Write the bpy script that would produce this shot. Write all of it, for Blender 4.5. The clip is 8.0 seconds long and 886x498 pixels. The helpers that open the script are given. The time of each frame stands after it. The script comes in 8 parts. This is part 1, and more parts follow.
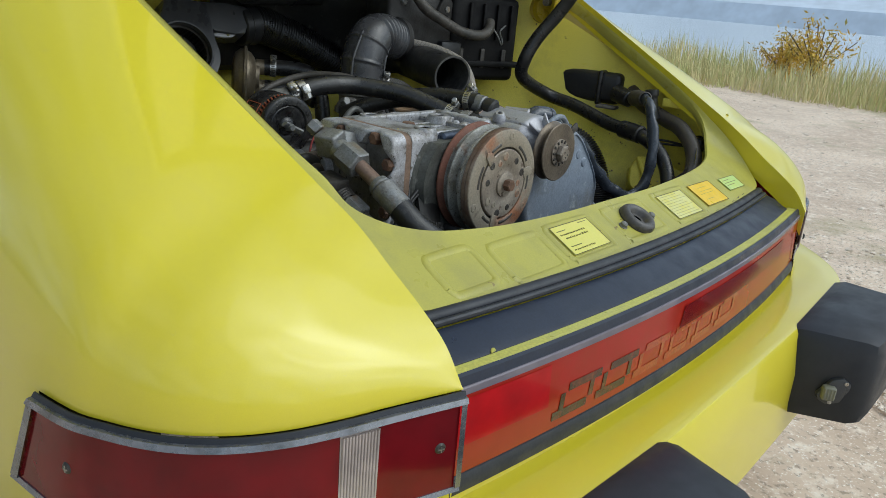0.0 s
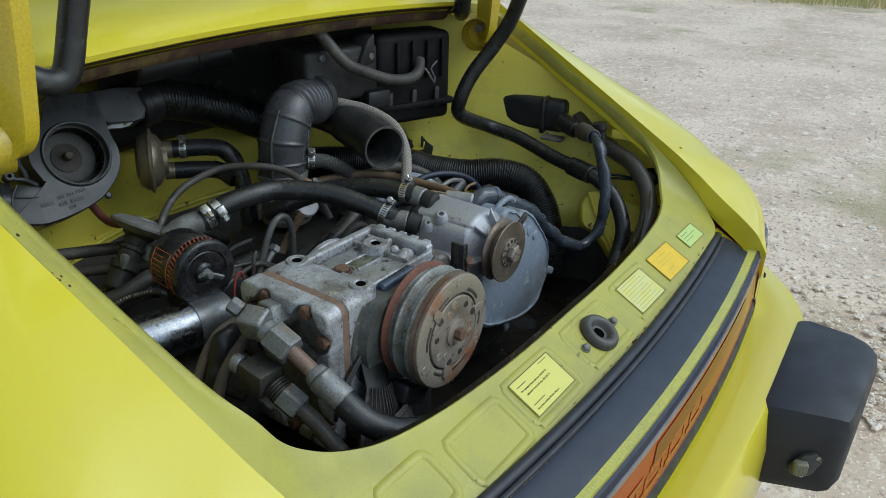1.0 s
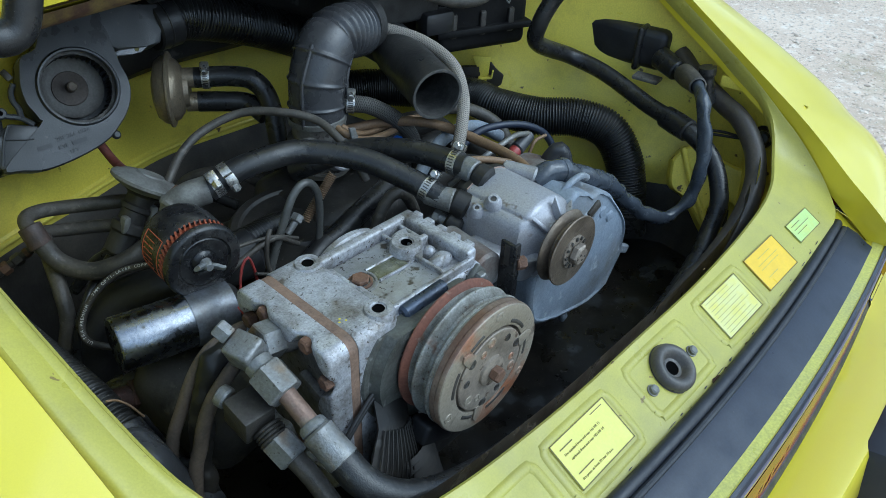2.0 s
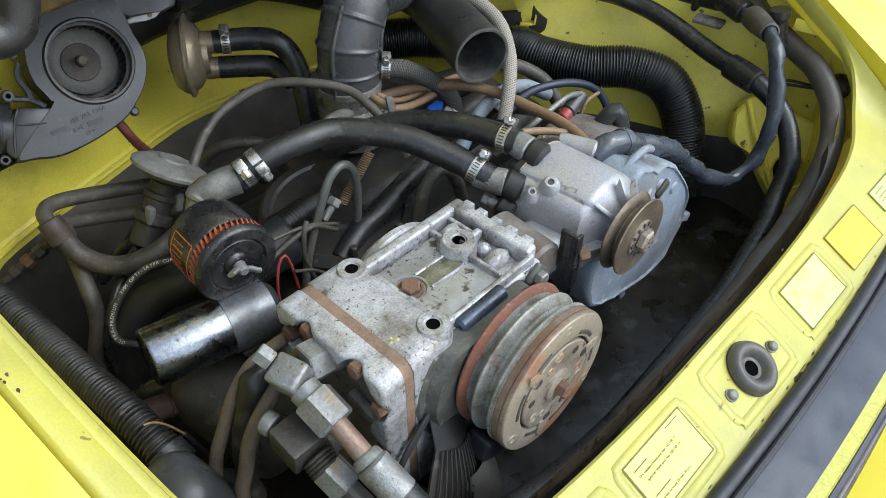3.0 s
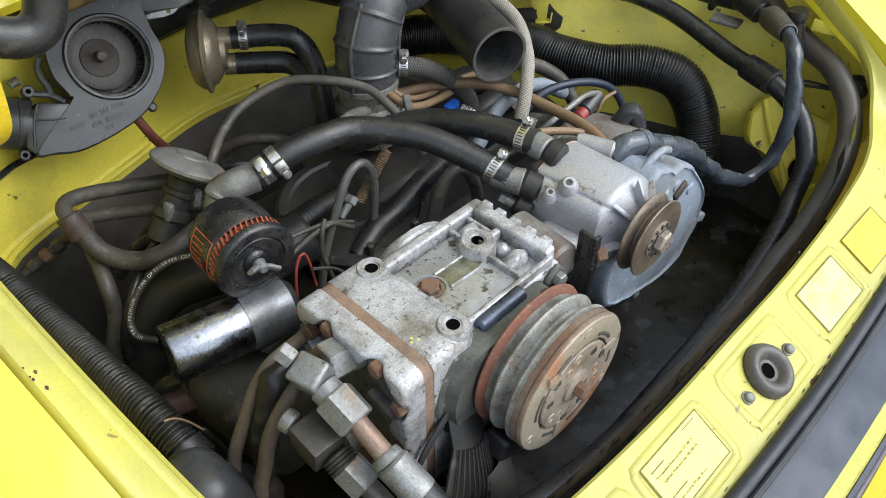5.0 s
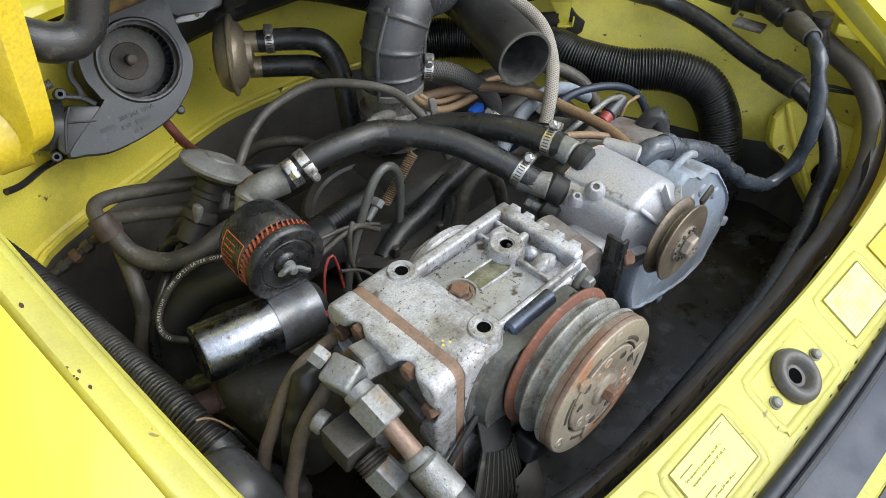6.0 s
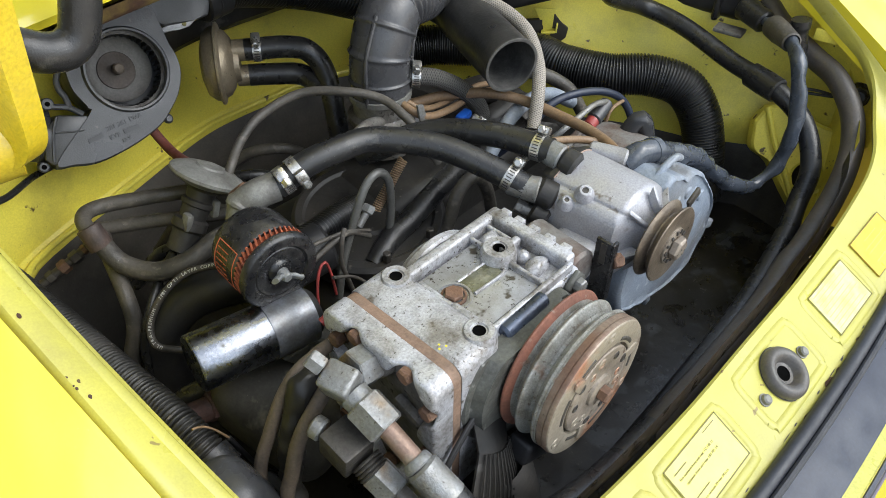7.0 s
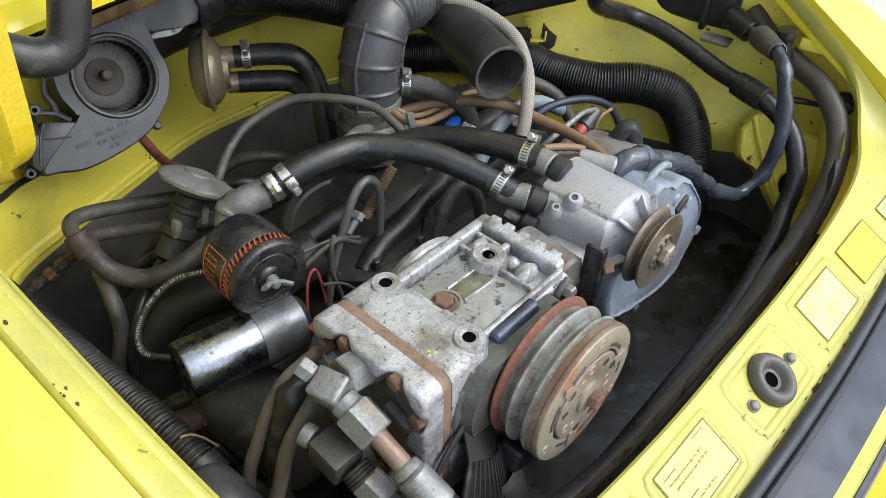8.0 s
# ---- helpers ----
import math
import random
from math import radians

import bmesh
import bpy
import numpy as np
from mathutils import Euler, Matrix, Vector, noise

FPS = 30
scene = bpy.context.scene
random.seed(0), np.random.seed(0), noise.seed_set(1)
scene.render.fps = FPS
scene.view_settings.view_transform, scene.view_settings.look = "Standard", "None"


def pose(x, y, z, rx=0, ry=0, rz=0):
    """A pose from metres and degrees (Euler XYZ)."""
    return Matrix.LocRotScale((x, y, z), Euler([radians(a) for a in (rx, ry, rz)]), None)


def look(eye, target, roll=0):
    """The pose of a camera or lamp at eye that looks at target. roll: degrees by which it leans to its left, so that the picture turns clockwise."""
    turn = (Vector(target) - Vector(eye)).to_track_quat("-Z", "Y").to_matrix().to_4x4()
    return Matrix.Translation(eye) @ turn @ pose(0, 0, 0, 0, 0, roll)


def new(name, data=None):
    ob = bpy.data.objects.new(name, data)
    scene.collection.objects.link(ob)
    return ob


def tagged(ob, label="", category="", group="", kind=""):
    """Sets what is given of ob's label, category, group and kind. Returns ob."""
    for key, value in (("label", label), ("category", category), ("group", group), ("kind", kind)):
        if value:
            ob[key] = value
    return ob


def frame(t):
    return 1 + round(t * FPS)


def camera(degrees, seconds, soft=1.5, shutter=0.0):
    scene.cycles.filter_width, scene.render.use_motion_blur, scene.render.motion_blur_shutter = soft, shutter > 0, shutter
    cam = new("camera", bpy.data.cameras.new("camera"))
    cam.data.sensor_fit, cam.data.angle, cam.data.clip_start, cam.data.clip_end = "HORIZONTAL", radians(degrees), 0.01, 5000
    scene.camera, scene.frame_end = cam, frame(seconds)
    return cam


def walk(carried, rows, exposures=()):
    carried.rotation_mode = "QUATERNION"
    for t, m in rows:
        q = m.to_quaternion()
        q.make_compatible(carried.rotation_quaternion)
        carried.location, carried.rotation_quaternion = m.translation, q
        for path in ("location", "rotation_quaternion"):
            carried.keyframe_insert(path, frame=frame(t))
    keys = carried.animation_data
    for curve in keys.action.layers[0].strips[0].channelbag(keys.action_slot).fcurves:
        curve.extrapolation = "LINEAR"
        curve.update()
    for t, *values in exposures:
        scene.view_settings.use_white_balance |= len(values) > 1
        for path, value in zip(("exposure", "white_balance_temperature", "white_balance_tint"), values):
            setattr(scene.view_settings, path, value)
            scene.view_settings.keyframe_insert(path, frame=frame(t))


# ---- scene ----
cam = camera(62.0, 8.0, soft=0.6)
PATH = [
    (0, (-1.059, -0.487, 0.994), (0.396, 0.723, 0.346), 5.2),
    (0.5, (-0.963, -0.413, 1.163), (0.481, 0.758, 0.427), 2.1),
    (1, (-0.888, -0.339, 1.266), (0.584, 0.698, 0.394), 1.5),
    (1.5, (-0.771, -0.276, 1.307), (0.617, 0.729, 0.277), 2.6),
    (2, (-0.659, -0.209, 1.317), (0.544, 0.863, 0.133), 2.6),
    (2.2, (-0.631, -0.177, 1.315), (0.507, 0.885, 0.059), 2.5),
    (3.3, (-0.595, -0.089, 1.338), (0.462, 0.919, -0.027), -0.3),
    (3.5, (-0.596, -0.083, 1.339), (0.462, 0.916, -0.034), 0.0),
    (4, (-0.598, -0.084, 1.338), (0.452, 0.917, -0.039), -0.0),
    (5.5, (-0.611, -0.092, 1.341), (0.425, 0.941, -0.022), 0.1),
    (6, (-0.621, -0.078, 1.344), (0.405, 0.964, -0.02), -0.2),
    (6.5, (-0.63, -0.068, 1.346), (0.41, 0.965, -0.014), -0.3),
    (7, (-0.634, -0.073, 1.347), (0.436, 0.941, -0.004), 0.3),
    (7.5, (-0.636, -0.075, 1.348), (0.457, 0.932, 0.008), 0.8),
    (8, (-0.636, -0.073, 1.346), (0.466, 0.929, 0.012), 1.1),
]
# exposure follows the camera's own metering: the bay brightens once it fills the picture
EXPOSURES = [(0, -0.28, 5850, 1), (0.5, -0.34, 5720, 0), (1.0, -0.30, 5520, -1), (2.0, 0.08, 4980, -3), (3.3, 0.83, 6000, 5), (8.0, 0.84, 6080, 6)]
walk(cam, [(t, look(eye, target, roll)) for t, eye, target, roll in PATH], EXPOSURES)

# ---------------------------------------------------------------- world and light
SUN_UP, SUN_ROUND = 49.0, 152.0
world = bpy.data.worlds.new("overcast_sky")
scene.world = world
world.use_nodes = True
wn, wl = world.node_tree.nodes, world.node_tree.links
wn.clear()
sky = wn.new("ShaderNodeTexSky")
sky.sky_type = "NISHITA"
sky.sun_disc = False
sky.sun_elevation, sky.sun_rotation = radians(SUN_UP), radians(SUN_ROUND)
sky.air_density, sky.dust_density, sky.ozone_density = 1.0, 3.0, 1.0
hue = wn.new("ShaderNodeHueSaturation")
hue.inputs["Saturation"].default_value = 0.45
wbg, wout = wn.new("ShaderNodeBackground"), wn.new("ShaderNodeOutputWorld")
wbg.inputs["Strength"].default_value = 0.15
wl.new(sky.outputs[0], hue.inputs["Color"])
# broken cloud: soft brighter and darker patches all round the sky
cloud = wn.new("ShaderNodeTexNoise")
cloud.inputs["Scale"].default_value, cloud.inputs["Detail"].default_value, cloud.inputs["Roughness"].default_value = 5.5, 7.0, 0.62
spread = wn.new("ShaderNodeMapRange")
spread.inputs["From Min"].default_value, spread.inputs["From Max"].default_value = 0.36, 0.64
spread.inputs["To Min"].default_value, spread.inputs["To Max"].default_value = 0.5, 2.1
cloudy = wn.new("ShaderNodeMix")
cloudy.data_type, cloudy.blend_type = "RGBA", "MULTIPLY"
cloudy.inputs["Factor"].default_value = 1.0
wl.new(wn.new("ShaderNodeTexCoord").outputs["Generated"], cloud.inputs["Vector"])
wl.new(cloud.outputs["Fac"], spread.inputs["Value"])
wl.new(hue.outputs[0], cloudy.inputs["A"])
wl.new(spread.outputs["Result"], cloudy.inputs["B"])
wl.new(cloudy.outputs["Result"], wbg.inputs["Color"])
wl.new(wbg.outputs[0], wout.inputs["Surface"])

sun_data = bpy.data.lights.new("sun", "SUN")
sun_data.energy, sun_data.angle, sun_data.color = 0.75, radians(60), (1.0, 0.95, 0.87)
sun = new("sun", sun_data)
a, e = radians(SUN_ROUND), radians(SUN_UP)
sun.matrix_world = look((0, 0, 20), Vector((0, 0, 20)) - Vector((math.sin(a) * math.cos(e), math.cos(a) * math.cos(e), math.sin(e))))


# ---------------------------------------------------------------- materials
def material(name, base, rough=0.5, metal=0.0, dark=None, mix_scale=8.0, mix_at=(0.45, 0.65), grain=300.0, grain_amount=0.15,
             bump=0.1, bump_scale=None, coat=0.0, coat_rough=0.16, spots=None, spot_scale=40.0, spot_at=(0.62, 0.68), ior=1.5, uv=False, rough_var=0.15, specks=None, speck_scale=160.0, speck_at=(0.66, 0.72)):
    """A surface with a base colour, broad stains in a second colour, fine grain, small spots and relief."""
    m = bpy.data.materials.new(name)
    m.use_nodes = True
    n, l = m.node_tree.nodes, m.node_tree.links
    b = n["Principled BSDF"]
    co = n.new("ShaderNodeTexCoord").outputs["UV" if uv else "Object"]

    def tex(scale, detail=4.0, r=0.55):
        t = n.new("ShaderNodeTexNoise")
        t.inputs["Scale"].default_value, t.inputs["Detail"].default_value, t.inputs["Roughness"].default_value = scale, detail, r
        l.new(co, t.inputs["Vector"])
        return t.outputs["Fac"]

    def ramp(fac, lo, hi):
        r = n.new("ShaderNodeMapRange")
        r.inputs["From Min"].default_value, r.inputs["From Max"].default_value = lo, hi
        l.new(fac, r.inputs["Value"])
        return r.outputs["Result"]

    def mix(fac, x, y, how="MIX"):
        k = n.new("ShaderNodeMix")
        k.data_type, k.blend_type = "RGBA", how
        for socket, value in ((k.inputs["Factor"], fac), (k.inputs["A"], x), (k.inputs["B"], y)):
            if isinstance(value, (tuple, float, int)):
                socket.default_value = (*value, 1) if isinstance(value, tuple) else value
            else:
                l.new(value, socket)
        return k.outputs["Result"]

    colour = base
    if dark:
        colour = mix(ramp(tex(mix_scale, 6.0, 0.65), *mix_at), colour, dark)
    fine = tex(grain, 2.0)
    if spots:
        colour = mix(ramp(tex(spot_scale, 3.0), *spot_at), colour, spots)
    if specks:
        colour = mix(ramp(tex(speck_scale, 5.0, 0.7), *speck_at), colour, specks)
    if grain_amount:
        g = n.new("ShaderNodeMapRange")
        g.inputs["From Min"].default_value, g.inputs["From Max"].default_value = 0.3, 0.7
        g.inputs["To Min"].default_value, g.inputs["To Max"].default_value = 1 - grain_amount, 1 + grain_amount
        l.new(fine, g.inputs["Value"])
        comb = n.new("ShaderNodeCombineColor")
        for s in ("Red", "Green", "Blue"):
            l.new(g.outputs["Result"], comb.inputs[s])
        colour = mix(1.0, colour, comb.outputs["Color"], "MULTIPLY")
    if isinstance(colour, tuple):
        b.inputs["Base Color"].default_value = (*colour, 1)
    else:
        l.new(colour, b.inputs["Base Color"])
    rr = n.new("ShaderNodeMapRange")
    rr.inputs["From Min"].default_value, rr.inputs["From Max"].default_value = 0.3, 0.7
    rr.inputs["To Min"].default_value, rr.inputs["To Max"].default_value = max(0.02, rough - rough_var), min(1, rough + rough_var)
    l.new(tex(mix_scale * 2.3, 4.0), rr.inputs["Value"])
    l.new(rr.outputs["Result"], b.inputs["Roughness"])
    b.inputs["Metallic"].default_value, b.inputs["Coat Weight"].default_value, b.inputs["IOR"].default_value = metal, coat, ior
    b.inputs["Coat Roughness"].default_value = coat_rough
    if bump:
        bp = n.new("ShaderNodeBump")
        bp.inputs["Strength"].default_value, bp.inputs["Distance"].default_value = bump, 0.002
        l.new(tex(bump_scale or grain, 3.0), bp.inputs["Height"])
        l.new(bp.outputs["Normal"], b.inputs["Normal"])
    return m


PAINT = material("yellow_paint", (0.68, 0.585, 0.022), 0.34, dark=(0.67, 0.57, 0.04), mix_scale=2.2, grain=900, grain_amount=0.02, bump=0.012, bump_scale=9, coat=0.7, coat_rough=0.06, rough_var=0.06, specks=(0.62, 0.53, 0.10), speck_scale=60.0, speck_at=(0.68, 0.76))
PAINT_IN = material("yellow_paint_dusty", (0.435, 0.405, 0.070), 0.40, dark=(0.34, 0.315, 0.080), mix_scale=9.0, mix_at=(0.44, 0.70), grain=500, grain_amount=0.06,
                    bump=0.12, bump_scale=50, spots=(0.22, 0.17, 0.05), spot_scale=42.0, spot_at=(0.71, 0.725), specks=(0.34, 0.29, 0.07), speck_scale=120.0, speck_at=(0.67, 0.70))
PAINT_BAY = material("yellow_paint_grimy", (0.74, 0.645, 0.085), 0.42, dark=(0.40, 0.34, 0.07), mix_scale=6.0, mix_at=(0.54, 0.82), grain=400, grain_amount=0.08,
                     bump=0.15, bump_scale=45, spots=(0.10, 0.07, 0.02), spot_scale=42.0, spot_at=(0.68, 0.72), specks=(0.20, 0.15, 0.03), speck_scale=130.0, speck_at=(0.68, 0.74))
RUSTY = material("rusty_painted_steel", (0.13, 0.095, 0.022), 0.8, dark=(0.045, 0.020, 0.011), mix_scale=14.0, mix_at=(0.34, 0.52), bump=0.4, bump_scale=120)
BLACK_TIN = material("black_grimy_tin", (0.018, 0.017, 0.016), 0.5, dark=(0.055, 0.049, 0.042), mix_scale=12.0, mix_at=(0.5, 0.75), bump=0.4, bump_scale=90, spots=(0.10, 0.09, 0.075), spot_scale=50.0, spot_at=(0.68, 0.73), specks=(0.07, 0.06, 0.05), speck_scale=150.0)
PAD = material("black_sound_pad", (0.012, 0.0115, 0.011), 0.55, dark=(0.040, 0.035, 0.029), mix_scale=9.0, mix_at=(0.45, 0.7), bump=0.45, bump_scale=45, spots=(0.07, 0.066, 0.06), spot_scale=25.0, spot_at=(0.66, 0.70), specks=(0.05, 0.045, 0.04), speck_scale=110.0)
RUBBER = material("black_rubber_hose", (0.017, 0.017, 0.0175), 0.31, dark=(0.034, 0.033, 0.031), mix_scale=18.0, mix_at=(0.46, 0.74), bump=0.2, bump_scale=600, rough_var=0.12, spots=(0.046, 0.045, 0.042), spot_scale=70.0, spot_at=(0.62, 0.70), specks=(0.17, 0.165, 0.15), speck_scale=300.0, speck_at=(0.695, 0.72))
DUSTY = material("dusty_grey_hose", (0.076, 0.068, 0.057), 0.55, dark=(0.030, 0.028, 0.025), mix_scale=18.0, mix_at=(0.42, 0.68), bump=0.35, bump_scale=220, spots=(0.120, 0.108, 0.090), spot_scale=60.0, spot_at=(0.60, 0.70), specks=(0.22, 0.20, 0.17), speck_scale=280.0, speck_at=(0.67, 0.71))
BROWN_HOSE = material("brown_dusty_hose", (0.120, 0.094, 0.072), 0.72, dark=(0.055, 0.046, 0.038), mix_scale=24.0, mix_at=(0.42, 0.68), bump=0.3, bump_scale=180, specks=(0.20, 0.17, 0.14), speck_scale=220.0, speck_at=(0.67, 0.71))
CORRUGATED = material("black_corrugated_plastic", (0.008, 0.008, 0.0085), 0.34, dark=(0.018, 0.018, 0.018), mix_scale=10.0, bump=0.03, specks=(0.06, 0.058, 0.055), speck_scale=160.0, speck_at=(0.70, 0.74))
CORRUGATED_DUSTY = material("dusty_corrugated_plastic", (0.011, 0.0105, 0.0095), 0.5, dark=(0.026, 0.024, 0.021), mix_scale=14.0, bump=0.2, specks=(0.09, 0.08, 0.068), speck_scale=140.0, speck_at=(0.62, 0.66))
DUSTY_CAST = material("dusty_grey_casting", (0.20, 0.20, 0.185), 0.6, metal=0.3, dark=(0.115, 0.11, 0.10), mix_scale=22.0, mix_at=(0.42, 0.66), bump=0.35, bump_scale=250, specks=(0.30, 0.29, 0.27), speck_scale=190.0, speck_at=(0.68, 0.72))
# grey spots put the sky's reflection in the wet oil film into the colour
SILL = material("wet_black_floor_painted_sheen", (0.0085, 0.0075, 0.006), 0.34, dark=(0.024, 0.020, 0.015), mix_scale=12.0, bump=0.4, bump_scale=40, spots=(0.038, 0.039, 0.040), spot_scale=15.0, spot_at=(0.57, 0.63), specks=(0.055, 0.050, 0.044), speck_scale=100.0, speck_at=(0.63, 0.66))
# near-black that paints the shade down a hole too shallow to be dark
BORE = material("hole_shade_black", (0.003, 0.003, 0.003), 0.9, bump=0, ior=1.08)
LATCH_RUBBER = material("brown_black_latch_rubber", (0.066, 0.061, 0.056), 0.42, dark=(0.095, 0.086, 0.074), mix_scale=30.0, mix_at=(0.42, 0.7), bump=0.25, bump_scale=260)
ORANGE_RUST = material("pale_orange_surface_rust", (0.36, 0.25, 0.19), 0.8, dark=(0.33, 0.30, 0.28), mix_scale=50.0, bump=0.3)
PLASTIC = material("grey_black_plastic", (0.040, 0.041, 0.045), 0.36, dark=(0.060, 0.061, 0.064), mix_scale=9.0, mix_at=(0.42, 0.72), grain=700, bump=0.1, bump_scale=500, spots=(0.10, 0.098, 0.09), spot_scale=90.0, spot_at=(0.70, 0.75), specks=(0.20, 0.19, 0.175), speck_scale=240.0, speck_at=(0.72, 0.75))
PLASTIC_DARK = material("dark_plastic", (0.013, 0.013, 0.0145), 0.46, dark=(0.028, 0.027, 0.026), mix_scale=12.0, bump=0.1)
BELLOWS = material("grey_rubber_bellows", (0.050, 0.050, 0.053), 0.27, dark=(0.078, 0.076, 0.074), mix_scale=12.0, mix_at=(0.5, 0.8), bump=0.1, bump_scale=300, specks=(0.16, 0.15, 0.14), speck_scale=220.0, speck_at=(0.71, 0.74))
SEAL = material("black_rubber_seal", (0.015, 0.017, 0.024), 0.45, dark=(0.034, 0.035, 0.041), mix_scale=16.0, mix_at=(0.45, 0.8), bump=0.12, bump_scale=200)
SATIN = material("satin_black_panel", (0.011, 0.017, 0.036), 0.42, dark=(0.022, 0.028, 0.046), mix_scale=10.0, mix_at=(0.45, 0.8), bump=0.06, bump_scale=300, specks=(0.06, 0.06, 0.06), speck_scale=120.0, speck_at=(0.71, 0.75))
ALU = material("dirty_cast_aluminium", (0.455, 0.46, 0.49), 0.46, metal=0.35, dark=(0.215, 0.205, 0.195), mix_scale=24.0, mix_at=(0.42, 0.62), grain=420, grain_amount=0.22,
               bump=0.5, bump_scale=140, spots=(0.125, 0.105, 0.085), spot_scale=48.0, spot_at=(0.635, 0.70), specks=(0.075, 0.062, 0.050), speck_scale=190.0, speck_at=(0.61, 0.635))
ALU_PLATE = material("oil_spotted_aluminium_plate", (0.33, 0.335, 0.345), 0.36, metal=0.45, dark=(0.19, 0.18, 0.16), mix_scale=18.0, mix_at=(0.44, 0.66), grain=700, grain_amount=0.08,
                     bump=0.25, bump_scale=110, spots=(0.07, 0.06, 0.045), spot_scale=45.0, spot_at=(0.61, 0.68), specks=(0.045, 0.038, 0.028), speck_scale=170.0, speck_at=(0.60, 0.63))
COIL_PLATE = material("greenish_grey_steel_plate", (0.105, 0.108, 0.098), 0.55, metal=0.3, dark=(0.055, 0.053, 0.046), mix_scale=26.0, mix_at=(0.44, 0.66), bump=0.5, bump_scale=160, spots=(0.24, 0.24, 0.225), spot_scale=55.0, spot_at=(0.62, 0.70), specks=(0.035, 0.03, 0.025), speck_scale=150.0)
BLUED = material("blued_dark_steel_tube", (0.06, 0.075, 0.11), 0.34, metal=0.5, dark=(0.035, 0.04, 0.05), mix_scale=30.0, bump=0.15, bump_scale=300, specks=(0.2, 0.2, 0.2), speck_scale=260.0, speck_at=(0.70, 0.74))
SLEEVE = material("crinkled_blue_black_sleeve", (0.047, 0.055, 0.070), 0.22, dark=(0.074, 0.082, 0.098), mix_scale=12.0, mix_at=(0.45, 0.75), bump=0.9, bump_scale=38, specks=(0.2, 0.2, 0.19), speck_scale=120.0, speck_at=(0.72, 0.76))
DUST_TIN = material("dusty_olive_engine_tin", (0.044, 0.041, 0.034), 0.8, dark=(0.014, 0.013, 0.011), mix_scale=11.0, mix_at=(0.42, 0.66), bump=0.5, bump_scale=70, spots=(0.10, 0.09, 0.07), spot_scale=30.0, spot_at=(0.60, 0.72), specks=(0.13, 0.12, 0.095), speck_scale=170.0, speck_at=(0.67, 0.71))
SLEEVE_BROWN = material("red_brown_dusty_rubber", (0.070, 0.046, 0.037), 0.65, dark=(0.040, 0.030, 0.026), mix_scale=30.0, bump=0.3, bump_scale=200, specks=(0.13, 0.11, 0.09), speck_scale=200.0, speck_at=(0.66, 0.70))
GROOVE = material("greenish_bare_groove_steel", (0.30, 0.30, 0.28), 0.52, metal=0.4, dark=(0.165, 0.155, 0.13), mix_scale=40.0, mix_at=(0.42, 0.64), grain=500, grain_amount=0.2, bump=0.35, bump_scale=350, spots=(0.19, 0.115, 0.075), spot_scale=30.0, spot_at=(0.62, 0.70), specks=(0.09, 0.065, 0.048), speck_scale=190.0, speck_at=(0.61, 0.64))
CLUTCH = material("tan_clutch_plate_with_rust", (0.29, 0.255, 0.20), 0.5, metal=0.35, dark=(0.30, 0.13, 0.065), mix_scale=8.0, mix_at=(0.54, 0.66), bump=0.25, bump_scale=400, spots=(0.14, 0.11, 0.085), spot_scale=45.0, spot_at=(0.60, 0.70), specks=(0.07, 0.05, 0.035), speck_scale=180.0)
ALU_DARK = material("dark_cast_aluminium", (0.20, 0.19, 0.175), 0.55, metal=0.3, dark=(0.07, 0.062, 0.05), mix_scale=20.0, mix_at=(0.42, 0.66), bump=0.4, bump_scale=300, spots=(0.04, 0.035, 0.03), spot_scale=120.0)
ALU_SMOOTH = material("grey_die_cast_aluminium", (0.365, 0.365, 0.390), 0.44, metal=0.35, dark=(0.25, 0.245, 0.245), mix_scale=12.0, mix_at=(0.43, 0.66), grain=450, grain_amount=0.14, bump=0.25, bump_scale=200, spots=(0.15, 0.125, 0.105), spot_scale=40.0, spot_at=(0.64, 0.72), specks=(0.08, 0.07, 0.058), speck_scale=190.0, speck_at=(0.66, 0.69))
SHROUD = material("blue_grey_painted_shroud", (0.215, 0.250, 0.305), 0.55, dark=(0.17, 0.175, 0.18), mix_scale=9.0, mix_at=(0.46, 0.66), bump=0.4, bump_scale=90, spots=(0.40, 0.43, 0.47), spot_scale=30.0, spot_at=(0.62, 0.72), specks=(0.45, 0.46, 0.47), speck_scale=90.0, speck_at=(0.73, 0.77))
STEEL = material("bare_steel", (0.36, 0.345, 0.31), 0.42, metal=0.7, dark=(0.20, 0.17, 0.135), mix_scale=40.0, bump=0.2, bump_scale=400, specks=(0.12, 0.09, 0.07), speck_scale=200.0)
DARK_STEEL = material("dark_oily_steel", (0.07, 0.065, 0.058), 0.5, metal=0.4, dark=(0.035, 0.03, 0.026), mix_scale=30.0, bump=0.3, bump_scale=300)
ZINC = material("dull_zinc_steel", (0.245, 0.252, 0.255), 0.48, metal=0.5, dark=(0.175, 0.165, 0.145), mix_scale=30.0, mix_at=(0.40, 0.66), bump=0.35, bump_scale=350, spots=(0.22, 0.165, 0.11), spot_scale=24.0, spot_at=(0.58, 0.70), specks=(0.075, 0.068, 0.055), speck_scale=230.0, speck_at=(0.63, 0.66))
PLATE = material("tan_stained_clutch_plate", (0.30, 0.26, 0.21), 0.5, metal=0.4, dark=(0.19, 0.16, 0.13), mix_scale=25.0, mix_at=(0.4, 0.7), bump=0.2, bump_scale=400, spots=(0.10, 0.07, 0.05), spot_scale=90.0)
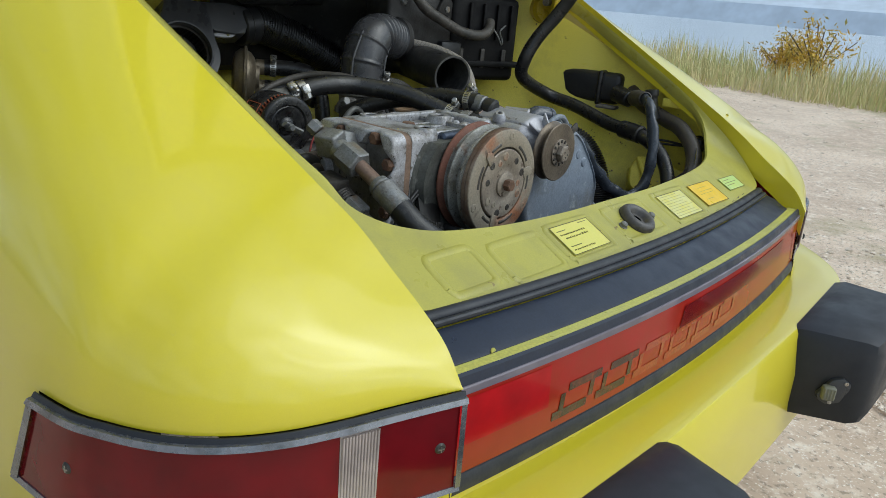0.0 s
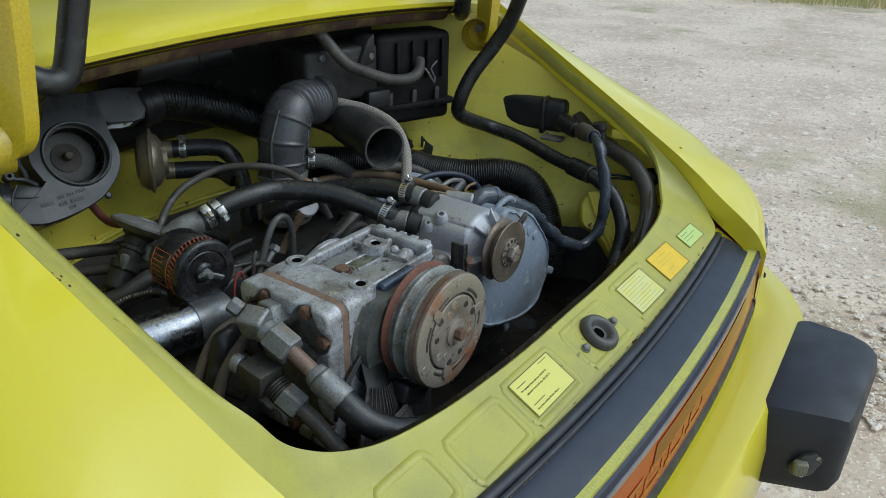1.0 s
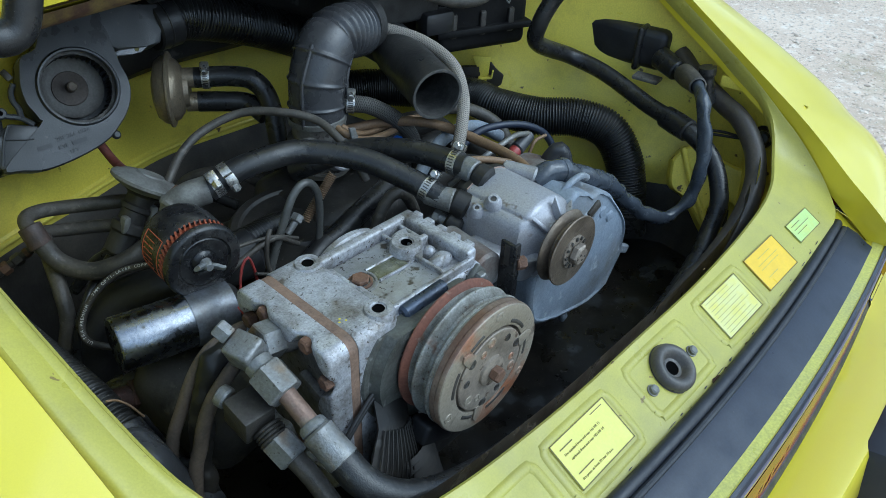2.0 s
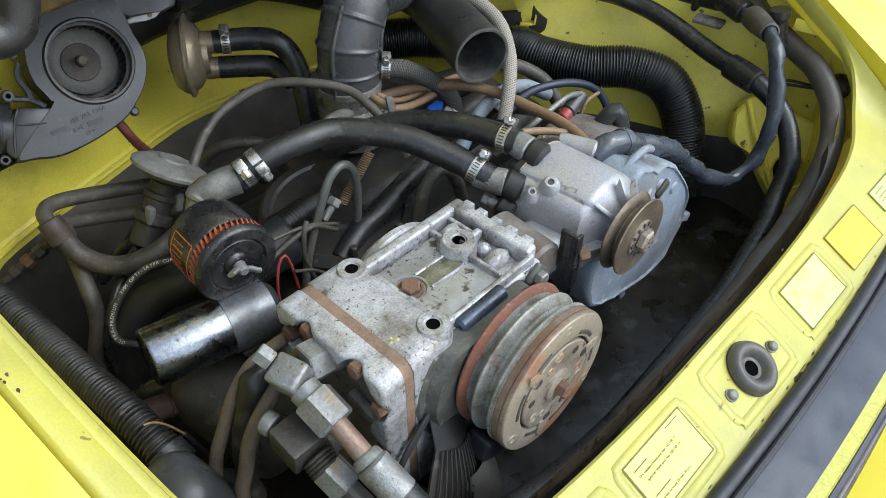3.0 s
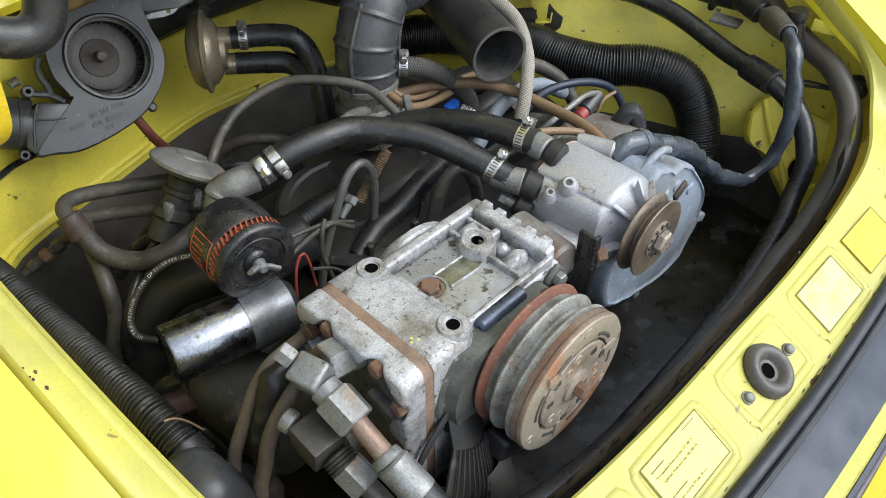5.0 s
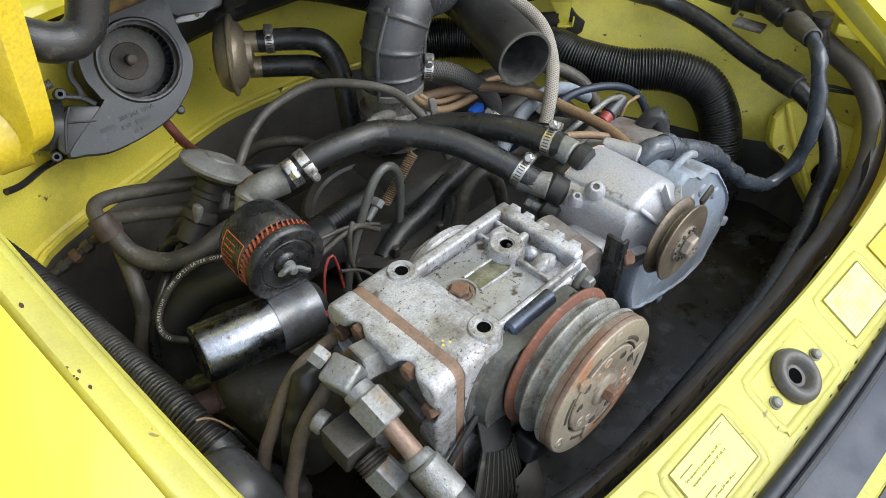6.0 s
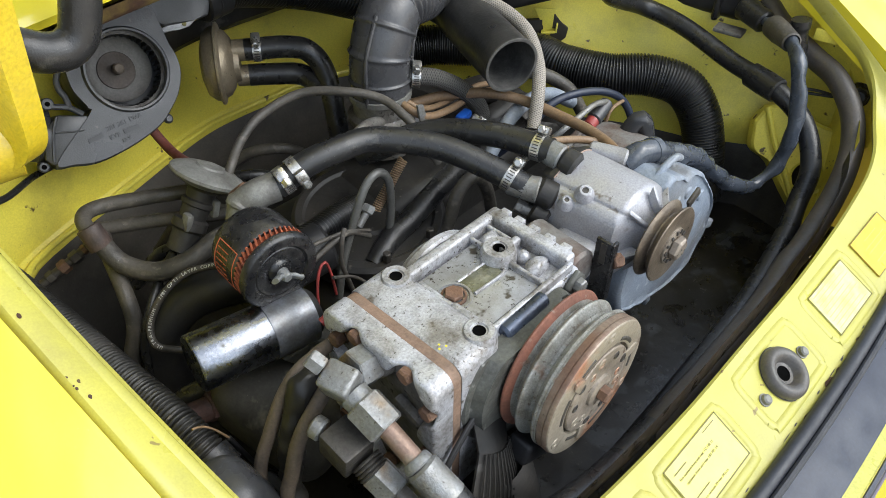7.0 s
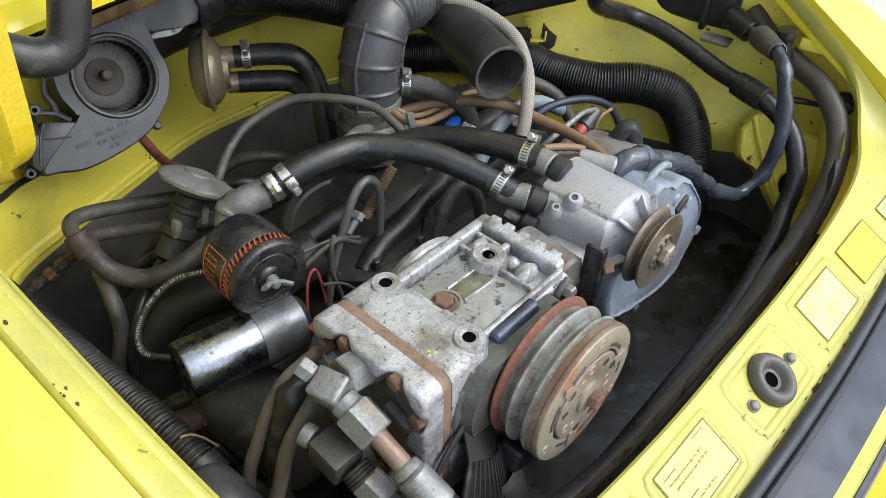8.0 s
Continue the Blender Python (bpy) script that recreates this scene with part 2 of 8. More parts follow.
RUST = material("brown_rust", (0.150, 0.082, 0.048), 0.8, dark=(0.085, 0.050, 0.034), mix_scale=60.0, mix_at=(0.42, 0.66), bump=0.5, bump_scale=500, specks=(0.30, 0.20, 0.12), speck_scale=260.0, speck_at=(0.66, 0.70))
RUST_RING = material("rust_red_pulley_rim", (0.205, 0.085, 0.055), 0.65, metal=0.15, dark=(0.13, 0.06, 0.042), mix_scale=26.0, mix_at=(0.42, 0.66), bump=0.3, bump_scale=400, spots=(0.27, 0.22, 0.18), spot_scale=60.0, spot_at=(0.62, 0.72), specks=(0.06, 0.035, 0.025), speck_scale=170.0)
RUST_BAND = material("rust_brown_band", (0.215, 0.165, 0.125), 0.55, metal=0.35, dark=(0.145, 0.085, 0.058), mix_scale=18.0, mix_at=(0.44, 0.66), bump=0.25, bump_scale=400, specks=(0.08, 0.05, 0.04), speck_scale=170.0)
GASKET = material("brown_gasket", (0.215, 0.140, 0.096), 0.75, dark=(0.13, 0.088, 0.062), mix_scale=35.0, mix_at=(0.42, 0.68), bump=0.3, specks=(0.38, 0.31, 0.25), speck_scale=150.0, speck_at=(0.66, 0.74))
CHROME = material("chrome", (0.25, 0.265, 0.30), 0.27, metal=1.0, dark=(0.30, 0.30, 0.305), mix_scale=30.0, mix_at=(0.5, 0.8), bump=0.06, bump_scale=200, rough_var=0.1, spots=(0.11, 0.107, 0.10), spot_scale=60.0, spot_at=(0.62, 0.72), specks=(0.07, 0.065, 0.06), speck_scale=230.0, speck_at=(0.65, 0.69))
BRIGHT = material("bright_clamp_steel", (0.50, 0.49, 0.465), 0.32, metal=0.85, dark=(0.32, 0.30, 0.27), mix_scale=60.0, bump=0.1)
BRASS = material("tarnished_gold_zinc", (0.29, 0.24, 0.165), 0.40, metal=0.55, dark=(0.20, 0.165, 0.12), mix_scale=16.0, mix_at=(0.45, 0.7), bump=0.2, bump_scale=300, specks=(0.09, 0.075, 0.055), speck_scale=160.0)
COPPER = material("copper_tan_hose", (0.215, 0.140, 0.077), 0.5, dark=(0.18, 0.12, 0.075), mix_scale=30.0, mix_at=(0.42, 0.7), bump=0.15, specks=(0.10, 0.075, 0.05), speck_scale=200.0)
RED_HOSE = material("dull_red_hose", (0.13, 0.04, 0.03), 0.65, dark=(0.08, 0.03, 0.025), mix_scale=30.0, bump=0.15)
RED = material("red_plastic", (0.28, 0.04, 0.035), 0.5, dark=(0.19, 0.035, 0.03), mix_scale=40.0, bump=0.05)
PLEATS = material("orange_red_filter_paper", (0.33, 0.085, 0.035), 0.8, dark=(0.12, 0.04, 0.025), mix_scale=60.0, bump=0.2)
BLUE = material("blue_clamp_plastic", (0.01, 0.07, 0.36), 0.45, grain_amount=0.05, bump=0.03)
BLACK_GLOSS = material("black_gloss_enamel", (0.012, 0.012, 0.013), 0.30, dark=(0.050, 0.048, 0.045), mix_scale=35.0, mix_at=(0.50, 0.72), bump=0.25, bump_scale=300, spots=(0.24, 0.23, 0.21), spot_scale=240.0, spot_at=(0.71, 0.75), specks=(0.13, 0.125, 0.115), speck_scale=330.0, speck_at=(0.63, 0.67))
PRINT_DARK = material("dark_print", (0.13, 0.115, 0.03), 0.6, grain_amount=0, bump=0)
PRINT_WHITE = material("white_print", (0.55, 0.55, 0.53), 0.6, grain_amount=0, bump=0)
PRINT_GREY = material("raised_grey_print", (0.035, 0.035, 0.04), 0.5, grain_amount=0, bump=0)
PRINT_RED = material("orange_print", (0.42, 0.10, 0.04), 0.6, grain_amount=0, bump=0)
PRINT_FAINT = material("faded_print", (0.34, 0.31, 0.10), 0.5, dark=(0.48, 0.44, 0.14), mix_scale=200.0, mix_at=(0.4, 0.6), bump=0)
LABEL_YELLOW = material("pale_yellow_label", (0.70, 0.66, 0.14), 0.45, dark=(0.72, 0.66, 0.16), mix_scale=30.0, grain_amount=0.03, bump=0.02)
LABEL_PALE = material("faded_yellow_label", (0.68, 0.66, 0.26), 0.45, dark=(0.70, 0.64, 0.12), mix_scale=30.0, grain_amount=0.03, bump=0.02)
LABEL_ORANGE = material("orange_yellow_label", (0.82, 0.55, 0.012), 0.42, dark=(0.75, 0.50, 0.02), mix_scale=30.0, grain_amount=0.03, bump=0.02)
LABEL_GREEN = material("pale_green_label", (0.52, 0.68, 0.22), 0.42, dark=(0.58, 0.66, 0.16), mix_scale=30.0, grain_amount=0.03, bump=0.02)
BUMPER_RUBBER = material("black_bumper_plastic", (0.012, 0.0145, 0.021), 0.50, dark=(0.021, 0.024, 0.032), mix_scale=6.0, grain=900, bump=0.12, bump_scale=900, specks=(0.09, 0.09, 0.09), speck_scale=60.0, speck_at=(0.76, 0.79))
ANODISED = material("grey_anodised_trim", (0.27, 0.28, 0.315), 0.26, metal=0.8, dark=(0.17, 0.175, 0.19), mix_scale=30.0, mix_at=(0.44, 0.66), bump=0.03, grain_amount=0.05)
DRY_LEAF = material("dry_grass_stem", (0.74, 0.64, 0.36), 0.8, dark=(0.50, 0.53, 0.22), mix_scale=1.2, mix_at=(0.40, 0.62), grain_amount=0.2, bump=0)
GOLD_LEAF = material("golden_leaves", (0.70, 0.45, 0.05), 0.7, dark=(0.40, 0.37, 0.09), mix_scale=3.0, mix_at=(0.45, 0.65), grain_amount=0.2, bump=0)
TWIG = material("brown_twig", (0.10, 0.07, 0.045), 0.8, bump=0.2)
PEBBLE = material("pale_limestone_pebble", (0.88, 0.78, 0.66), 0.85, dark=(0.55, 0.44, 0.34), mix_scale=25.0, mix_at=(0.42, 0.6), grain=60, grain_amount=0.2, bump=0.2, bump_scale=80)


def lens(name, colour, rough=0.14, low=None, span=(0, 1)):
    m = bpy.data.materials.new(name)
    m.use_nodes = True
    n, l = m.node_tree.nodes, m.node_tree.links
    b = n["Principled BSDF"]
    t = n.new("ShaderNodeTexNoise")
    t.inputs["Scale"].default_value, t.inputs["Detail"].default_value = 22.0, 5.0
    r = n.new("ShaderNodeMix")
    r.data_type = "RGBA"
    r.inputs["A"].default_value = (*colour, 1)
    r.inputs["B"].default_value = (*[c * 0.30 + 0.003 for c in colour], 1)
    if low:
        # the plastic has faded from its upper edge downwards
        place, fade, second = n.new("ShaderNodeSeparateXYZ"), n.new("ShaderNodeMapRange"), n.new("ShaderNodeMix")
        second.data_type = "RGBA"
        second.inputs["A"].default_value, second.inputs["B"].default_value = (*low, 1), (*colour, 1)
        fade.inputs["From Min"].default_value, fade.inputs["From Max"].default_value = span
        l.new(n.new("ShaderNodeTexCoord").outputs["Object"], place.inputs[0])
        l.new(place.outputs["Z"], fade.inputs["Value"])
        l.new(fade.outputs["Result"], second.inputs["Factor"])
        l.new(second.outputs["Result"], r.inputs["A"])
        r.inputs["B"].default_value = (*[c * 0.6 for c in low], 1)
    l.new(n.new("ShaderNodeTexCoord").outputs["Object"], t.inputs["Vector"])
    l.new(t.outputs["Fac"], r.inputs["Factor"])
    l.new(r.outputs["Result"], b.inputs["Base Color"])
    b.inputs["Roughness"].default_value, b.inputs["Coat Weight"].default_value, b.inputs["Coat Roughness"].default_value = rough, 0.0, 0.06
    b.inputs["IOR"].default_value = 1.36
    return m


LENS_RED = lens("dark_red_lens", (0.21, 0.004, 0.010))
LENS_BRIGHT = lens("bright_red_lens", (0.60, 0.005, 0.010))
LENS_ORANGE = lens("faded_orange_reflector", (0.42, 0.005, 0.010), low=(0.38, 0.044, 0.010), span=(0.530, 0.582))
LENS_DEEP = lens("deep_red_reflector", (0.22, 0.001, 0.005))
LENS_PLATE = lens("cloudy_clear_lamp_glass", (0.30, 0.30, 0.23))
LENS_EDGE = lens("grey_lilac_lens_edge", (0.26, 0.23, 0.27))
LENS_CLEAR = lens("clear_ribbed_lens", (0.58, 0.50, 0.47))


def braid_material(name, c0, c1, rows, turns):
    """Woven sleeve: two crossing sets of strands along the hose."""
    m = bpy.data.materials.new(name)
    m.use_nodes = True
    n, l = m.node_tree.nodes, m.node_tree.links
    b = n["Principled BSDF"]
    sep = n.new("ShaderNodeSeparateXYZ")
    l.new(n.new("ShaderNodeTexCoord").outputs["UV"], sep.inputs[0])

    def op(kind, x, y=None):
        k = n.new("ShaderNodeMath")
        k.operation = kind
        for i, v in enumerate((x, y)):
            if v is None:
                continue
            if isinstance(v, (int, float)):
                k.inputs[i].default_value = v
            else:
                l.new(v, k.inputs[i])
        return k.outputs[0]

    u, v = op("MULTIPLY", sep.outputs[0], rows * 6.2832), op("MULTIPLY", sep.outputs[1], turns * 6.2832)
    s1, s2 = op("SINE", op("ADD", u, v)), op("SINE", op("SUBTRACT", u, v))
    h = op("MAXIMUM", s1, s2)
    f = op("MULTIPLY", op("ADD", h, 1.0), 0.5)
    k = n.new("ShaderNodeMix")
    k.data_type = "RGBA"
    k.inputs["A"].default_value, k.inputs["B"].default_value = (*c0, 1), (*c1, 1)
    l.new(f, k.inputs["Factor"])
    l.new(k.outputs["Result"], b.inputs["Base Color"])
    b.inputs["Roughness"].default_value = 0.75
    bp = n.new("ShaderNodeBump")
    bp.inputs["Strength"].default_value, bp.inputs["Distance"].default_value = 0.6, 0.001
    l.new(f, bp.inputs["Height"])
    l.new(bp.outputs["Normal"], b.inputs["Normal"])
    return m


BRAID_GREY = braid_material("grey_woven_sleeve", (0.10, 0.09, 0.075), (0.33, 0.30, 0.26), 300.0, 10.0)
BRAID_BLACK = braid_material("black_woven_sleeve", (0.006, 0.006, 0.006), (0.085, 0.081, 0.073), 320.0, 10.0)


def ground_material():
    m = bpy.data.materials.new("pale_gravel_and_dirt")
    m.use_nodes = True
    n, l = m.node_tree.nodes, m.node_tree.links
    b = n["Principled BSDF"]
    co = n.new("ShaderNodeTexCoord").outputs["Object"]

    def noise_tex(scale, detail=6.0):
        t = n.new("ShaderNodeTexNoise")
        t.inputs["Scale"].default_value, t.inputs["Detail"].default_value, t.inputs["Roughness"].default_value = scale, detail, 0.65
        l.new(co, t.inputs["Vector"])
        return t.outputs["Fac"]

    def mixed(fac, lo, hi, a_, b_):
        r = n.new("ShaderNodeMapRange")
        r.inputs["From Min"].default_value, r.inputs["From Max"].default_value = lo, hi
        l.new(fac, r.inputs["Value"])
        k = n.new("ShaderNodeMix")
        k.data_type = "RGBA"
        l.new(r.outputs["Result"], k.inputs["Factor"])
        for s, v in (("A", a_), ("B", b_)):
            if isinstance(v, tuple):
                k.inputs[s].default_value = (*v, 1)
            else:
                l.new(v, k.inputs[s])
        return k.outputs["Result"]

    c = mixed(noise_tex(1.3), 0.40, 0.62, (0.80, 0.65, 0.50), (0.60, 0.46, 0.34))
    c = mixed(noise_tex(14.0, 8.0), 0.53, 0.66, c, (0.88, 0.77, 0.64))
    c = mixed(noise_tex(45.0, 6.0), 0.54, 0.64, c, (0.40, 0.31, 0.23))
    c = mixed(noise_tex(120.0, 4.0), 0.58, 0.64, c, (0.92, 0.85, 0.76))
    c = mixed(noise_tex(0.5, 7.0), 0.55, 0.66, c, (0.37, 0.32, 0.17))
    l.new(c, b.inputs["Base Color"])
    b.inputs["Roughness"].default_value = 0.95
    bp = n.new("ShaderNodeBump")
    bp.inputs["Strength"].default_value, bp.inputs["Distance"].default_value = 0.22, 0.006
    l.new(noise_tex(35.0, 8.0), bp.inputs["Height"])
    l.new(bp.outputs["Normal"], b.inputs["Normal"])
    return m


GROUND = ground_material()
WATER = material("grey_blue_lake_water", (0.50, 0.58, 0.68), 0.30, grain_amount=0.0, bump=0.25, bump_scale=2.5, ior=1.33)


# ---------------------------------------------------------------- mesh helpers
def thing(name, label, category, at=(0, 0, 0), group="", kind=""):
    ob = new(name)
    ob.empty_display_size = 0.05
    ob.location = at
    return tagged(ob, label, category, group, kind)


def finish(bm, name, mat, sharp=0.6):
    bmesh.ops.recalc_face_normals(bm, faces=bm.faces[:])
    for f in bm.faces:
        f.smooth = True
    for ed in bm.edges:
        if len(ed.link_faces) == 2 and ed.calc_face_angle(0) > sharp:
            ed.smooth = False
    me = bpy.data.meshes.new(name)
    bm.to_mesh(me)
    bm.free()
    me.materials.append(mat)
    return me


def part(name, bm, mat, parent=None, label="", sharp=0.6):
    """Links a bmesh, made in world places, as one mesh object under a thing or a part."""
    me = finish(bm, name, mat, sharp)
    ob = new(name, me)
    origin = Vector((0, 0, 0))
    p = parent
    while p:
        origin += p.location
        p = p.parent
    me.transform(Matrix.Translation(-origin))
    ob.parent = parent
    return tagged(ob, label)


def alone(name, bm, mat, label, category, group="", kind="", sharp=0.6):
    """A thing that is one mesh."""
    return tagged(part(name, bm, mat, None, "", sharp), label, category, group, kind)


def frame_of(axis):
    w = Vector(axis).normalized()
    u = w.orthogonal().normalized() if abs(w.z) > 0.99 else Vector((0, 0, 1)).cross(w).normalized()
    return u, w.cross(u).normalized(), w


def lathe(bm, base, axis, profile, seg=32, closed=False, up=None):
    """Turns (radius, height) pairs round an axis."""
    u, v, w = frame_of(axis)
    base = Vector(base)
    rings = []
    for r, h in profile:
        if r < 1e-6:
            rings.append([bm.verts.new(base + w * h)])
        else:
            rings.append([bm.verts.new(base + w * h + (u * math.cos(k) + v * math.sin(k)) * r) for k in (2 * math.pi * i / seg for i in range(seg))])
    pairs = list(zip(rings, rings[1:])) + ([(rings[-1], rings[0])] if closed else [])
    for p, q in pairs:
        for i in range(seg):
            j = (i + 1) % seg
            if len(p) == 1 and len(q) > 1:
                bm.faces.new((p[0], q[i], q[j]))
            elif len(q) == 1 and len(p) > 1:
                bm.faces.new((p[i], p[j], q[0]))
            elif len(p) > 1:
                bm.faces.new((p[i], p[j], q[j], q[i]))
    return bm


def rod(bm, p0, p1, r0, r1=None, seg=20, bevel=0.0):
    p0, p1 = Vector(p0), Vector(p1)
    h = (p1 - p0).length
    r1 = r0 if r1 is None else r1
    b = min(bevel, r0 * 0.6, h * 0.4)
    prof = [(0, 0), (r0 - b, 0), (r0, b), (r1, h - b), (r1 - b, h), (0, h)] if b else [(0, 0), (r0, 0), (r1, h), (0, h)]
    return lathe(bm, p0, p1 - p0, prof, seg)


def pipe(bm, p0, p1, r, wall=0.003, seg=32):
    """An open tube with a wall."""
    p0, p1 = Vector(p0), Vector(p1)
    h = (p1 - p0).length
    return lathe(bm, p0, p1 - p0, [(r, 0), (r, h), (r - wall * 0.5, h + wall * 0.3), (r - wall, h), (r - wall, 0)], seg, closed=True)


def nut(bm, p0, p1, r, bevel=0.0015, seg=6):
    return rod(bm, p0, p1, r, seg=seg, bevel=bevel)


def block(bm, centre, size, bevel=0.004, turn=None, seg=2):
    """A box with rounded edges, at a centre, turned by a 3x3 matrix."""
    made = bmesh.ops.create_cube(bm, size=1.0)["verts"]
    bmesh.ops.scale(bm, vec=size, verts=made)
    if bevel:
        edges = list({ed for vv in made for ed in vv.link_edges})
        out = bmesh.ops.bevel(bm, geom=edges, offset=min(bevel, min(size) * 0.45), segments=seg, affect="EDGES", profile=0.5)
        made = list({vv for f in out["faces"] for vv in f.verts} | {vv for vv in made if vv.is_valid})
    m = Matrix.Translation(centre) @ (turn.to_4x4() if turn else Matrix())
    bmesh.ops.transform(bm, matrix=m, verts=made)
    return bm


def prism(bm, outline, lift, bevel=0.0):
    """A flat outline (list of 3D points) pushed along a vector."""
    lift = Vector(lift)
    low = [bm.verts.new(Vector(p)) for p in outline]
    high = [bm.verts.new(Vector(p) + lift) for p in outline]
    n_ = len(low)
    faces = [bm.faces.new(list(reversed(low))), bm.faces.new(high)]
    for i in range(n_):
        j = (i + 1) % n_
        faces.append(bm.faces.new((low[i], low[j], high[j], high[i])))
    if bevel:
        edges = list({ed for f in faces for ed in f.edges})
        bmesh.ops.bevel(bm, geom=edges, offset=bevel, segments=2, affect="EDGES", profile=0.5)
    return bm


def smooth_path(pts, step=0.006):
    """Catmull-Rom through the points, at even steps."""
    p = [Vector(q) for q in pts]
    p = [p[0] * 2 - p[1]] + p + [p[-1] * 2 - p[-2]]
    out = []
    for i in range(1, len(p) - 2):
        n_ = max(2, int((p[i + 1] - p[i]).length / step))
        for k in range(n_):
            t = k / n_
            out.append(0.5 * (2 * p[i] + (p[i + 1] - p[i - 1]) * t + (2 * p[i - 1] - 5 * p[i] + 4 * p[i + 1] - p[i + 2]) * t * t
                              + (3 * p[i] - p[i - 1] - 3 * p[i + 1] + p[i + 2]) * t ** 3))
    out.append(p[-2])
    return out


def sweep(bm, pts, radius, seg=16, step=0.006, ends=True, flat=1.0):
    """A round tube along a smooth path; radius may be a function of the length run."""
    path = smooth_path(pts, step)
    uv = bm.loops.layers.uv.verify()
    u = None
    run, rings, lengths = 0.0, [], []
    for i, c in enumerate(path):
        d = (path[min(i + 1, len(path) - 1)] - path[max(i - 1, 0)]).normalized()
        u = d.orthogonal().normalized() if u is None else (u - d * u.dot(d)).normalized()
        v = d.cross(u)
        if i:
            run += (c - path[i - 1]).length
        r = radius(run) if callable(radius) else radius
        rings.append([bm.verts.new(c + (u * math.cos(k) * flat + v * math.sin(k)) * r) for k in (2 * math.pi * j / seg for j in range(seg))])
        lengths.append(run)
    for i in range(len(rings) - 1):
        for j in range(seg):
            k = (j + 1) % seg
            f = bm.faces.new((rings[i][j], rings[i][k], rings[i + 1][k], rings[i + 1][j]))
            for lp, (a_, b_) in zip(f.loops, ((i, j), (i, j + 1), (i + 1, j + 1), (i + 1, j))):
                lp[uv].uv = (lengths[a_], b_ / seg)
    if ends:
        bm.faces.new(list(reversed(rings[0])))
        bm.faces.new(rings[-1])
    return bm


def hose(name, pts, r, mat, label, category="hose", seg=16, step=0.006, group=""):
    return alone(name, sweep(bmesh.new(), pts, r, seg, step), mat, label, category, group, sharp=1.0)


def corrugated(name, pts, r, mat, label, pitch=0.0075, depth=0.004, seg=28):
    bm = sweep(bmesh.new(), pts, lambda s: r - depth * (0.5 + 0.5 * math.cos(2 * math.pi * s / pitch)) ** 2, seg, pitch / 6)
    return alone(name, bm, mat, label, "hose", sharp=2.0)


def clamp(at, axis, r, parent=None, width=0.0125, screw=(0, 0, 1)):
    """A worm-drive clamp: slotted band and screw housing."""
    at, w = Vector(at), Vector(axis).normalized()
    ob = thing("hose_clamp", "bright steel worm-drive clamp tightened on a rubber hose", "hose clamp", at, group="hose clamps")
    band = part("band", lathe(bmesh.new(), at - w * width / 2, w, [(r, 0), (r + 0.0012, 0), (r + 0.0012, width), (r, width)], 36, closed=True), BRIGHT, ob)
    s = Vector(screw)
    s = (s - w * s.dot(w)).normalized()
    side = w.cross(s).normalized()
    turn = Matrix((side, w, s)).transposed()
    part("screw_housing", block(bmesh.new(), at + s * (r + 0.0055), (0.016, width * 1.1, 0.0095), 0.0022, turn), BRIGHT, ob)
    part("screw", nut(bmesh.new(), at + s * (r + 0.0062) + side * 0.006, at + s * (r + 0.0062) + side * 0.017, 0.0056), BRIGHT, ob)
    bm = bmesh.new()
    for i in range(9):
        k = 0.55 + i * 0.22
        d = s * math.cos(k) + side * math.sin(k)
        t = w.cross(d)
        block(bm, at + d * (r + 0.0013), (0.0014, width * 0.6, 0.0006), 0, Matrix((t, w, d)).transposed())
    part("slots", bm, DARK_STEEL, band)
    return ob


def text_part(name, body, size, m, mat, parent, label="", depth=0.0002, align="LEFT"):
    cu = bpy.data.curves.new(name, "FONT")
    cu.body, cu.size, cu.align_x, cu.extrude = body, size, align, depth
    tmp = bpy.data.objects.new(name, cu)
    scene.collection.objects.link(tmp)
    me = bpy.data.meshes.new_from_object(tmp.evaluated_get(bpy.context.evaluated_depsgraph_get()))
    bpy.data.objects.remove(tmp)
    me.materials.clear()
    me.materials.append(mat)
    ob = new(name, me)
    origin = Vector((0, 0, 0))
    p = parent
    while p:
        origin += p.location
        p = p.parent
    me.transform(Matrix.Translation(-origin) @ m)
    ob.parent = parent
    return tagged(ob, label)


def grid_skin(bm, rows):
    """Joins rows of points into a quad sheet."""
    vs = [[bm.verts.new(Vector(p)) for p in row] for row in rows]
    for p, q in zip(vs, vs[1:]):
        for i in range(len(p) - 1):
            bm.faces.new((p[i], p[i + 1], q[i + 1], q[i]))
    return bm


def thicken(bm, d):
    bmesh.ops.recalc_face_normals(bm, faces=bm.faces[:])
    bmesh.ops.solidify(bm, geom=bm.faces[:], thickness=d)
    return bm


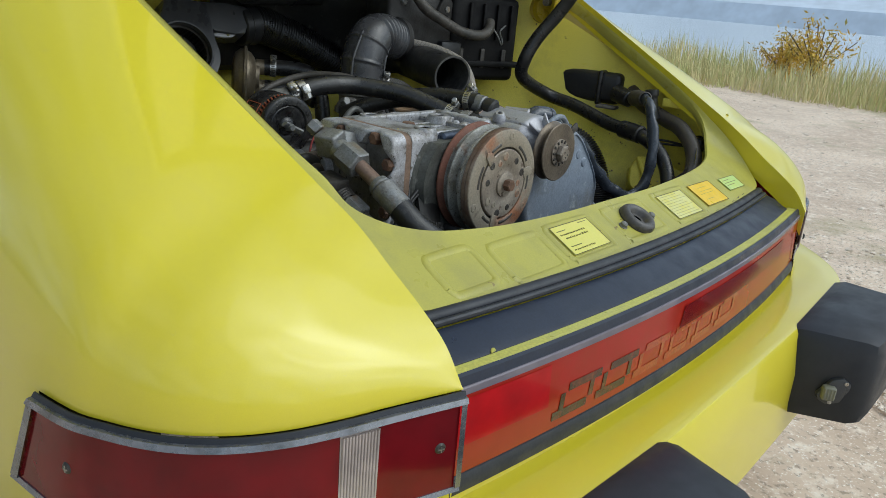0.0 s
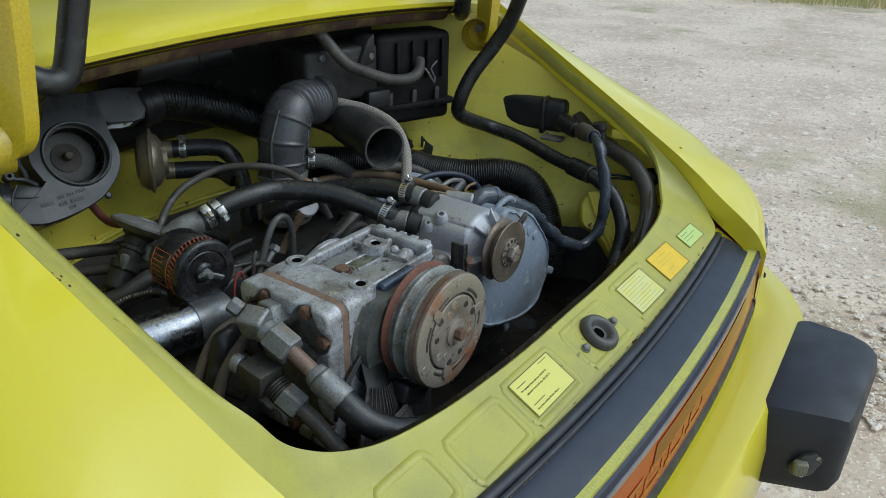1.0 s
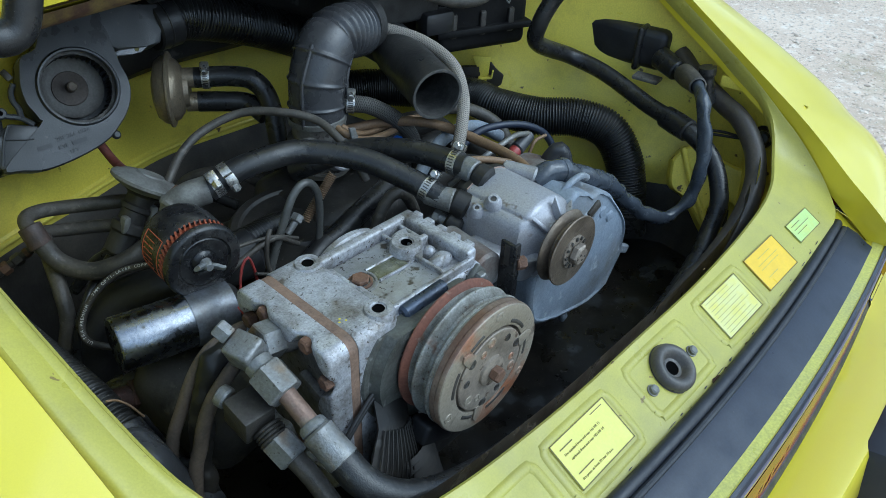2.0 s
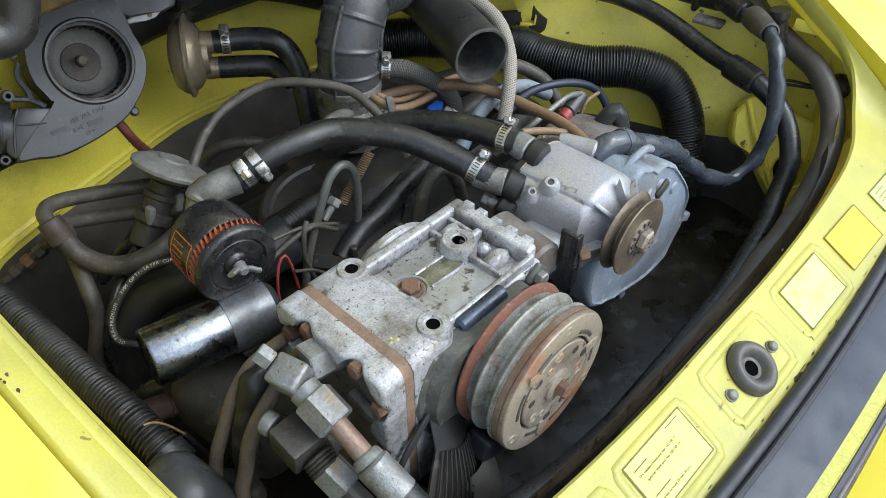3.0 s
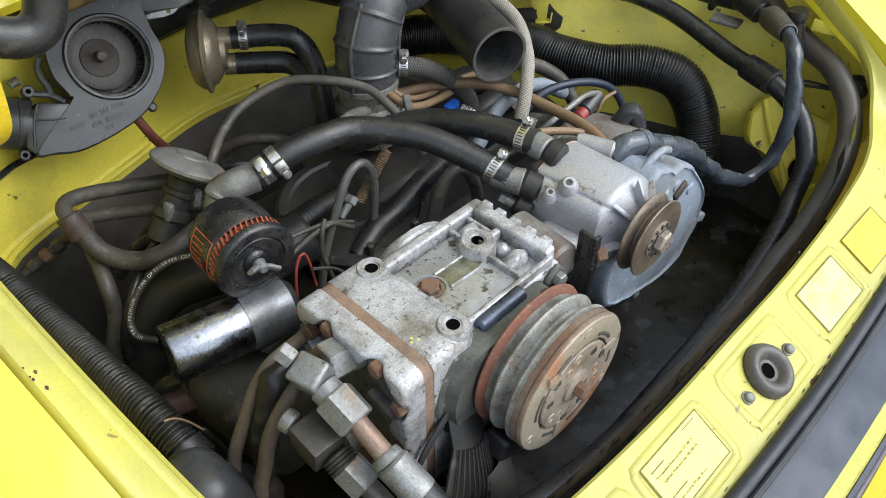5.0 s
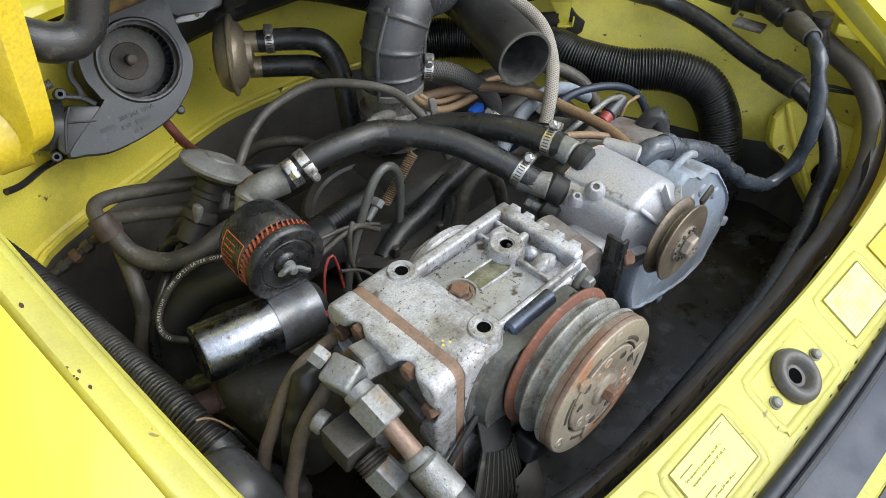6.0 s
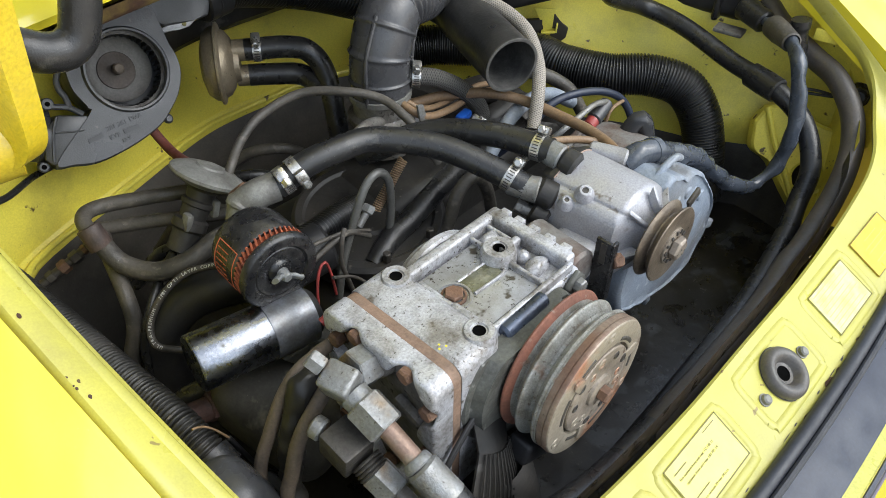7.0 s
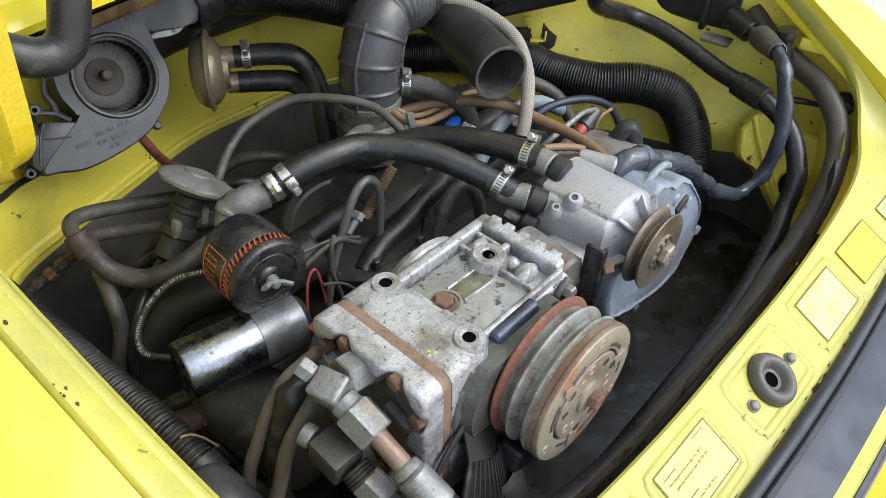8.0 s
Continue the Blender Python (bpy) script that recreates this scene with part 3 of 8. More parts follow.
# ---------------------------------------------------------------- ground, grass, water
def build_ground():
    bm = bmesh.new()
    xs = [-400, -120, -40, -15] + [-8 + 0.5 * i for i in range(49)] + [18, 20, 23, 27, 35, 60, 150, 400]
    ys = [-400, -120, -40, -15] + [-8 + 0.5 * i for i in range(41)] + [14, 17, 22, 30, 60, 150, 400]
    rows = []
    for y in ys:
        row = []
        for x in xs:
            z = 0.03 * (noise.noise((x * 0.35, y * 0.35, 0.0))) + 0.012 * noise.noise((x * 1.3, y * 1.3, 3.0))
            if abs(x) < 1.6 and -1 < y < 3:
                z *= 0.3
            shore = x + 0.10 * y
            z -= 1.6 * min(1.0, max(0.0, (shore - 17.0) / 9.0))
            row.append((x, y, z - 0.005))
        rows.append(row)
    grid_skin(bm, rows)
    alone("ground", bm, GROUND, "pale gravel and dirt lot sloping to a lake", "ground", kind="structure")
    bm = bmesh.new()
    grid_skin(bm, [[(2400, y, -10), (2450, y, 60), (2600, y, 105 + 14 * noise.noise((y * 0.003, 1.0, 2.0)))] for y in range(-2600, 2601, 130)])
    # the air's haze is put into the shore's pale blue-grey colour
    alone("backdrop", bm, material("far_shore_painted_haze", (0.62, 0.70, 0.80), 0.9, grain=0.02, grain_amount=0.1, bump=0), "hazy blue-grey far shore of the lake", "far shore", kind="structure")
    bm = bmesh.new()
    grid_skin(bm, [[(19, y, -0.9), (60, y, -0.9), (3000, y, -0.9)] for y in (-2500, -300, 0, 300, 2500)])
    alone("water", bm, WATER, "calm grey-blue lake beyond the grass", "water", kind="structure")

def build_pebbles():
    rnd = random.Random(4)
    verts, faces = [], []
    ico = [(0, 0, 1)] + [(math.cos(i * 1.2566) * 0.89, math.sin(i * 1.2566) * 0.89, 0.35) for i in range(5)] + [(math.cos(i * 1.2566 + 0.63), math.sin(i * 1.2566 + 0.63), -0.4) for i in range(5)]
    tri_ = [(0, 1 + i, 1 + (i + 1) % 5) for i in range(5)] + [(1 + i, 6 + i, 1 + (i + 1) % 5) for i in range(5)] + [(1 + (i + 1) % 5, 6 + i, 6 + (i + 1) % 5) for i in range(5)]
    for _ in range(26000):
        d = 0.5 + 12 * rnd.random() ** 1.6
        k = radians(rnd.uniform(-50, 40))
        x, y = 0.75 + d * math.cos(k), d * math.sin(k)
        r = rnd.uniform(0.002, 0.0062) * (1 + 1.8 * (rnd.random() < 0.05)) * (1 + 0.03 * d)
        z = 0.03 * noise.noise((x * 0.35, y * 0.35, 0.0)) + 0.012 * noise.noise((x * 1.3, y * 1.3, 3.0)) - 0.005
        n0 = len(verts)
        sx, sy, sz, rot = rnd.uniform(0.7, 1.4), rnd.uniform(0.7, 1.3), rnd.uniform(0.3, 0.6), rnd.random() * 6.28
        for a_, b_, c_ in ico:
            j = 1 + rnd.uniform(-0.18, 0.18)
            px_, py_ = a_ * sx * j, b_ * sy * j
            verts.append((x + r * (px_ * math.cos(rot) - py_ * math.sin(rot)), y + r * (px_ * math.sin(rot) + py_ * math.cos(rot)), z + r * sz * (c_ + 0.3)))
        faces += [(n0 + i, n0 + j, n0 + k_) for i, j, k_ in tri_]
    me = bpy.data.meshes.new("gravel")
    me.from_pydata(verts, [], faces)
    me.materials.append(PEBBLE)
    tagged(new("gravel", me), "loose pale limestone pebbles strewn on the dirt", "gravel", kind="stuff")


def build_grass():
    rnd = random.Random(9)
    verts, faces = [], []
    for _ in range(26000):
        y = rnd.uniform(-9, 17)
        x = 10.6 - 0.02 * y + abs(rnd.gauss(0, 2.6)) + 0.5 * noise.noise((y * 0.6, 0, 0))
        if noise.noise((x * 0.5, y * 0.5, 7.0)) < -0.32:
            continue
        h = rnd.uniform(0.15, 0.66) * (0.7 + 0.7 * min(1, max(0, (x - 10.5) / 2.0))) * (0.8 + 0.5 * noise.noise((x * 0.4, y * 0.4, 2.0)))
        z = -0.02 - 1.6 * min(1.0, max(0.0, (x + 0.1 * y - 17.0) / 9.0))
        k, lean = rnd.random() * 6.28, rnd.uniform(0.05, 0.45) * h
        w = rnd.uniform(0.004, 0.012)
        dx, dy = math.cos(k), math.sin(k)
        n0 = len(verts)
        verts += [(x - dy * w, y + dx * w, z), (x + dy * w, y - dx * w, z), (x + dx * lean * 0.4 + dy * w * 0.7, y + dy * lean * 0.4 - dx * w * 0.7, z + h * 0.6),
                  (x + dx * lean * 0.4 - dy * w * 0.7, y + dy * lean * 0.4 + dx * w * 0.7, z + h * 0.6), (x + dx * lean, y + dy * lean, z + h)]
        faces += [(n0, n0 + 1, n0 + 2, n0 + 3), (n0 + 3, n0 + 2, n0 + 4)]
    me = bpy.data.meshes.new("dry_grass")
    me.from_pydata(verts, [], faces)
    me.materials.append(DRY_LEAF)
    tagged(new("dry_grass", me), "tall dry straw and olive grass along the lake shore", "grass", kind="stuff")


def build_shrub(x, y, height, seed):
    rnd = random.Random(seed)
    ob = thing("shrub", "golden-leaved autumn shrub standing in dry grass by the lake", "shrub", (x, y, -0.05))
    leaves_v, leaves_f = [], []
    for _ in range(16):
        k, out, h = rnd.random() * 6.28, rnd.uniform(0.2, 0.75) * height * 0.8, rnd.uniform(0.5, 1.0) * height
        tip = Vector((x + math.cos(k) * out, y + math.sin(k) * out, h))
        mid = Vector((x + math.cos(k) * out * 0.35, y + math.sin(k) * out * 0.35, h * 0.55))
        part("branch", sweep(bmesh.new(), [(x, y, -0.05), mid, tip], 0.008, 5, 0.15), TWIG, ob)
        for _ in range(110):
            f = rnd.uniform(0.25, 1.05)
            p = Vector((x, y, 0)).lerp(mid, min(1, f * 2)) if f < 0.5 else mid.lerp(tip, (f - 0.5) * 2)
            p += Vector((rnd.gauss(0, 0.09), rnd.gauss(0, 0.09), rnd.gauss(0, 0.08)))
            d, e_ = Vector((rnd.gauss(0, 1), rnd.gauss(0, 1), rnd.gauss(0, 1))).normalized(), Vector((rnd.gauss(0, 1), rnd.gauss(0, 1), rnd.gauss(0, 1))).normalized()
            s = rnd.uniform(0.025, 0.055)
            n0 = len(leaves_v)
            leaves_v += [p - d * s, p + e_ * s * 0.4, p + d * s, p - e_ * s * 0.4]
            leaves_f.append((n0, n0 + 1, n0 + 2, n0 + 3))
    me = bpy.data.meshes.new("leaves")
    me.from_pydata([v - Vector((x, y, -0.05)) for v in leaves_v], [], leaves_f)
    me.materials.append(GOLD_LEAF)
    lv = new("leaves", me)
    lv.parent = ob


build_ground()
build_pebbles()
build_grass()
build_shrub(12.6, 3.15, 1.15, 3)
build_shrub(13.4, 3.9, 0.8, 5)

# ---------------------------------------------------------------- car body
CAR = thing("car", "bright yellow rear-engined sports car with its engine lid raised", "car", (0, 0, 0))


def rim_z(y):
    return 0.68 + 0.52 * y


# inner and outer edge of the opening's flange, on the passenger's side and (with _R) on the other
RIM = [(0, .055, .709), (.13, .055, .709), (.25, .060, .711), (.33, .067, .715), (.40, .079, .721), (.445, .096, .730), (.474, .114, .741), (.495, .134, .756), (.508, .158, .782), (.526, .20, .813), (.541, .28, .860), (.559, .42, .936),
       (.569, .535, .998), (.562, .572, 1.022), (.540, .590, 1.042), (.502, .600, 1.054), (.465, .602, 1.058)]
OUT = [(0, -.038, .660), (.13, -.037, .661), (.24, -.034, .662), (.35, -.026, .666), (.44, -.015, .672), (.515, -.004, .678), (.546, .025, .699), (.551, .060, .733), (.557, .11, .772), (.567, .19, .824), (.577, .26, .865), (.590, .40, .938),
       (.602, .54, 1.010), (.612, .62, 1.044), (.600, .675, 1.08), (.545, .69, 1.098), (.465, .69, 1.105)]
RIM_R = [(0, .055, .709), (.13, .055, .709), (.25, .060, .711), (.33, .066, .714), (.40, .074, .719), (.455, .088, .727), (.505, .112, .740), (.541, .135, .765), (.558, .158, .790), (.570, .20, .821), (.581, .30, .875), (.590, .40, .926),
         (.603, .535, .998), (.592, .575, 1.024), (.556, .592, 1.043), (.510, .600, 1.054), (.465, .602, 1.058)]
OUT_R = [(0, -.038, .660), (.13, -.037, .661), (.24, -.034, .662), (.35, -.026, .666), (.44, -.015, .672), (.515, -.004, .678), (.546, .025, .699), (.553, .060, .733), (.562, .12, .780), (.573, .20, .832), (.584, .30, .886), (.593, .40, .939),
         (.607, .54, 1.010), (.614, .62, 1.044), (.600, .675, 1.08), (.545, .69, 1.098), (.465, .69, 1.105)]
EDGE = [(.552, -.105, .638), (.552, -.080, .673), (.552, -.045, .700), (.553, .000, .729), (.556, .048, .762), (.564, .10, .792), (.569, .145, .816), (.579, .25, .871), (.594, .40, .949), (.612, .58, 1.042), (.632, .78, 1.145), (.680, 1.25, 1.37)]
BELT = [(.552, -.107, .636), (.622, -.084, .635), (.678, -.068, .635), (.725, -.050, .635), (.765, -.025, .635), (.797, .008, .635), (.822, .055, .634), (.838, .11, .632), (.848, .25, .628), (.850, .50, .630), (.850, .80, .640), (.850, 1.25, .660)]


def matched(pts, per=6):
    """Smooth curve with the same number of steps between each two given points."""
    p = [Vector(q) for q in pts]
    p = [p[0] * 2 - p[1]] + p + [p[-1] * 2 - p[-2]]
    out = []
    for i in range(1, len(p) - 2):
        for k in range(per):
            t = k / per
            out.append(0.5 * (2 * p[i] + (p[i + 1] - p[i - 1]) * t + (2 * p[i - 1] - 5 * p[i] + 4 * p[i + 1] - p[i + 2]) * t * t + (3 * p[i] - p[i - 1] - 3 * p[i + 1] + p[i + 2]) * t ** 3))
    out.append(p[-2])
    return out


def quarter_panel(s):
    """Rear quarter: crowned skin from the lid's shut line over the shoulder to the belt, and the side below it."""
    inner, belt = matched(EDGE), matched(BELT)
    rows = []
    for i, (p, q) in enumerate(zip(inner, belt)):
        d = Vector((q.x - p.x, q.y - p.y, 0))
        rise = max(0.0, p.z - q.z)
        c1 = p + d * 0.50 + Vector((0, 0, -0.16 * rise))
        c2 = q + Vector((0, 0, 0.62 * rise)) + d * 0.02
        row = []
        for k in range(15):
            t = k / 14
            v = p * (1 - t) ** 3 + c1 * 3 * t * (1 - t) ** 2 + c2 * 3 * t * t * (1 - t) + q * t ** 3
            row.append((s * v.x, v.y, v.z))
        rows.append(row)
    # the shut edge turns down into the channel
    rows = [[(row[0][0] - s * 0.001, row[0][1], row[0][2] - 0.052), (row[0][0], row[0][1], row[0][2] - 0.004)] + row[0:] for row in rows]
    bm = bmesh.new()
    grid_skin(bm, rows)
    bmesh.ops.remove_doubles(bm, verts=bm.verts[:], dist=0.0004)
    panel = part("quarter_panel", bm, PAINT, CAR, sharp=0.8)
    # side below the tail light and shoulder
    bm = bmesh.new()
    low = []
    for i, q in enumerate(belt):
        f = min(1.0, max(0.0, (q.y - 0.128) / 0.018))
        top = q.z - 0.108 * (1 - f)
        low.append([(s * q.x, q.y, top), (s * (q.x + 0.004), q.y, top - 0.05), (s * q.x, q.y, 0.40), (s * (q.x - 0.04), q.y, 0.25)])
    grid_skin(bm, low)
    part("side_panel", bm, PAINT, CAR)
    return panel


for side in (-1, 1):
    quarter_panel(side)

# channel, flange and latch panel round the opening
bm = bmesh.new()
rim = [Vector((-p.x, p.y, p.z)) for p in reversed(matched(RIM, 5)[1:])] + matched(RIM_R, 5)
out = [Vector((-p.x, p.y, p.z)) for p in reversed(matched(OUT, 5)[1:])] + matched(OUT_R, 5)
rows = []
for p, q in zip(rim, out):
    inward = (p - q).normalized()
    row = [p - inward * 0.010 + Vector((0, 0, -0.028)), p - inward * 0.002 + Vector((0, 0, -0.012)), p + Vector((0, 0, -0.003)), p - inward * 0.004 + Vector((0, 0, 0.001))]
    side_ = min(1.0, max(0.0, (p.y - 0.15) / 0.05))
    for t, dip in ((0.10, 0.0), (0.18, -.003), (0.30, -.0045), (0.44, -.001), (0.7, .0005), (0.88, -.0005), (0.96, -.003), (1.0, -.006), (1.05, -.010)):
        row.append(p.lerp(q, t) + Vector((0, 0, dip * side_)))
    rows.append(row)
grid_skin(bm, rows)
LATCH_PANEL = part("latch_panel", bm, PAINT_IN, CAR, "dusty yellow slam panel with pressed recesses")


def on_panel(x, y, lift=0.0):
    n_ = Vector((0, -0.52, 1)).normalized()
    return Vector((x, y, rim_z(y))) + n_ * lift


# rear panel from the slam panel down to the bumper
def rear_row(y, z, n_=41, half=0.575):
    return [(x, y + 0.034 * (x / 0.55) ** 2, z + 0.004 * (x / 0.55) ** 2) for x in (-half + 2 * half * i / (n_ - 1) for i in range(n_))]


bm = bmesh.new()
grid_skin(bm, [rear_row(y, z, half=.557) for y, z in ((-.036, .661), (-.060, .648), (-.092, .631), (-.0965, .6340), (-.119, .6345), (-.1225, .634), (-.126, .625), (-.1265, .52), (-.131, .508), (-.134, .500), (-.134, .36))])
part("rear_panel", bm, PAINT, CAR)
bm = bmesh.new()
grid_skin(bm, [rear_row(y, z, half=.556) for y, z in ((-.1030, .6335), (-.1036, .6352), (-.1195, .6357), (-.1205, .6340))])
# dusty paint, coloured paler still for the light on its upward face
part("shut_strip", bm, material("dusty_yellow_paint_lit_from_above", (0.60, 0.575, 0.115), 0.42, dark=(0.52, 0.50, 0.14), mix_scale=14.0, mix_at=(0.42, 0.70), bump=0.02, coat=0.3, coat_rough=0.2, specks=(0.10, 0.08, 0.04), speck_scale=90.0, speck_at=(0.74, 0.77)), CAR, "dusty yellow strip above the reflector, coloured paler as if lit from above")

# black lip panel and rubber lid seal
bm = bmesh.new()
grid_skin(bm, [rear_row(y, z, half=.532) for y, z in ((-.058, .645), (-.060, .6545), (-.078, .6500), (-.096, .6400), (-.1045, .6372), (-.1058, .6362), (-.1062, .630))])
part("lip_panel", bm, SATIN, CAR, "dark satin strip under the lid seal")
bm = bmesh.new()
sweep(bm, [Vector(p) + Vector((0, 0, 0.003)) for p in rear_row(-.045, .659, 15, .515)], 0.0085, 12, 0.02)
part("lid_seal", bm, SEAL, CAR, "black rubber lid seal")
bm = bmesh.new()
sweep(bm, [Vector(p) + Vector((0, 0, 0.004)) for p in rear_row(-.0575, .656, 15, .513)], 0.0045, 10, 0.02)
part("lid_seal_bead", bm, SEAL, CAR)

bm = bmesh.new()
prism(bm, [(-.476, -.0822, .6394), (-.4665, -.0808, .6394), (-.4655, -.0776, .6406), (-.4690, -.0764, .6412), (-.4735, -.0784, .6404)], (0, -.0004, .0012), .0003)
part("torn_notch", bm, PAINT_IN, CAR, "notch torn out of the strip's edge")

# reflector band
bm = bmesh.new()
grid_skin(bm, [rear_row(y, z, half=.556) for y, z in ((-.1205, .632), (-.1225, .6370), (-.1265, .635), (-.1292, .6245), (-.124, .622))])
part("reflector_trim", bm, SATIN, CAR, "dark trim strip above the reflector")
bm = bmesh.new()
grid_skin(bm, [rear_row(y, z, half=.556) for y, z in ((-.126, .6250), (-.1305, .6252), (-.1316, .6238), (-.1320, .6165), (-.126, .6155))])
part("reflector_bright_edge", bm, LENS_EDGE, CAR, "grey clear edge of the reflector")
bm = bmesh.new()
grid_skin(bm, [rear_row(y, z, half=.555) for y, z in ((-.124, .622), (-.130, .6208), (-.1355, .526), (-.127, .524))])
REFLECTOR = part("reflector", bm, LENS_ORANGE, CAR, "faded red-orange full-width tail reflector with plain dark blocks")
bm = bmesh.new()
grid_skin(bm, [rear_row(y, z, half=.556) for y, z in ((-.127, .528), (-.1370, .5245), (-.1408, .5165), (-.1412, .507), (-.130, .502))])
part("reflector_lower_seal", bm, SEAL, CAR)


def reflector_patch(x0, x1, v0, v1, mat, name, lift=0.0015, shear=0.0):
    rows_ = []
    for v in (v0, (v0 + v1) / 2, v1):
        y, z = -.130 - .0055 * v, .6208 - .0948 * v
        rows_.append([(x, y - lift + 0.034 * (x / 0.55) ** 2, z + 0.004 * (x / 0.55) ** 2) for x in (x0 + shear * (.5 - v) + (x1 - x0) * i / 8 for i in range(9))])
    bm_ = bmesh.new()
    grid_skin(bm_, rows_)
    return part(name, bm_, mat, REFLECTOR)


reflector_patch(-.553, -.40, .10, .66, LENS_BRIGHT, "bright_field", .0008)
reflector_patch(-.09, .40, .16, .50, LENS_DEEP, "dark_field", .0010, .03)
LETTER = material("faded_black_lettering", (0.05, 0.022, 0.012), 0.14, dark=(0.16, 0.04, 0.015), mix_scale=30.0, bump=0)
LETTER_FADED = material("nearly_gone_lettering", (0.31, 0.052, 0.013), 0.14, dark=(0.36, 0.045, 0.012), mix_scale=30.0, bump=0)
for i in range(6):
    x = -.375 + i * 0.088
    ink = LETTER if i < 2 else LETTER_FADED
    for x0, x1, v0, v1 in ((0, .068, .46, .57), (0, .068, .78, .89), (0, .009, .57, .78), (.059, .068, .57, .78)):
        lean_ = .085 * (.675 - (v0 + v1) / 2)
        reflector_patch(x + x0 + lean_, x + x1 + lean_, v0, v1, ink, "letter_block", 0.0008, .085 * (v1 - v0))


def tail_light(s):
    """Wrap-round tail light: bright frame, dark red lens fields, a clear ribbed field, screws."""
    ob = thing("tail_light", "wrap-round tail light with dark red and clear ribbed lens", "tail light", (s * 0.68, 0.0, 0.58), group="tail lights")
    ob.parent = None
    path = [p for p in matched(BELT, 12) if p.y < 0.15]
    n_ = len(path)

    def strip(i0, i1, top, low, proud):
        rows_ = [[], [], [], []]
        for i in range(i0, i1 + 1):
            p = path[i]
            d = (path[min(i + 1, n_ - 1)] - path[max(i - 1, 0)]).normalized()
            o = Vector((d.y, -d.x, 0)).normalized()
            z0 = p.z - 0.001
            for row, off, zz in zip(rows_, (0.0, proud, proud + 0.002, 0.0), (z0 - top, z0 - top, z0 - low, z0 - low)):
                slant = max(0.0, (i - (n_ - 16)) / 15) * 0.050 * max(0.0, z0 - zz) / 0.108
                v = p + o * (off + 0.003) + d * slant + Vector((0, .013 * max(0.0, 1 - i / 28) if s > 0 else 0.0, 0))
                row.append((s * v.x, v.y, zz))
        b_ = bmesh.new()
        grid_skin(b_, rows_)
        return b_

    k = n_ - 1
    part("top_gasket", strip(0, k, -0.0015, 0.0028, 0.0015), BUMPER_RUBBER, ob)
    part("frame_top", strip(0, k, 0.0028, 0.0082, 0.0075), ANODISED, ob)
    part("frame_low", strip(0, k, 0.103, 0.108, 0.007), ANODISED, ob)
    part("frame_end", strip(0, 1, 0.0082, 0.103, 0.0072), ANODISED, ob)
    part("frame_end", strip(k - 1, k, 0.0082, 0.103, 0.0072), ANODISED, ob)
    part("inner_lens", strip(1, 16, 0.0082, 0.103, 0.004), LENS_RED, ob, "dark red lens")
    clear = part("clear_lens", strip(16, 24, 0.0082, 0.103, 0.0045), LENS_CLEAR, ob, "clear ribbed reversing lens")
    part("outer_lens", strip(24, k, 0.0082, 0.103, 0.004), LENS_RED, ob, "dark red lens")
    for i in range(16 * 3, 24 * 3, 2):
        p = path[i // 3].lerp(path[i // 3 + 1], (i % 3) / 3)
        d = (path[i // 3 + 1] - path[i // 3]).normalized()
        o = Vector((d.y, -d.x, 0))
        v = p + o * 0.0085
        b_ = bmesh.new()
        rod(b_, (s * v.x, v.y, p.z - 0.098), (s * v.x, v.y, p.z - 0.014), 0.0016, seg=6)
        part("rib", b_, LENS_CLEAR, clear)
    for i, dz in ((4, 0.055), (30, 0.088), (k - 6, 0.055)):
        p = path[i]
        d = (path[i + 1] - path[i - 1]).normalized()
        o = Vector((s * d.y, -d.x, 0))
        c = Vector((s * p.x, p.y, p.z - dz)) + o * 0.007
        b_ = bmesh.new()
        lathe(b_, c, o, [(0.006, 0), (0.006, 0.001), (0.0045, 0.0028), (0, 0.0032)], 14)
        sc = part("screw", b_, DARK_STEEL, ob)
        b_ = bmesh.new()
        u_, v_, w_ = frame_of(o)
        block(b_, c + o * 0.0033, (0.007, 0.0013, 0.0006), 0, Matrix((u_, v_, w_)).transposed())
        block(b_, c + o * 0.0033, (0.0013, 0.007, 0.0006), 0, Matrix((u_, v_, w_)).transposed())
        part("slot", b_, BRIGHT, sc)
    return ob


for side in (-1, 1):
    tail_light(side)


# bumper with its two overriders
BUMPER = thing("rear_bumper", "yellow impact bumper with two black plastic overriders", "bumper", (0, -0.2, 0.45))
rows = []
for x in [-.875 + 1.75 * i / 60 for i in range(61)]:
    a_ = abs(x) / .86
    pull = 0.006 * (x / .55) ** 2 + 0.50 * max(0, a_ - .60) ** 2 * 2.4
    inner = -.128 + 0.034 * (x / .55) ** 2 + max(0, a_ - .66) ** 2 * 1.9
    rows.append([(x, inner, .496), (x, inner * .55 + (-.203 + pull) * .45, .4985), (x, -.203 + pull, .503), (x, -.211 + pull, .501), (x, -.2155 + pull, .494), (x, -.228 + pull, .42), (x, -.230 + pull, .30), (x, -.15 + pull, .29)])
bm = bmesh.new()
grid_skin(bm, rows)
part("bumper_shell", bm, PAINT, BUMPER)
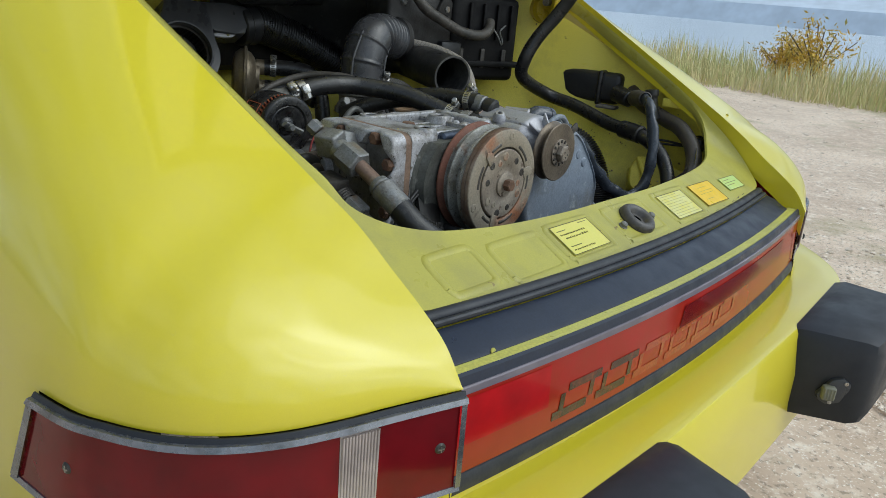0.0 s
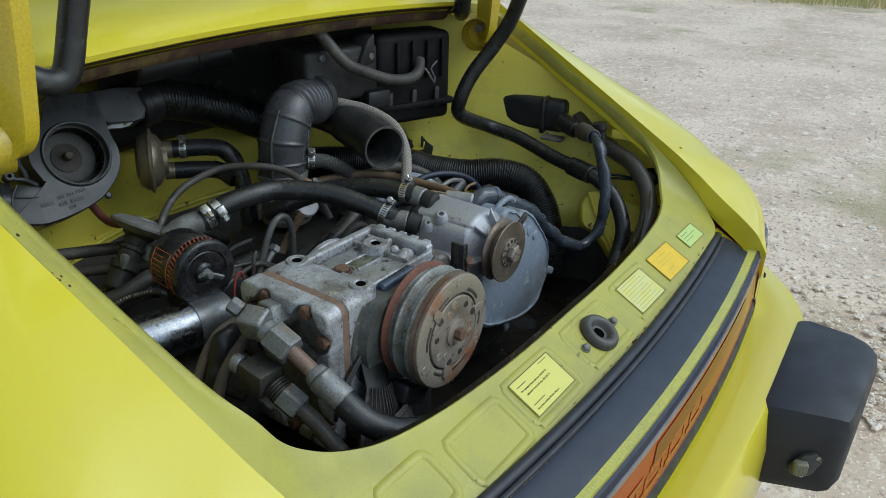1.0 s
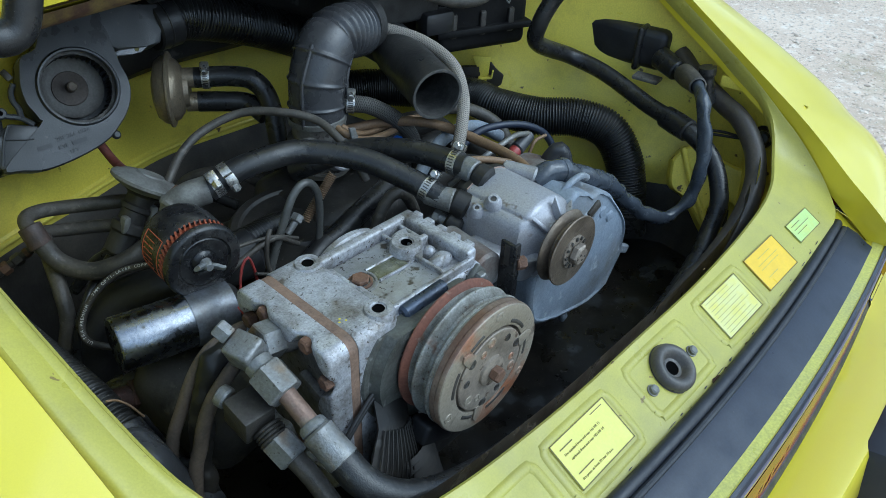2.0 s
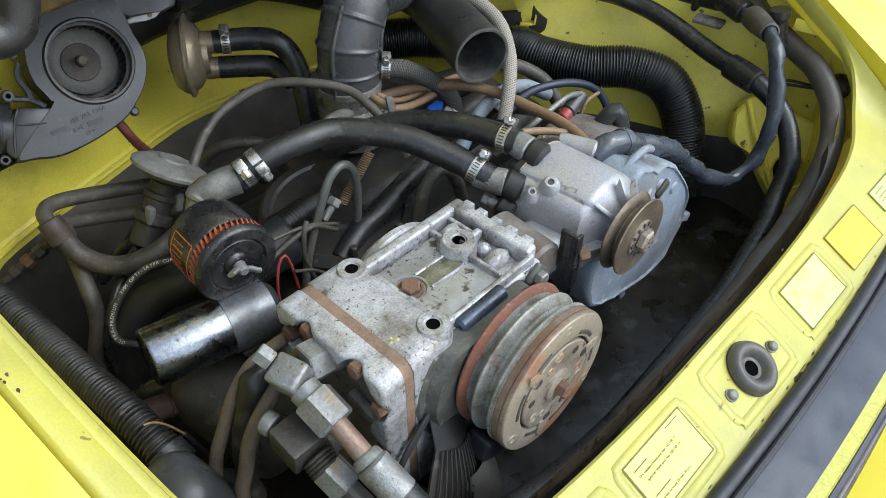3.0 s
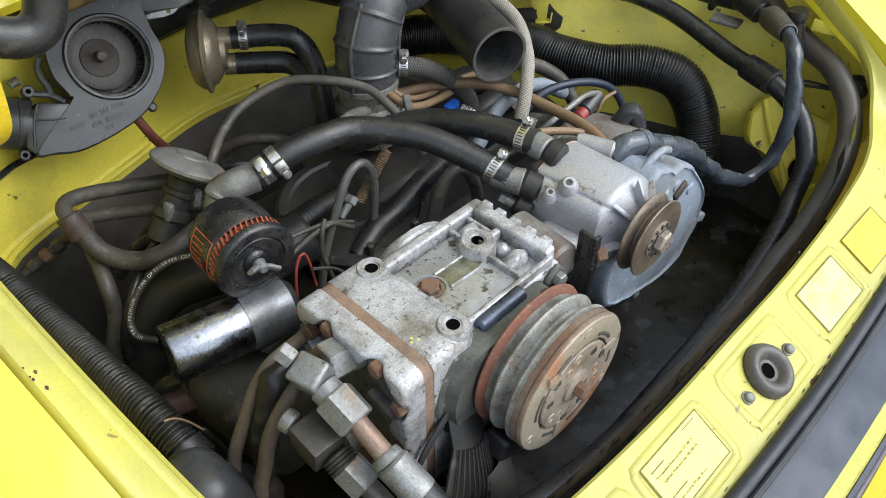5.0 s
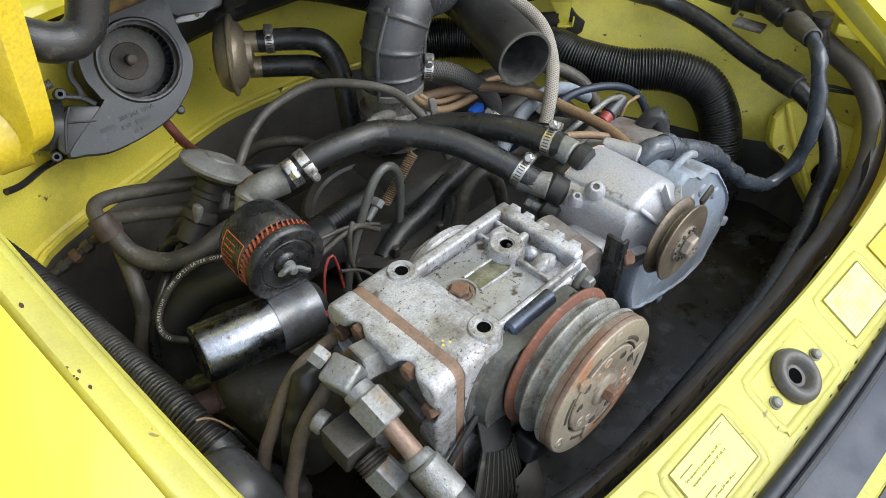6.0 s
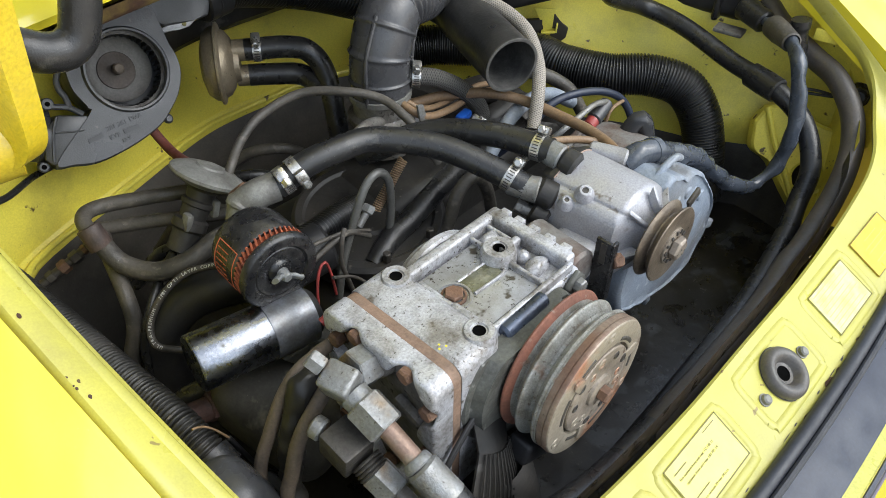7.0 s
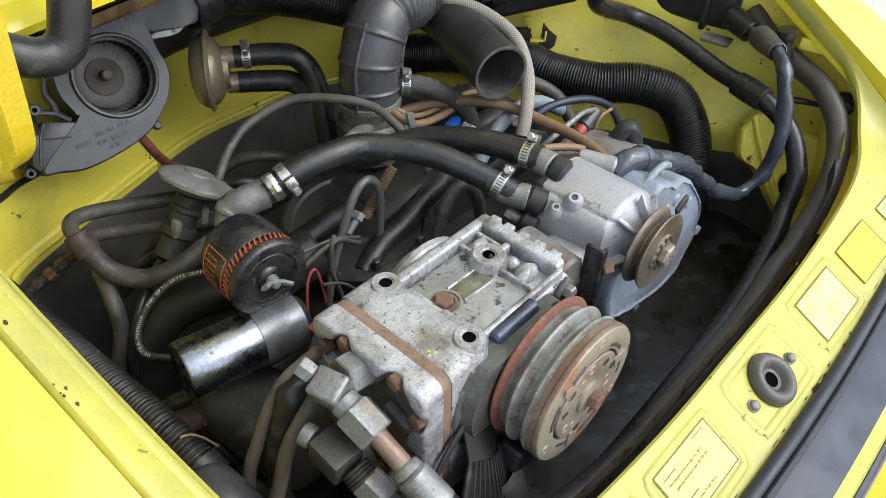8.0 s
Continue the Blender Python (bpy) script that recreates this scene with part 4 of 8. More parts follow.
for side in (-1, 1):
    sx = lambda x: side * x - (0.010 if side < 0 else 0)
    b_ = bmesh.new()
    prism(b_, [(sx(x), y, .335) for x, y in ((.238, -.198), (.283, -.341), (.545, -.345), (.592, -.305), (.600, -.180))], (0, 0, .177), .027)
    for v in b_.verts:
        if v.co.y < -.27:
            v.co.z += .7 * .20 * (-.27 - v.co.y) * (1 if v.co.z < .42 else 0)
    shell = part("overrider", b_, BUMPER_RUBBER, BUMPER, "black grained plastic overrider")
    o = Vector((-side * .865, -.50, 0)).normalized()
    c = Vector((sx(.2625), -.287, .410))
    # number-plate lamp: a lozenge plate with a clear lens block and two screws
    across = Vector((0, 0, 1)).cross(o).normalized() * side
    spot = lambda a_, z, d=0.0: c + across * a_ + Vector((0, 0, z)) + o * d
    b_ = bmesh.new()
    prism(b_, [spot(a_, z, -.006) for a_, z in ((-.026, -.010), (-.022, -.019), (-.006, -.027), (.014, -.020), (.026, .008), (.025, .017), (.012, .027), (-.006, .020))], o * .011, .003)
    lamp = part("plate_lamp", b_, PLASTIC, shell, "grey lozenge-shaped lamp base")
    b_ = bmesh.new()
    block(b_, spot(-.009, -.002, .008), (.022, .016, .026), .004, Matrix((across, o, Vector((0, 0, 1)))).transposed(), seg=3)
    part("lamp_lens", b_, LENS_PLATE, lamp)
    for k in range(4):
        b_ = bmesh.new()
        rod(b_, spot(-.0165 + .005 * k, -.012, .0158), spot(-.0165 + .005 * k, .008, .0158), .0013, seg=6)
        part("lens_rib", b_, LENS_PLATE, lamp)
    for a_, z in ((.017, .018), (-.002, -.021)):
        b_ = bmesh.new()
        lathe(b_, spot(a_, z, .0045), o, [(.0038, 0), (.0034, .0016), (.0014, .0018), (.0010, .0008), (0, .0008)], 12)
        part("lamp_screw", b_, BRIGHT, lamp)
    b_ = bmesh.new()
    lathe(b_, (side * .62, .62, .31), (side, 0, 0), [(.17, 0), (.20, 0), (.285, .005), (.306, .03), (.31, .06), (.31, .13), (.306, .16), (.285, .185), (.20, .19), (.17, .19)], 40, closed=True)
    wheel = part("wheel", b_, material("tyre_rubber", (0.02, 0.02, 0.02), 0.8), CAR, "black road tyre")
    b_ = bmesh.new()
    lathe(b_, (side * .70, .62, .31), (side, 0, 0), [(0, 0), (.06, .01), (.15, .0), (.19, .03)], 32)
    part("rim", b_, ALU_SMOOTH, wheel)

# front edge of the opening, cowl and raised lid
front_row = lambda y, z, half=.60: [(x, y - 0.012 * (x / .5) ** 2, z + 0.018 * (1 - (x / .5) ** 2)) for x in (-half + 2 * half * i / 30 for i in range(31))]
bm = bmesh.new()
grid_skin(bm, [front_row(.66, 1.020, .47), front_row(.612, 1.045, .47), front_row(.610, 1.053, .47), front_row(.650, 1.092, .47), front_row(.69, 1.102, .47), front_row(.72, 1.125, .47)])
part("cowl_lip", bm, PAINT, CAR)
bm = bmesh.new()
grid_skin(bm, [front_row(.630, 1.032, .47), front_row(.633, 1.021, .47), front_row(.642, 1.013, .47), front_row(.70, 1.010, .47)])
part("cowl_flange", bm, RUSTY, CAR, "rust-eaten flange under the cowl lip")
bm = bmesh.new()
grid_skin(bm, [front_row(.68, 1.090, .61), front_row(.715, 1.122, .62), front_row(.75, 1.14, .625), front_row(.93, 1.215, .64)])
part("cowl", bm, PAINT, CAR)
bm = bmesh.new()
sweep(bm, [Vector(p) + Vector((0, 0, .004)) for p in front_row(.93, 1.217, .62)[::3]], .009, 10, .03)
part("window_trim", bm, CHROME, CAR, "bright rear window trim")
bm = bmesh.new()
sweep(bm, [Vector(p) + Vector((0, 0, .004)) for p in front_row(.948, 1.222, .61)[::3]], .010, 10, .03)
part("window_seal", bm, SEAL, CAR)
bm = bmesh.new()
grid_skin(bm, [front_row(.95, 1.222, .61), front_row(1.30, 1.42, .52), front_row(1.60, 1.50, .46)])
part("rear_window", bm, material("dark_tinted_glass", (0.03, 0.035, 0.04), 0.05, grain_amount=0, bump=0, coat=1.0, rough_var=0.02), CAR, "dark rear window glass")
bm = bmesh.new()
grid_skin(bm, [front_row(.614, 1.043, .52), front_row(.66, 1.022, .52), front_row(.75, 1.030, .54), front_row(.98, 1.02, .56)])
part("cowl_underside", bm, RUSTY, CAR, "rust-streaked underside of the cowl")


def engine_lid():
    """The raised lid above the bay, on its two front hinges."""
    ob = thing("raised_lid", "raised yellow engine lid standing open on its front hinges", "engine lid", (0, .60, 1.15))
    ob.parent = CAR
    away = Vector((0, -.25, .97)).normalized()
    face = Vector((0, -.97, -.25)).normalized()
    rows_ = []
    for i in range(13):
        s = i / 12 * .80
        w = .545 - .02 * s
        rows_.append([Vector((w * k, .60, 1.17)) + away * (s + .015 * (1 - k * k)) - face * (.05 * (1 - k * k) * (1 - (s / .8) ** 2)) for k in (-1 + j / 8 for j in range(17))])
    b_ = bmesh.new()
    grid_skin(b_, rows_)
    part("lid_skin", b_, PAINT, ob)
    b_ = bmesh.new()
    for a0, a1 in ((rows_[1][1], rows_[11][1]), (rows_[1][15], rows_[11][15]), (rows_[1][1], rows_[1][15]), (rows_[11][1], rows_[11][15]), (rows_[1][5], rows_[11][5]), (rows_[1][11], rows_[11][11])):
        sweep(b_, [a0 + face * .02, (a0 + a1) / 2 + face * .02, a1 + face * .02], .022, 8, .1)
    part("lid_frame", b_, PAINT_IN, ob)
    return ob


engine_lid()

# engine-bay walls
WALL = [(-.575, .14), (-.575, .35), (-.57, .55), (-.55, .72), (-.515, .82), (-.42, .87), (-.31, .905), (-.21, .94), (-.12, .962), (0, .960), (.14, .945), (.28, .86), (.40, .73), (.50, .59), (.56, .46), (.59, .33), (.59, .22), (.575, .12)]


def lean(a, b, v):
    f = min(1.0, max(0.0, (v - a) / (b - a)))
    return f * f * (3 - 2 * f)


def wall_row(z, out_):
    pts = matched([(x, y, z) for x, y in WALL], 4)
    res = []
    for p in pts:
        d = Vector((p.x, p.y - 0.35, 0)).normalized()
        o = out_ - .055 * lean(.26, .40, p.y) * lean(.28, .45, p.x) * lean(.82, .58, z)   # the right inner wing slopes inwards
        res.append((p.x + d.x * o, p.y + d.y * o, z))
    return res


bm = bmesh.new()
top = [(x * 1.005, y + 0.02, min(max(0.80, rim_z(y) + (0.015 if y > .2 else -0.02)), 1.03)) for x, y, _ in wall_row(0.8, 0.03)]
grid_skin(bm, [wall_row(.42, -.05), wall_row(.60, -.008), wall_row(.64, -.002), wall_row(.652, .010), wall_row(.74, .022), wall_row(.80, .028), top])
part("bay_wall", bm, PAINT_BAY, CAR, "grimy yellow engine-bay wall")
bm = bmesh.new()
sweep(bm, [Vector(p) + Vector((0, 0, .003)) for p in wall_row(.645, -.004)[8:44:3]], 0.005, 8, 0.03)
part("wall_seam", bm, PAINT_BAY, CAR)
bm = bmesh.new()
fall = lambda x: min(1, max(0, (x - .22) / .12))


def pad_row(high, out_):
    """A row on the bay wall whose height drops towards the duct."""
    return [wall_row(high - .062 * fall(x), out_)[i] for i, (x, y, _) in enumerate(wall_row(high, out_))]


grid_skin(bm, [pad_row(.435, -.075), pad_row(.48, -.058), pad_row(.56, -.032), pad_row(.62, -.026), pad_row(.640, -.012)])
part("lower_pad", bm, material("dusty_black_pad", (0.024, 0.022, 0.019), 0.62, dark=(0.072, 0.063, 0.050), mix_scale=7.0, mix_at=(0.46, 0.72), bump=0.5, bump_scale=45, specks=(0.075, 0.066, 0.054), speck_scale=110.0, speck_at=(0.64, 0.70)), CAR, "black dusty sound pad below the seam")
bm = bmesh.new()
pad = lambda z, d: [(x, y - .004, z) for x, y, _ in wall_row(z, d) if -.19 < x < .37 and y > .6]
grid_skin(bm, [pad(.800, -.004), pad(.812, -.016), pad(.90, -.020), pad(1.012, -.030)])
part("firewall_pad", bm, PAD, CAR, "black firewall sound pad")
bm = bmesh.new()
grid_skin(bm, [[(x, y, .455 + .01 * noise.noise((x * 9, y * 9, 0))) for x in (-.62 + i * .062 for i in range(21))] for y in (-.02 + i * .06 for i in range(19))])
part("engine_tin", bm, SILL, CAR, "oily black engine tin")
bm = bmesh.new()
sill = matched([(x, y + .018, 0) for x, y, _ in RIM[:6]], 4)
sill = [Vector((-p.x, p.y, 0)) for p in reversed(sill[1:])] + sill
grid_skin(bm, [[(p.x, p.y, rim_z(p.y) - .024) for p in sill], [(p.x, p.y + .003, rim_z(p.y) - .09) for p in sill], [(p.x * .98, p.y + .01, .45) for p in sill]])
part("sill_wall", bm, SILL, CAR, "black inner face below the slam panel")
for s in (-1, 1):
    bm = bmesh.new()
    corner = matched([(-.45, .118, 0), (-.485, .125, 0), (-.525, .145, 0), (-.575, .170, 0)] if s < 0 else [(.47, .112, 0), (.525, .138, 0), (.570, .166, 0), (.62, .200, 0)], 4)
    grid_skin(bm, [[(p.x, p.y, .715 + .25 * (abs(p.x) - .45)) for p in corner], [(p.x, p.y + .003, .63) for p in corner], [(p.x * .98, p.y + .01, .45) for p in corner]])
    part("corner_wall", bm, PAINT_BAY, CAR)


# ---------------------------------------------------------------- slam panel fittings
N_PANEL = Vector((0, -0.52, 1)).normalized()
S_PANEL = Vector((0, 1, 0.52)).normalized()


def panel_turn():
    return Matrix((Vector((1, 0, 0)), S_PANEL, N_PANEL)).transposed()


def recess(x0, x1, y0, y1):
    """A pressed frame round a shallow field on the slam panel."""
    b_ = bmesh.new()
    cs = [on_panel(x, y, -0.0086) for x, y in ((x0, y0), (x1, y0), (x1, y1), (x0, y1))]
    ring = []
    for i in range(4):
        p, q, r_ = cs[i - 1], cs[i], cs[(i + 1) % 4]
        c = 0.012
        ring += [q + (p - q).normalized() * c, q + (p - q).normalized() * c * .3 + (r_ - q).normalized() * c * .3, q + (r_ - q).normalized() * c]
    ring.append(ring[0])
    sweep(b_, ring, 0.0104, 28, 0.003)
    part("pressing", b_, PAINT_IN, CAR)


recess(-.216, -.098, -.022, .038)
recess(-.345, -.235, -.022, .036)
recess(-.058, .070, -.022, .038)
recess(.110, .232, -.022, .038)
recess(-.455, -.372, -.010, .045)


rng_chip = random.Random(12)
for x, y, r in ((-.352, -.026, .0030), (-.300, -.030, .0045), (-.242, -.033, .0026), (-.168, -.036, .0060), (-.120, -.037, .0030), (-.010, -.037, .0042), (.052, -.036, .0075), (.078, -.036, .0035), (.140, -.034, .0028), (.232, -.032, .0050), (.300, -.028, .0032), (-.060, .052, .0022), (.180, .060, .0018), (.020, -.020, .0016)):
    b_ = bmesh.new()
    prism(b_, [on_panel(x + r * (1.6 if abs(math.cos(k)) > .5 else 1.0) * math.cos(k) * rng_chip.uniform(.6, 1.2), y + r * .55 * math.sin(k) * rng_chip.uniform(.6, 1.2), .0009) for k in (6.2832 * i / 9 for i in range(9))], N_PANEL * .0003)
    part("paint_chip", b_, RUSTY, LATCH_PANEL)


flange_up = Vector((.20, -.44, .88)).normalized()
flange_along, flange_out = flange_up.cross(Vector((0, 1, 0))).normalized(), flange_up.cross(Vector((1, 0, 0))).normalized()
for p, r in (((-.5761, .3496, .9086), .0022), ((-.5811, .3552, .9126), .0016), ((-.5810, .3479, .9089), .0014), ((-.5803, .3452, .9074), .0020), ((-.5762, .3366, .9021), .0026), ((-.5826, .4084, .9395), .0030)):
    b_ = bmesh.new()
    prism(b_, [Vector(p) + (flange_along * math.cos(k) + flange_out * 1.5 * math.sin(k)) * r * .55 * rng_chip.uniform(.6, 1.2) + flange_up * .0002 for k in (6.2832 * i / 8 for i in range(8))], flange_up * .0003)
    part("paint_chip", b_, RUSTY, LATCH_PANEL)


def sticker(x0, x1, y0, y1, mat, label, lines, frame_=0.0013, words=(), ink=PRINT_DARK):
    ob = thing("sticker", label, "sticker", on_panel((x0 + x1) / 2, (y0 + y1) / 2, 0.002))
    up = 0.0018
    b_ = bmesh.new()
    prism(b_, [on_panel(x, y, up - .001) for x, y in ((x0, y0), (x1, y0), (x1, y1), (x0, y1))], N_PANEL * 0.0008)
    part("paper", b_, mat, ob)
    b_ = bmesh.new()
    w = frame_
    for a0, a1, c0, c1 in ((x0, x1, y0, y0 + w * .8), (x0, x1, y1 - w * .8, y1), (x0, x0 + w, y0, y1), (x1 - w, x1, y0, y1)):
        prism(b_, [on_panel(x, y, up) for x, y in ((a0, c0), (a1, c0), (a1, c1), (a0, c1))], N_PANEL * 0.0002)
    part("border", b_, PRINT_DARK, ob)
    for fx0, fx1, fy, h in lines:
        b_ = bmesh.new()
        xa, xb, ya = x0 + fx0 * (x1 - x0), x0 + fx1 * (x1 - x0), y0 + fy * (y1 - y0)
        prism(b_, [on_panel(x, y, up) for x, y in ((xa, ya), (xb, ya), (xb, ya + h), (xa, ya + h))], N_PANEL * 0.0002)
        part("printed_bar", b_, ink, ob)
    for body_, fx, fy, size in words:
        p = on_panel(x0 + fx * (x1 - x0), y0 + fy * (y1 - y0), up)
        text_part("printed_words", body_, size, Matrix.Translation(p) @ panel_turn().to_4x4(), PRINT_DARK, ob)
    return ob


sticker(-.207, -.107, -.014, .035, LABEL_YELLOW, "pale yellow tyre pressure sticker printed in small black type",
        [(.08, .30, .80, .0011), (.70, .92, .90, .0009), (.09, .36, .26, .0011)],
        words=[("Tire standard front and rear 165 HR 15", .09, .66, .0040), ("optional: front and rear 185 HR 14", .14, .53, .0042), ("tire press. at front 29 rear 34 p.s.i.", .09, .13, .0040)])
sticker(.122, .219, -.018, .033, LABEL_PALE, "faded pale yellow sticker with fine unreadable print", [(.08, .92 - .1 * (i % 3), .10 + .10 * i, .0007) for i in range(9)], ink=PRINT_FAINT)
sticker(.254, .349, -.014, .035, LABEL_ORANGE, "orange-yellow warning sticker with faint lines", [(.30, .70, .78, .0006), (.18, .82, .62, .0006), (.18, .76, .50, .0006), (.2, .5, .25, .0008)], ink=PRINT_FAINT)
sticker(.391, .468, 0.0, .030, LABEL_GREEN, "small pale green service sticker", [(.12, .5, .75, .0009), (.12, .8, .55, .0008), (.12, .6, .36, .0008)])


def latch():
    c = on_panel(.006, .006, 0)
    ob = thing("lid_latch", "black rubber-ringed lid latch hole in the yellow slam panel", "latch", c)
    b_ = bmesh.new()
    lathe(b_, c, N_PANEL, [(.0085, .0010), (.0090, .0026), (.0125, .0032), (.0140, .0050), (.0160, .0092), (.0190, .0120), (.0225, .0132), (.0255, .0126), (.0285, .0102), (.0304, .0070), (.0310, .0035), (.0308, -.002)], 48)
    part("rubber_ring", b_, LATCH_RUBBER, ob)
    # floor lies above the panel; its black paints the shade of a deep hole
    b_ = bmesh.new()
    lathe(b_, c, N_PANEL, [(.0088, .0022), (.0084, .0014), (.0, .0012)], 24)
    part("hole_floor", b_, BORE, ob)
    # raised dark ring drawn for the shaded gap
    b_ = bmesh.new()
    lathe(b_, c, N_PANEL, [(.0310, 0), (.0320, .0012), (.0300, .0016)], 40)
    part("seat_ring", b_, PAD, ob, "dark ring painting the shaded gap round the rubber")
    return ob


latch()
for x, y in ((.052, .004), (-.041, .004)):
    b_ = bmesh.new()
    c = on_panel(x, y)
    lathe(b_, c, N_PANEL, [(.0075, 0), (.0075, .0015), (.006, .002), (.0058, .006), (.004, .0075), (0, .0078)], 16)
    alone("bumper_bolt", b_, DUSTY_CAST, "grey steel bolt beside the lid latch", "bolt", group="latch bolts")


# chipped paint along the lid seal
rnd = random.Random(17)
for i in range(16):
    x = rnd.uniform(-.36, .46)
    y = -.0345 + .034 * (x / .55) ** 2 + rnd.uniform(-.001, .0015)
    long_, wide = rnd.uniform(.003, .010), rnd.uniform(.0003, .0010)
    b_ = bmesh.new()
    prism(b_, [on_panel(x + long_ * u, y + wide * v + .124 * x * long_ * u, .0004) for u, v in ((-1, -.3), (-.5, -.9), (.3, -.6), (1, .1), (.5, .8), (-.4, .7))], N_PANEL * .0003)
    part("paint_chip", b_, PAD, LATCH_PANEL)


# ---------------------------------------------------------------- compressor
HEAD_BOLTS = [(.346, .768), (.313, .7975), (.243, .7995), (.2150, .768), (.2155, .640), (.345, .640), (.346, .700), (.216, .700), (.280, .612)]


def rounded_loop(cy, cz, hy, hz, r, n_):
    """Even points of a rounded rectangle in the y-z plane, each with its inward direction."""
    out_ = []
    for y0, z0, a0 in ((cy + hy - r, cz + hz - r, 0), (cy - hy + r, cz + hz - r, 90), (cy - hy + r, cz - hz + r, 180), (cy + hy - r, cz - hz + r, 270)):
        out_ += [(y0 + r * math.cos(radians(a0 + k)), z0 + r * math.sin(radians(a0 + k)), -math.cos(radians(a0 + k)), -math.sin(radians(a0 + k))) for k in range(0, 91, 15)]
    full = []
    for p, q in zip(out_, out_[1:] + out_[:1]):
        d = math.hypot(q[0] - p[0], q[1] - p[1])
        m_ = max(1, int(d / n_))
        full += [tuple(p[i] + (q[i] - p[i]) * k / m_ for i in range(4)) for k in range(m_)]
    return full


def ringed(b_, rings, cap=None):
    vs = [[b_.verts.new(p) for p in r] for r in rings]
    n_ = len(vs[0])
    for p, q in zip(vs, vs[1:]):
        for i in range(n_):
            j = (i + 1) % n_
            b_.faces.new((p[i], p[j], q[j], q[i]))
    if cap is not None:
        c = b_.verts.new(cap)
        for i in range(n_):
            b_.faces.new((vs[-1][i], vs[-1][(i + 1) % n_], c))
    return b_


def cylinder_head(ob):
    """Cast head: a rim with a notch at each bolt round a deep, darker hollow."""
    loop = rounded_loop(.2815, .7055, .0785, .1055, .016, .004)
    inner = []
    for y, z, ny, nz in loop:
        w = .021 + .003 * math.sin(y * 160) * math.cos(z * 130)
        for by, bz in HEAD_BOLTS:
            w -= .0170 * math.exp(-((math.hypot(y - by, z - bz) - .010) / .0115) ** 4)
        inner.append((y + ny * max(w, .0035), z + nz * max(w, .0035)))
    x = -.354
    sunk = [.0105 * max(math.exp(-(math.hypot(y - by, z - bz) / .0150) ** 6) for by, bz in HEAD_BOLTS) for y, z, a_, c in loop]
    wall = lambda f: [(min(f[0] + k, x + .0135), y + (.2815 - y) * f[1], z + (.7055 - z) * f[1]) for (y, z), k in zip(inner, sunk)]
    side = lambda dx, d: [(x + dx + k, y + a_ * d, z + c * d) for (y, z, a_, c), k in zip(loop, sunk)]
    b_ = bmesh.new()
    ringed(b_, [[(-.3275, y, z) for y, z, a_, c in loop], side(.004, 0), side(.001, .0012), side(0, .0035), wall((x + .0003, 0)), wall((x + .003, .02)), wall((x + .0135, .05))])
    head = part("cylinder_head", b_, ALU, ob, "dull grey cast head", sharp=.9)
    # the hollow takes a darker aluminium than the rim
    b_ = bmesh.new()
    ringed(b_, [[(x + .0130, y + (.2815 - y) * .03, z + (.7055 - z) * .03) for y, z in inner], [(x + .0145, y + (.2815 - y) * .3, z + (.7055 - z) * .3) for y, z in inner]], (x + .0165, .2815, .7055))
    part("head_hollow", b_, ALU_DARK, head, "darker hollow of the head")
    b_ = bmesh.new()
    prism(b_, [(x + .015, .262, .748), (x + .015, .226, .736), (x + .015, .222, .722), (x + .015, .268, .728)], (-.011, 0, 0), .003)
    part("cast_rib", b_, ALU_DARK, head)
    b_ = bmesh.new()
    lathe(b_, (x + .016, .2905, .7815), (-1, .04, .16), [(.0225, 0), (.0220, .010), (.020, .0155), (.0, .0155)], 32)
    part("port_boss", b_, ALU_DARK, head)
    for y, z in HEAD_BOLTS:
        c = Vector((x + .014, y, z))
        b_ = bmesh.new()
        lathe(b_, c, (-1, 0, 0), [(.0102, 0), (.0102, .0018), (.0095, .0022)], 18)
        nut(b_, c + Vector((-.002, 0, 0)), c + Vector((-.0150, 0, 0)), .0092, .002)
        part("head_bolt", b_, RUST, ob, "rusty hexagon bolt")


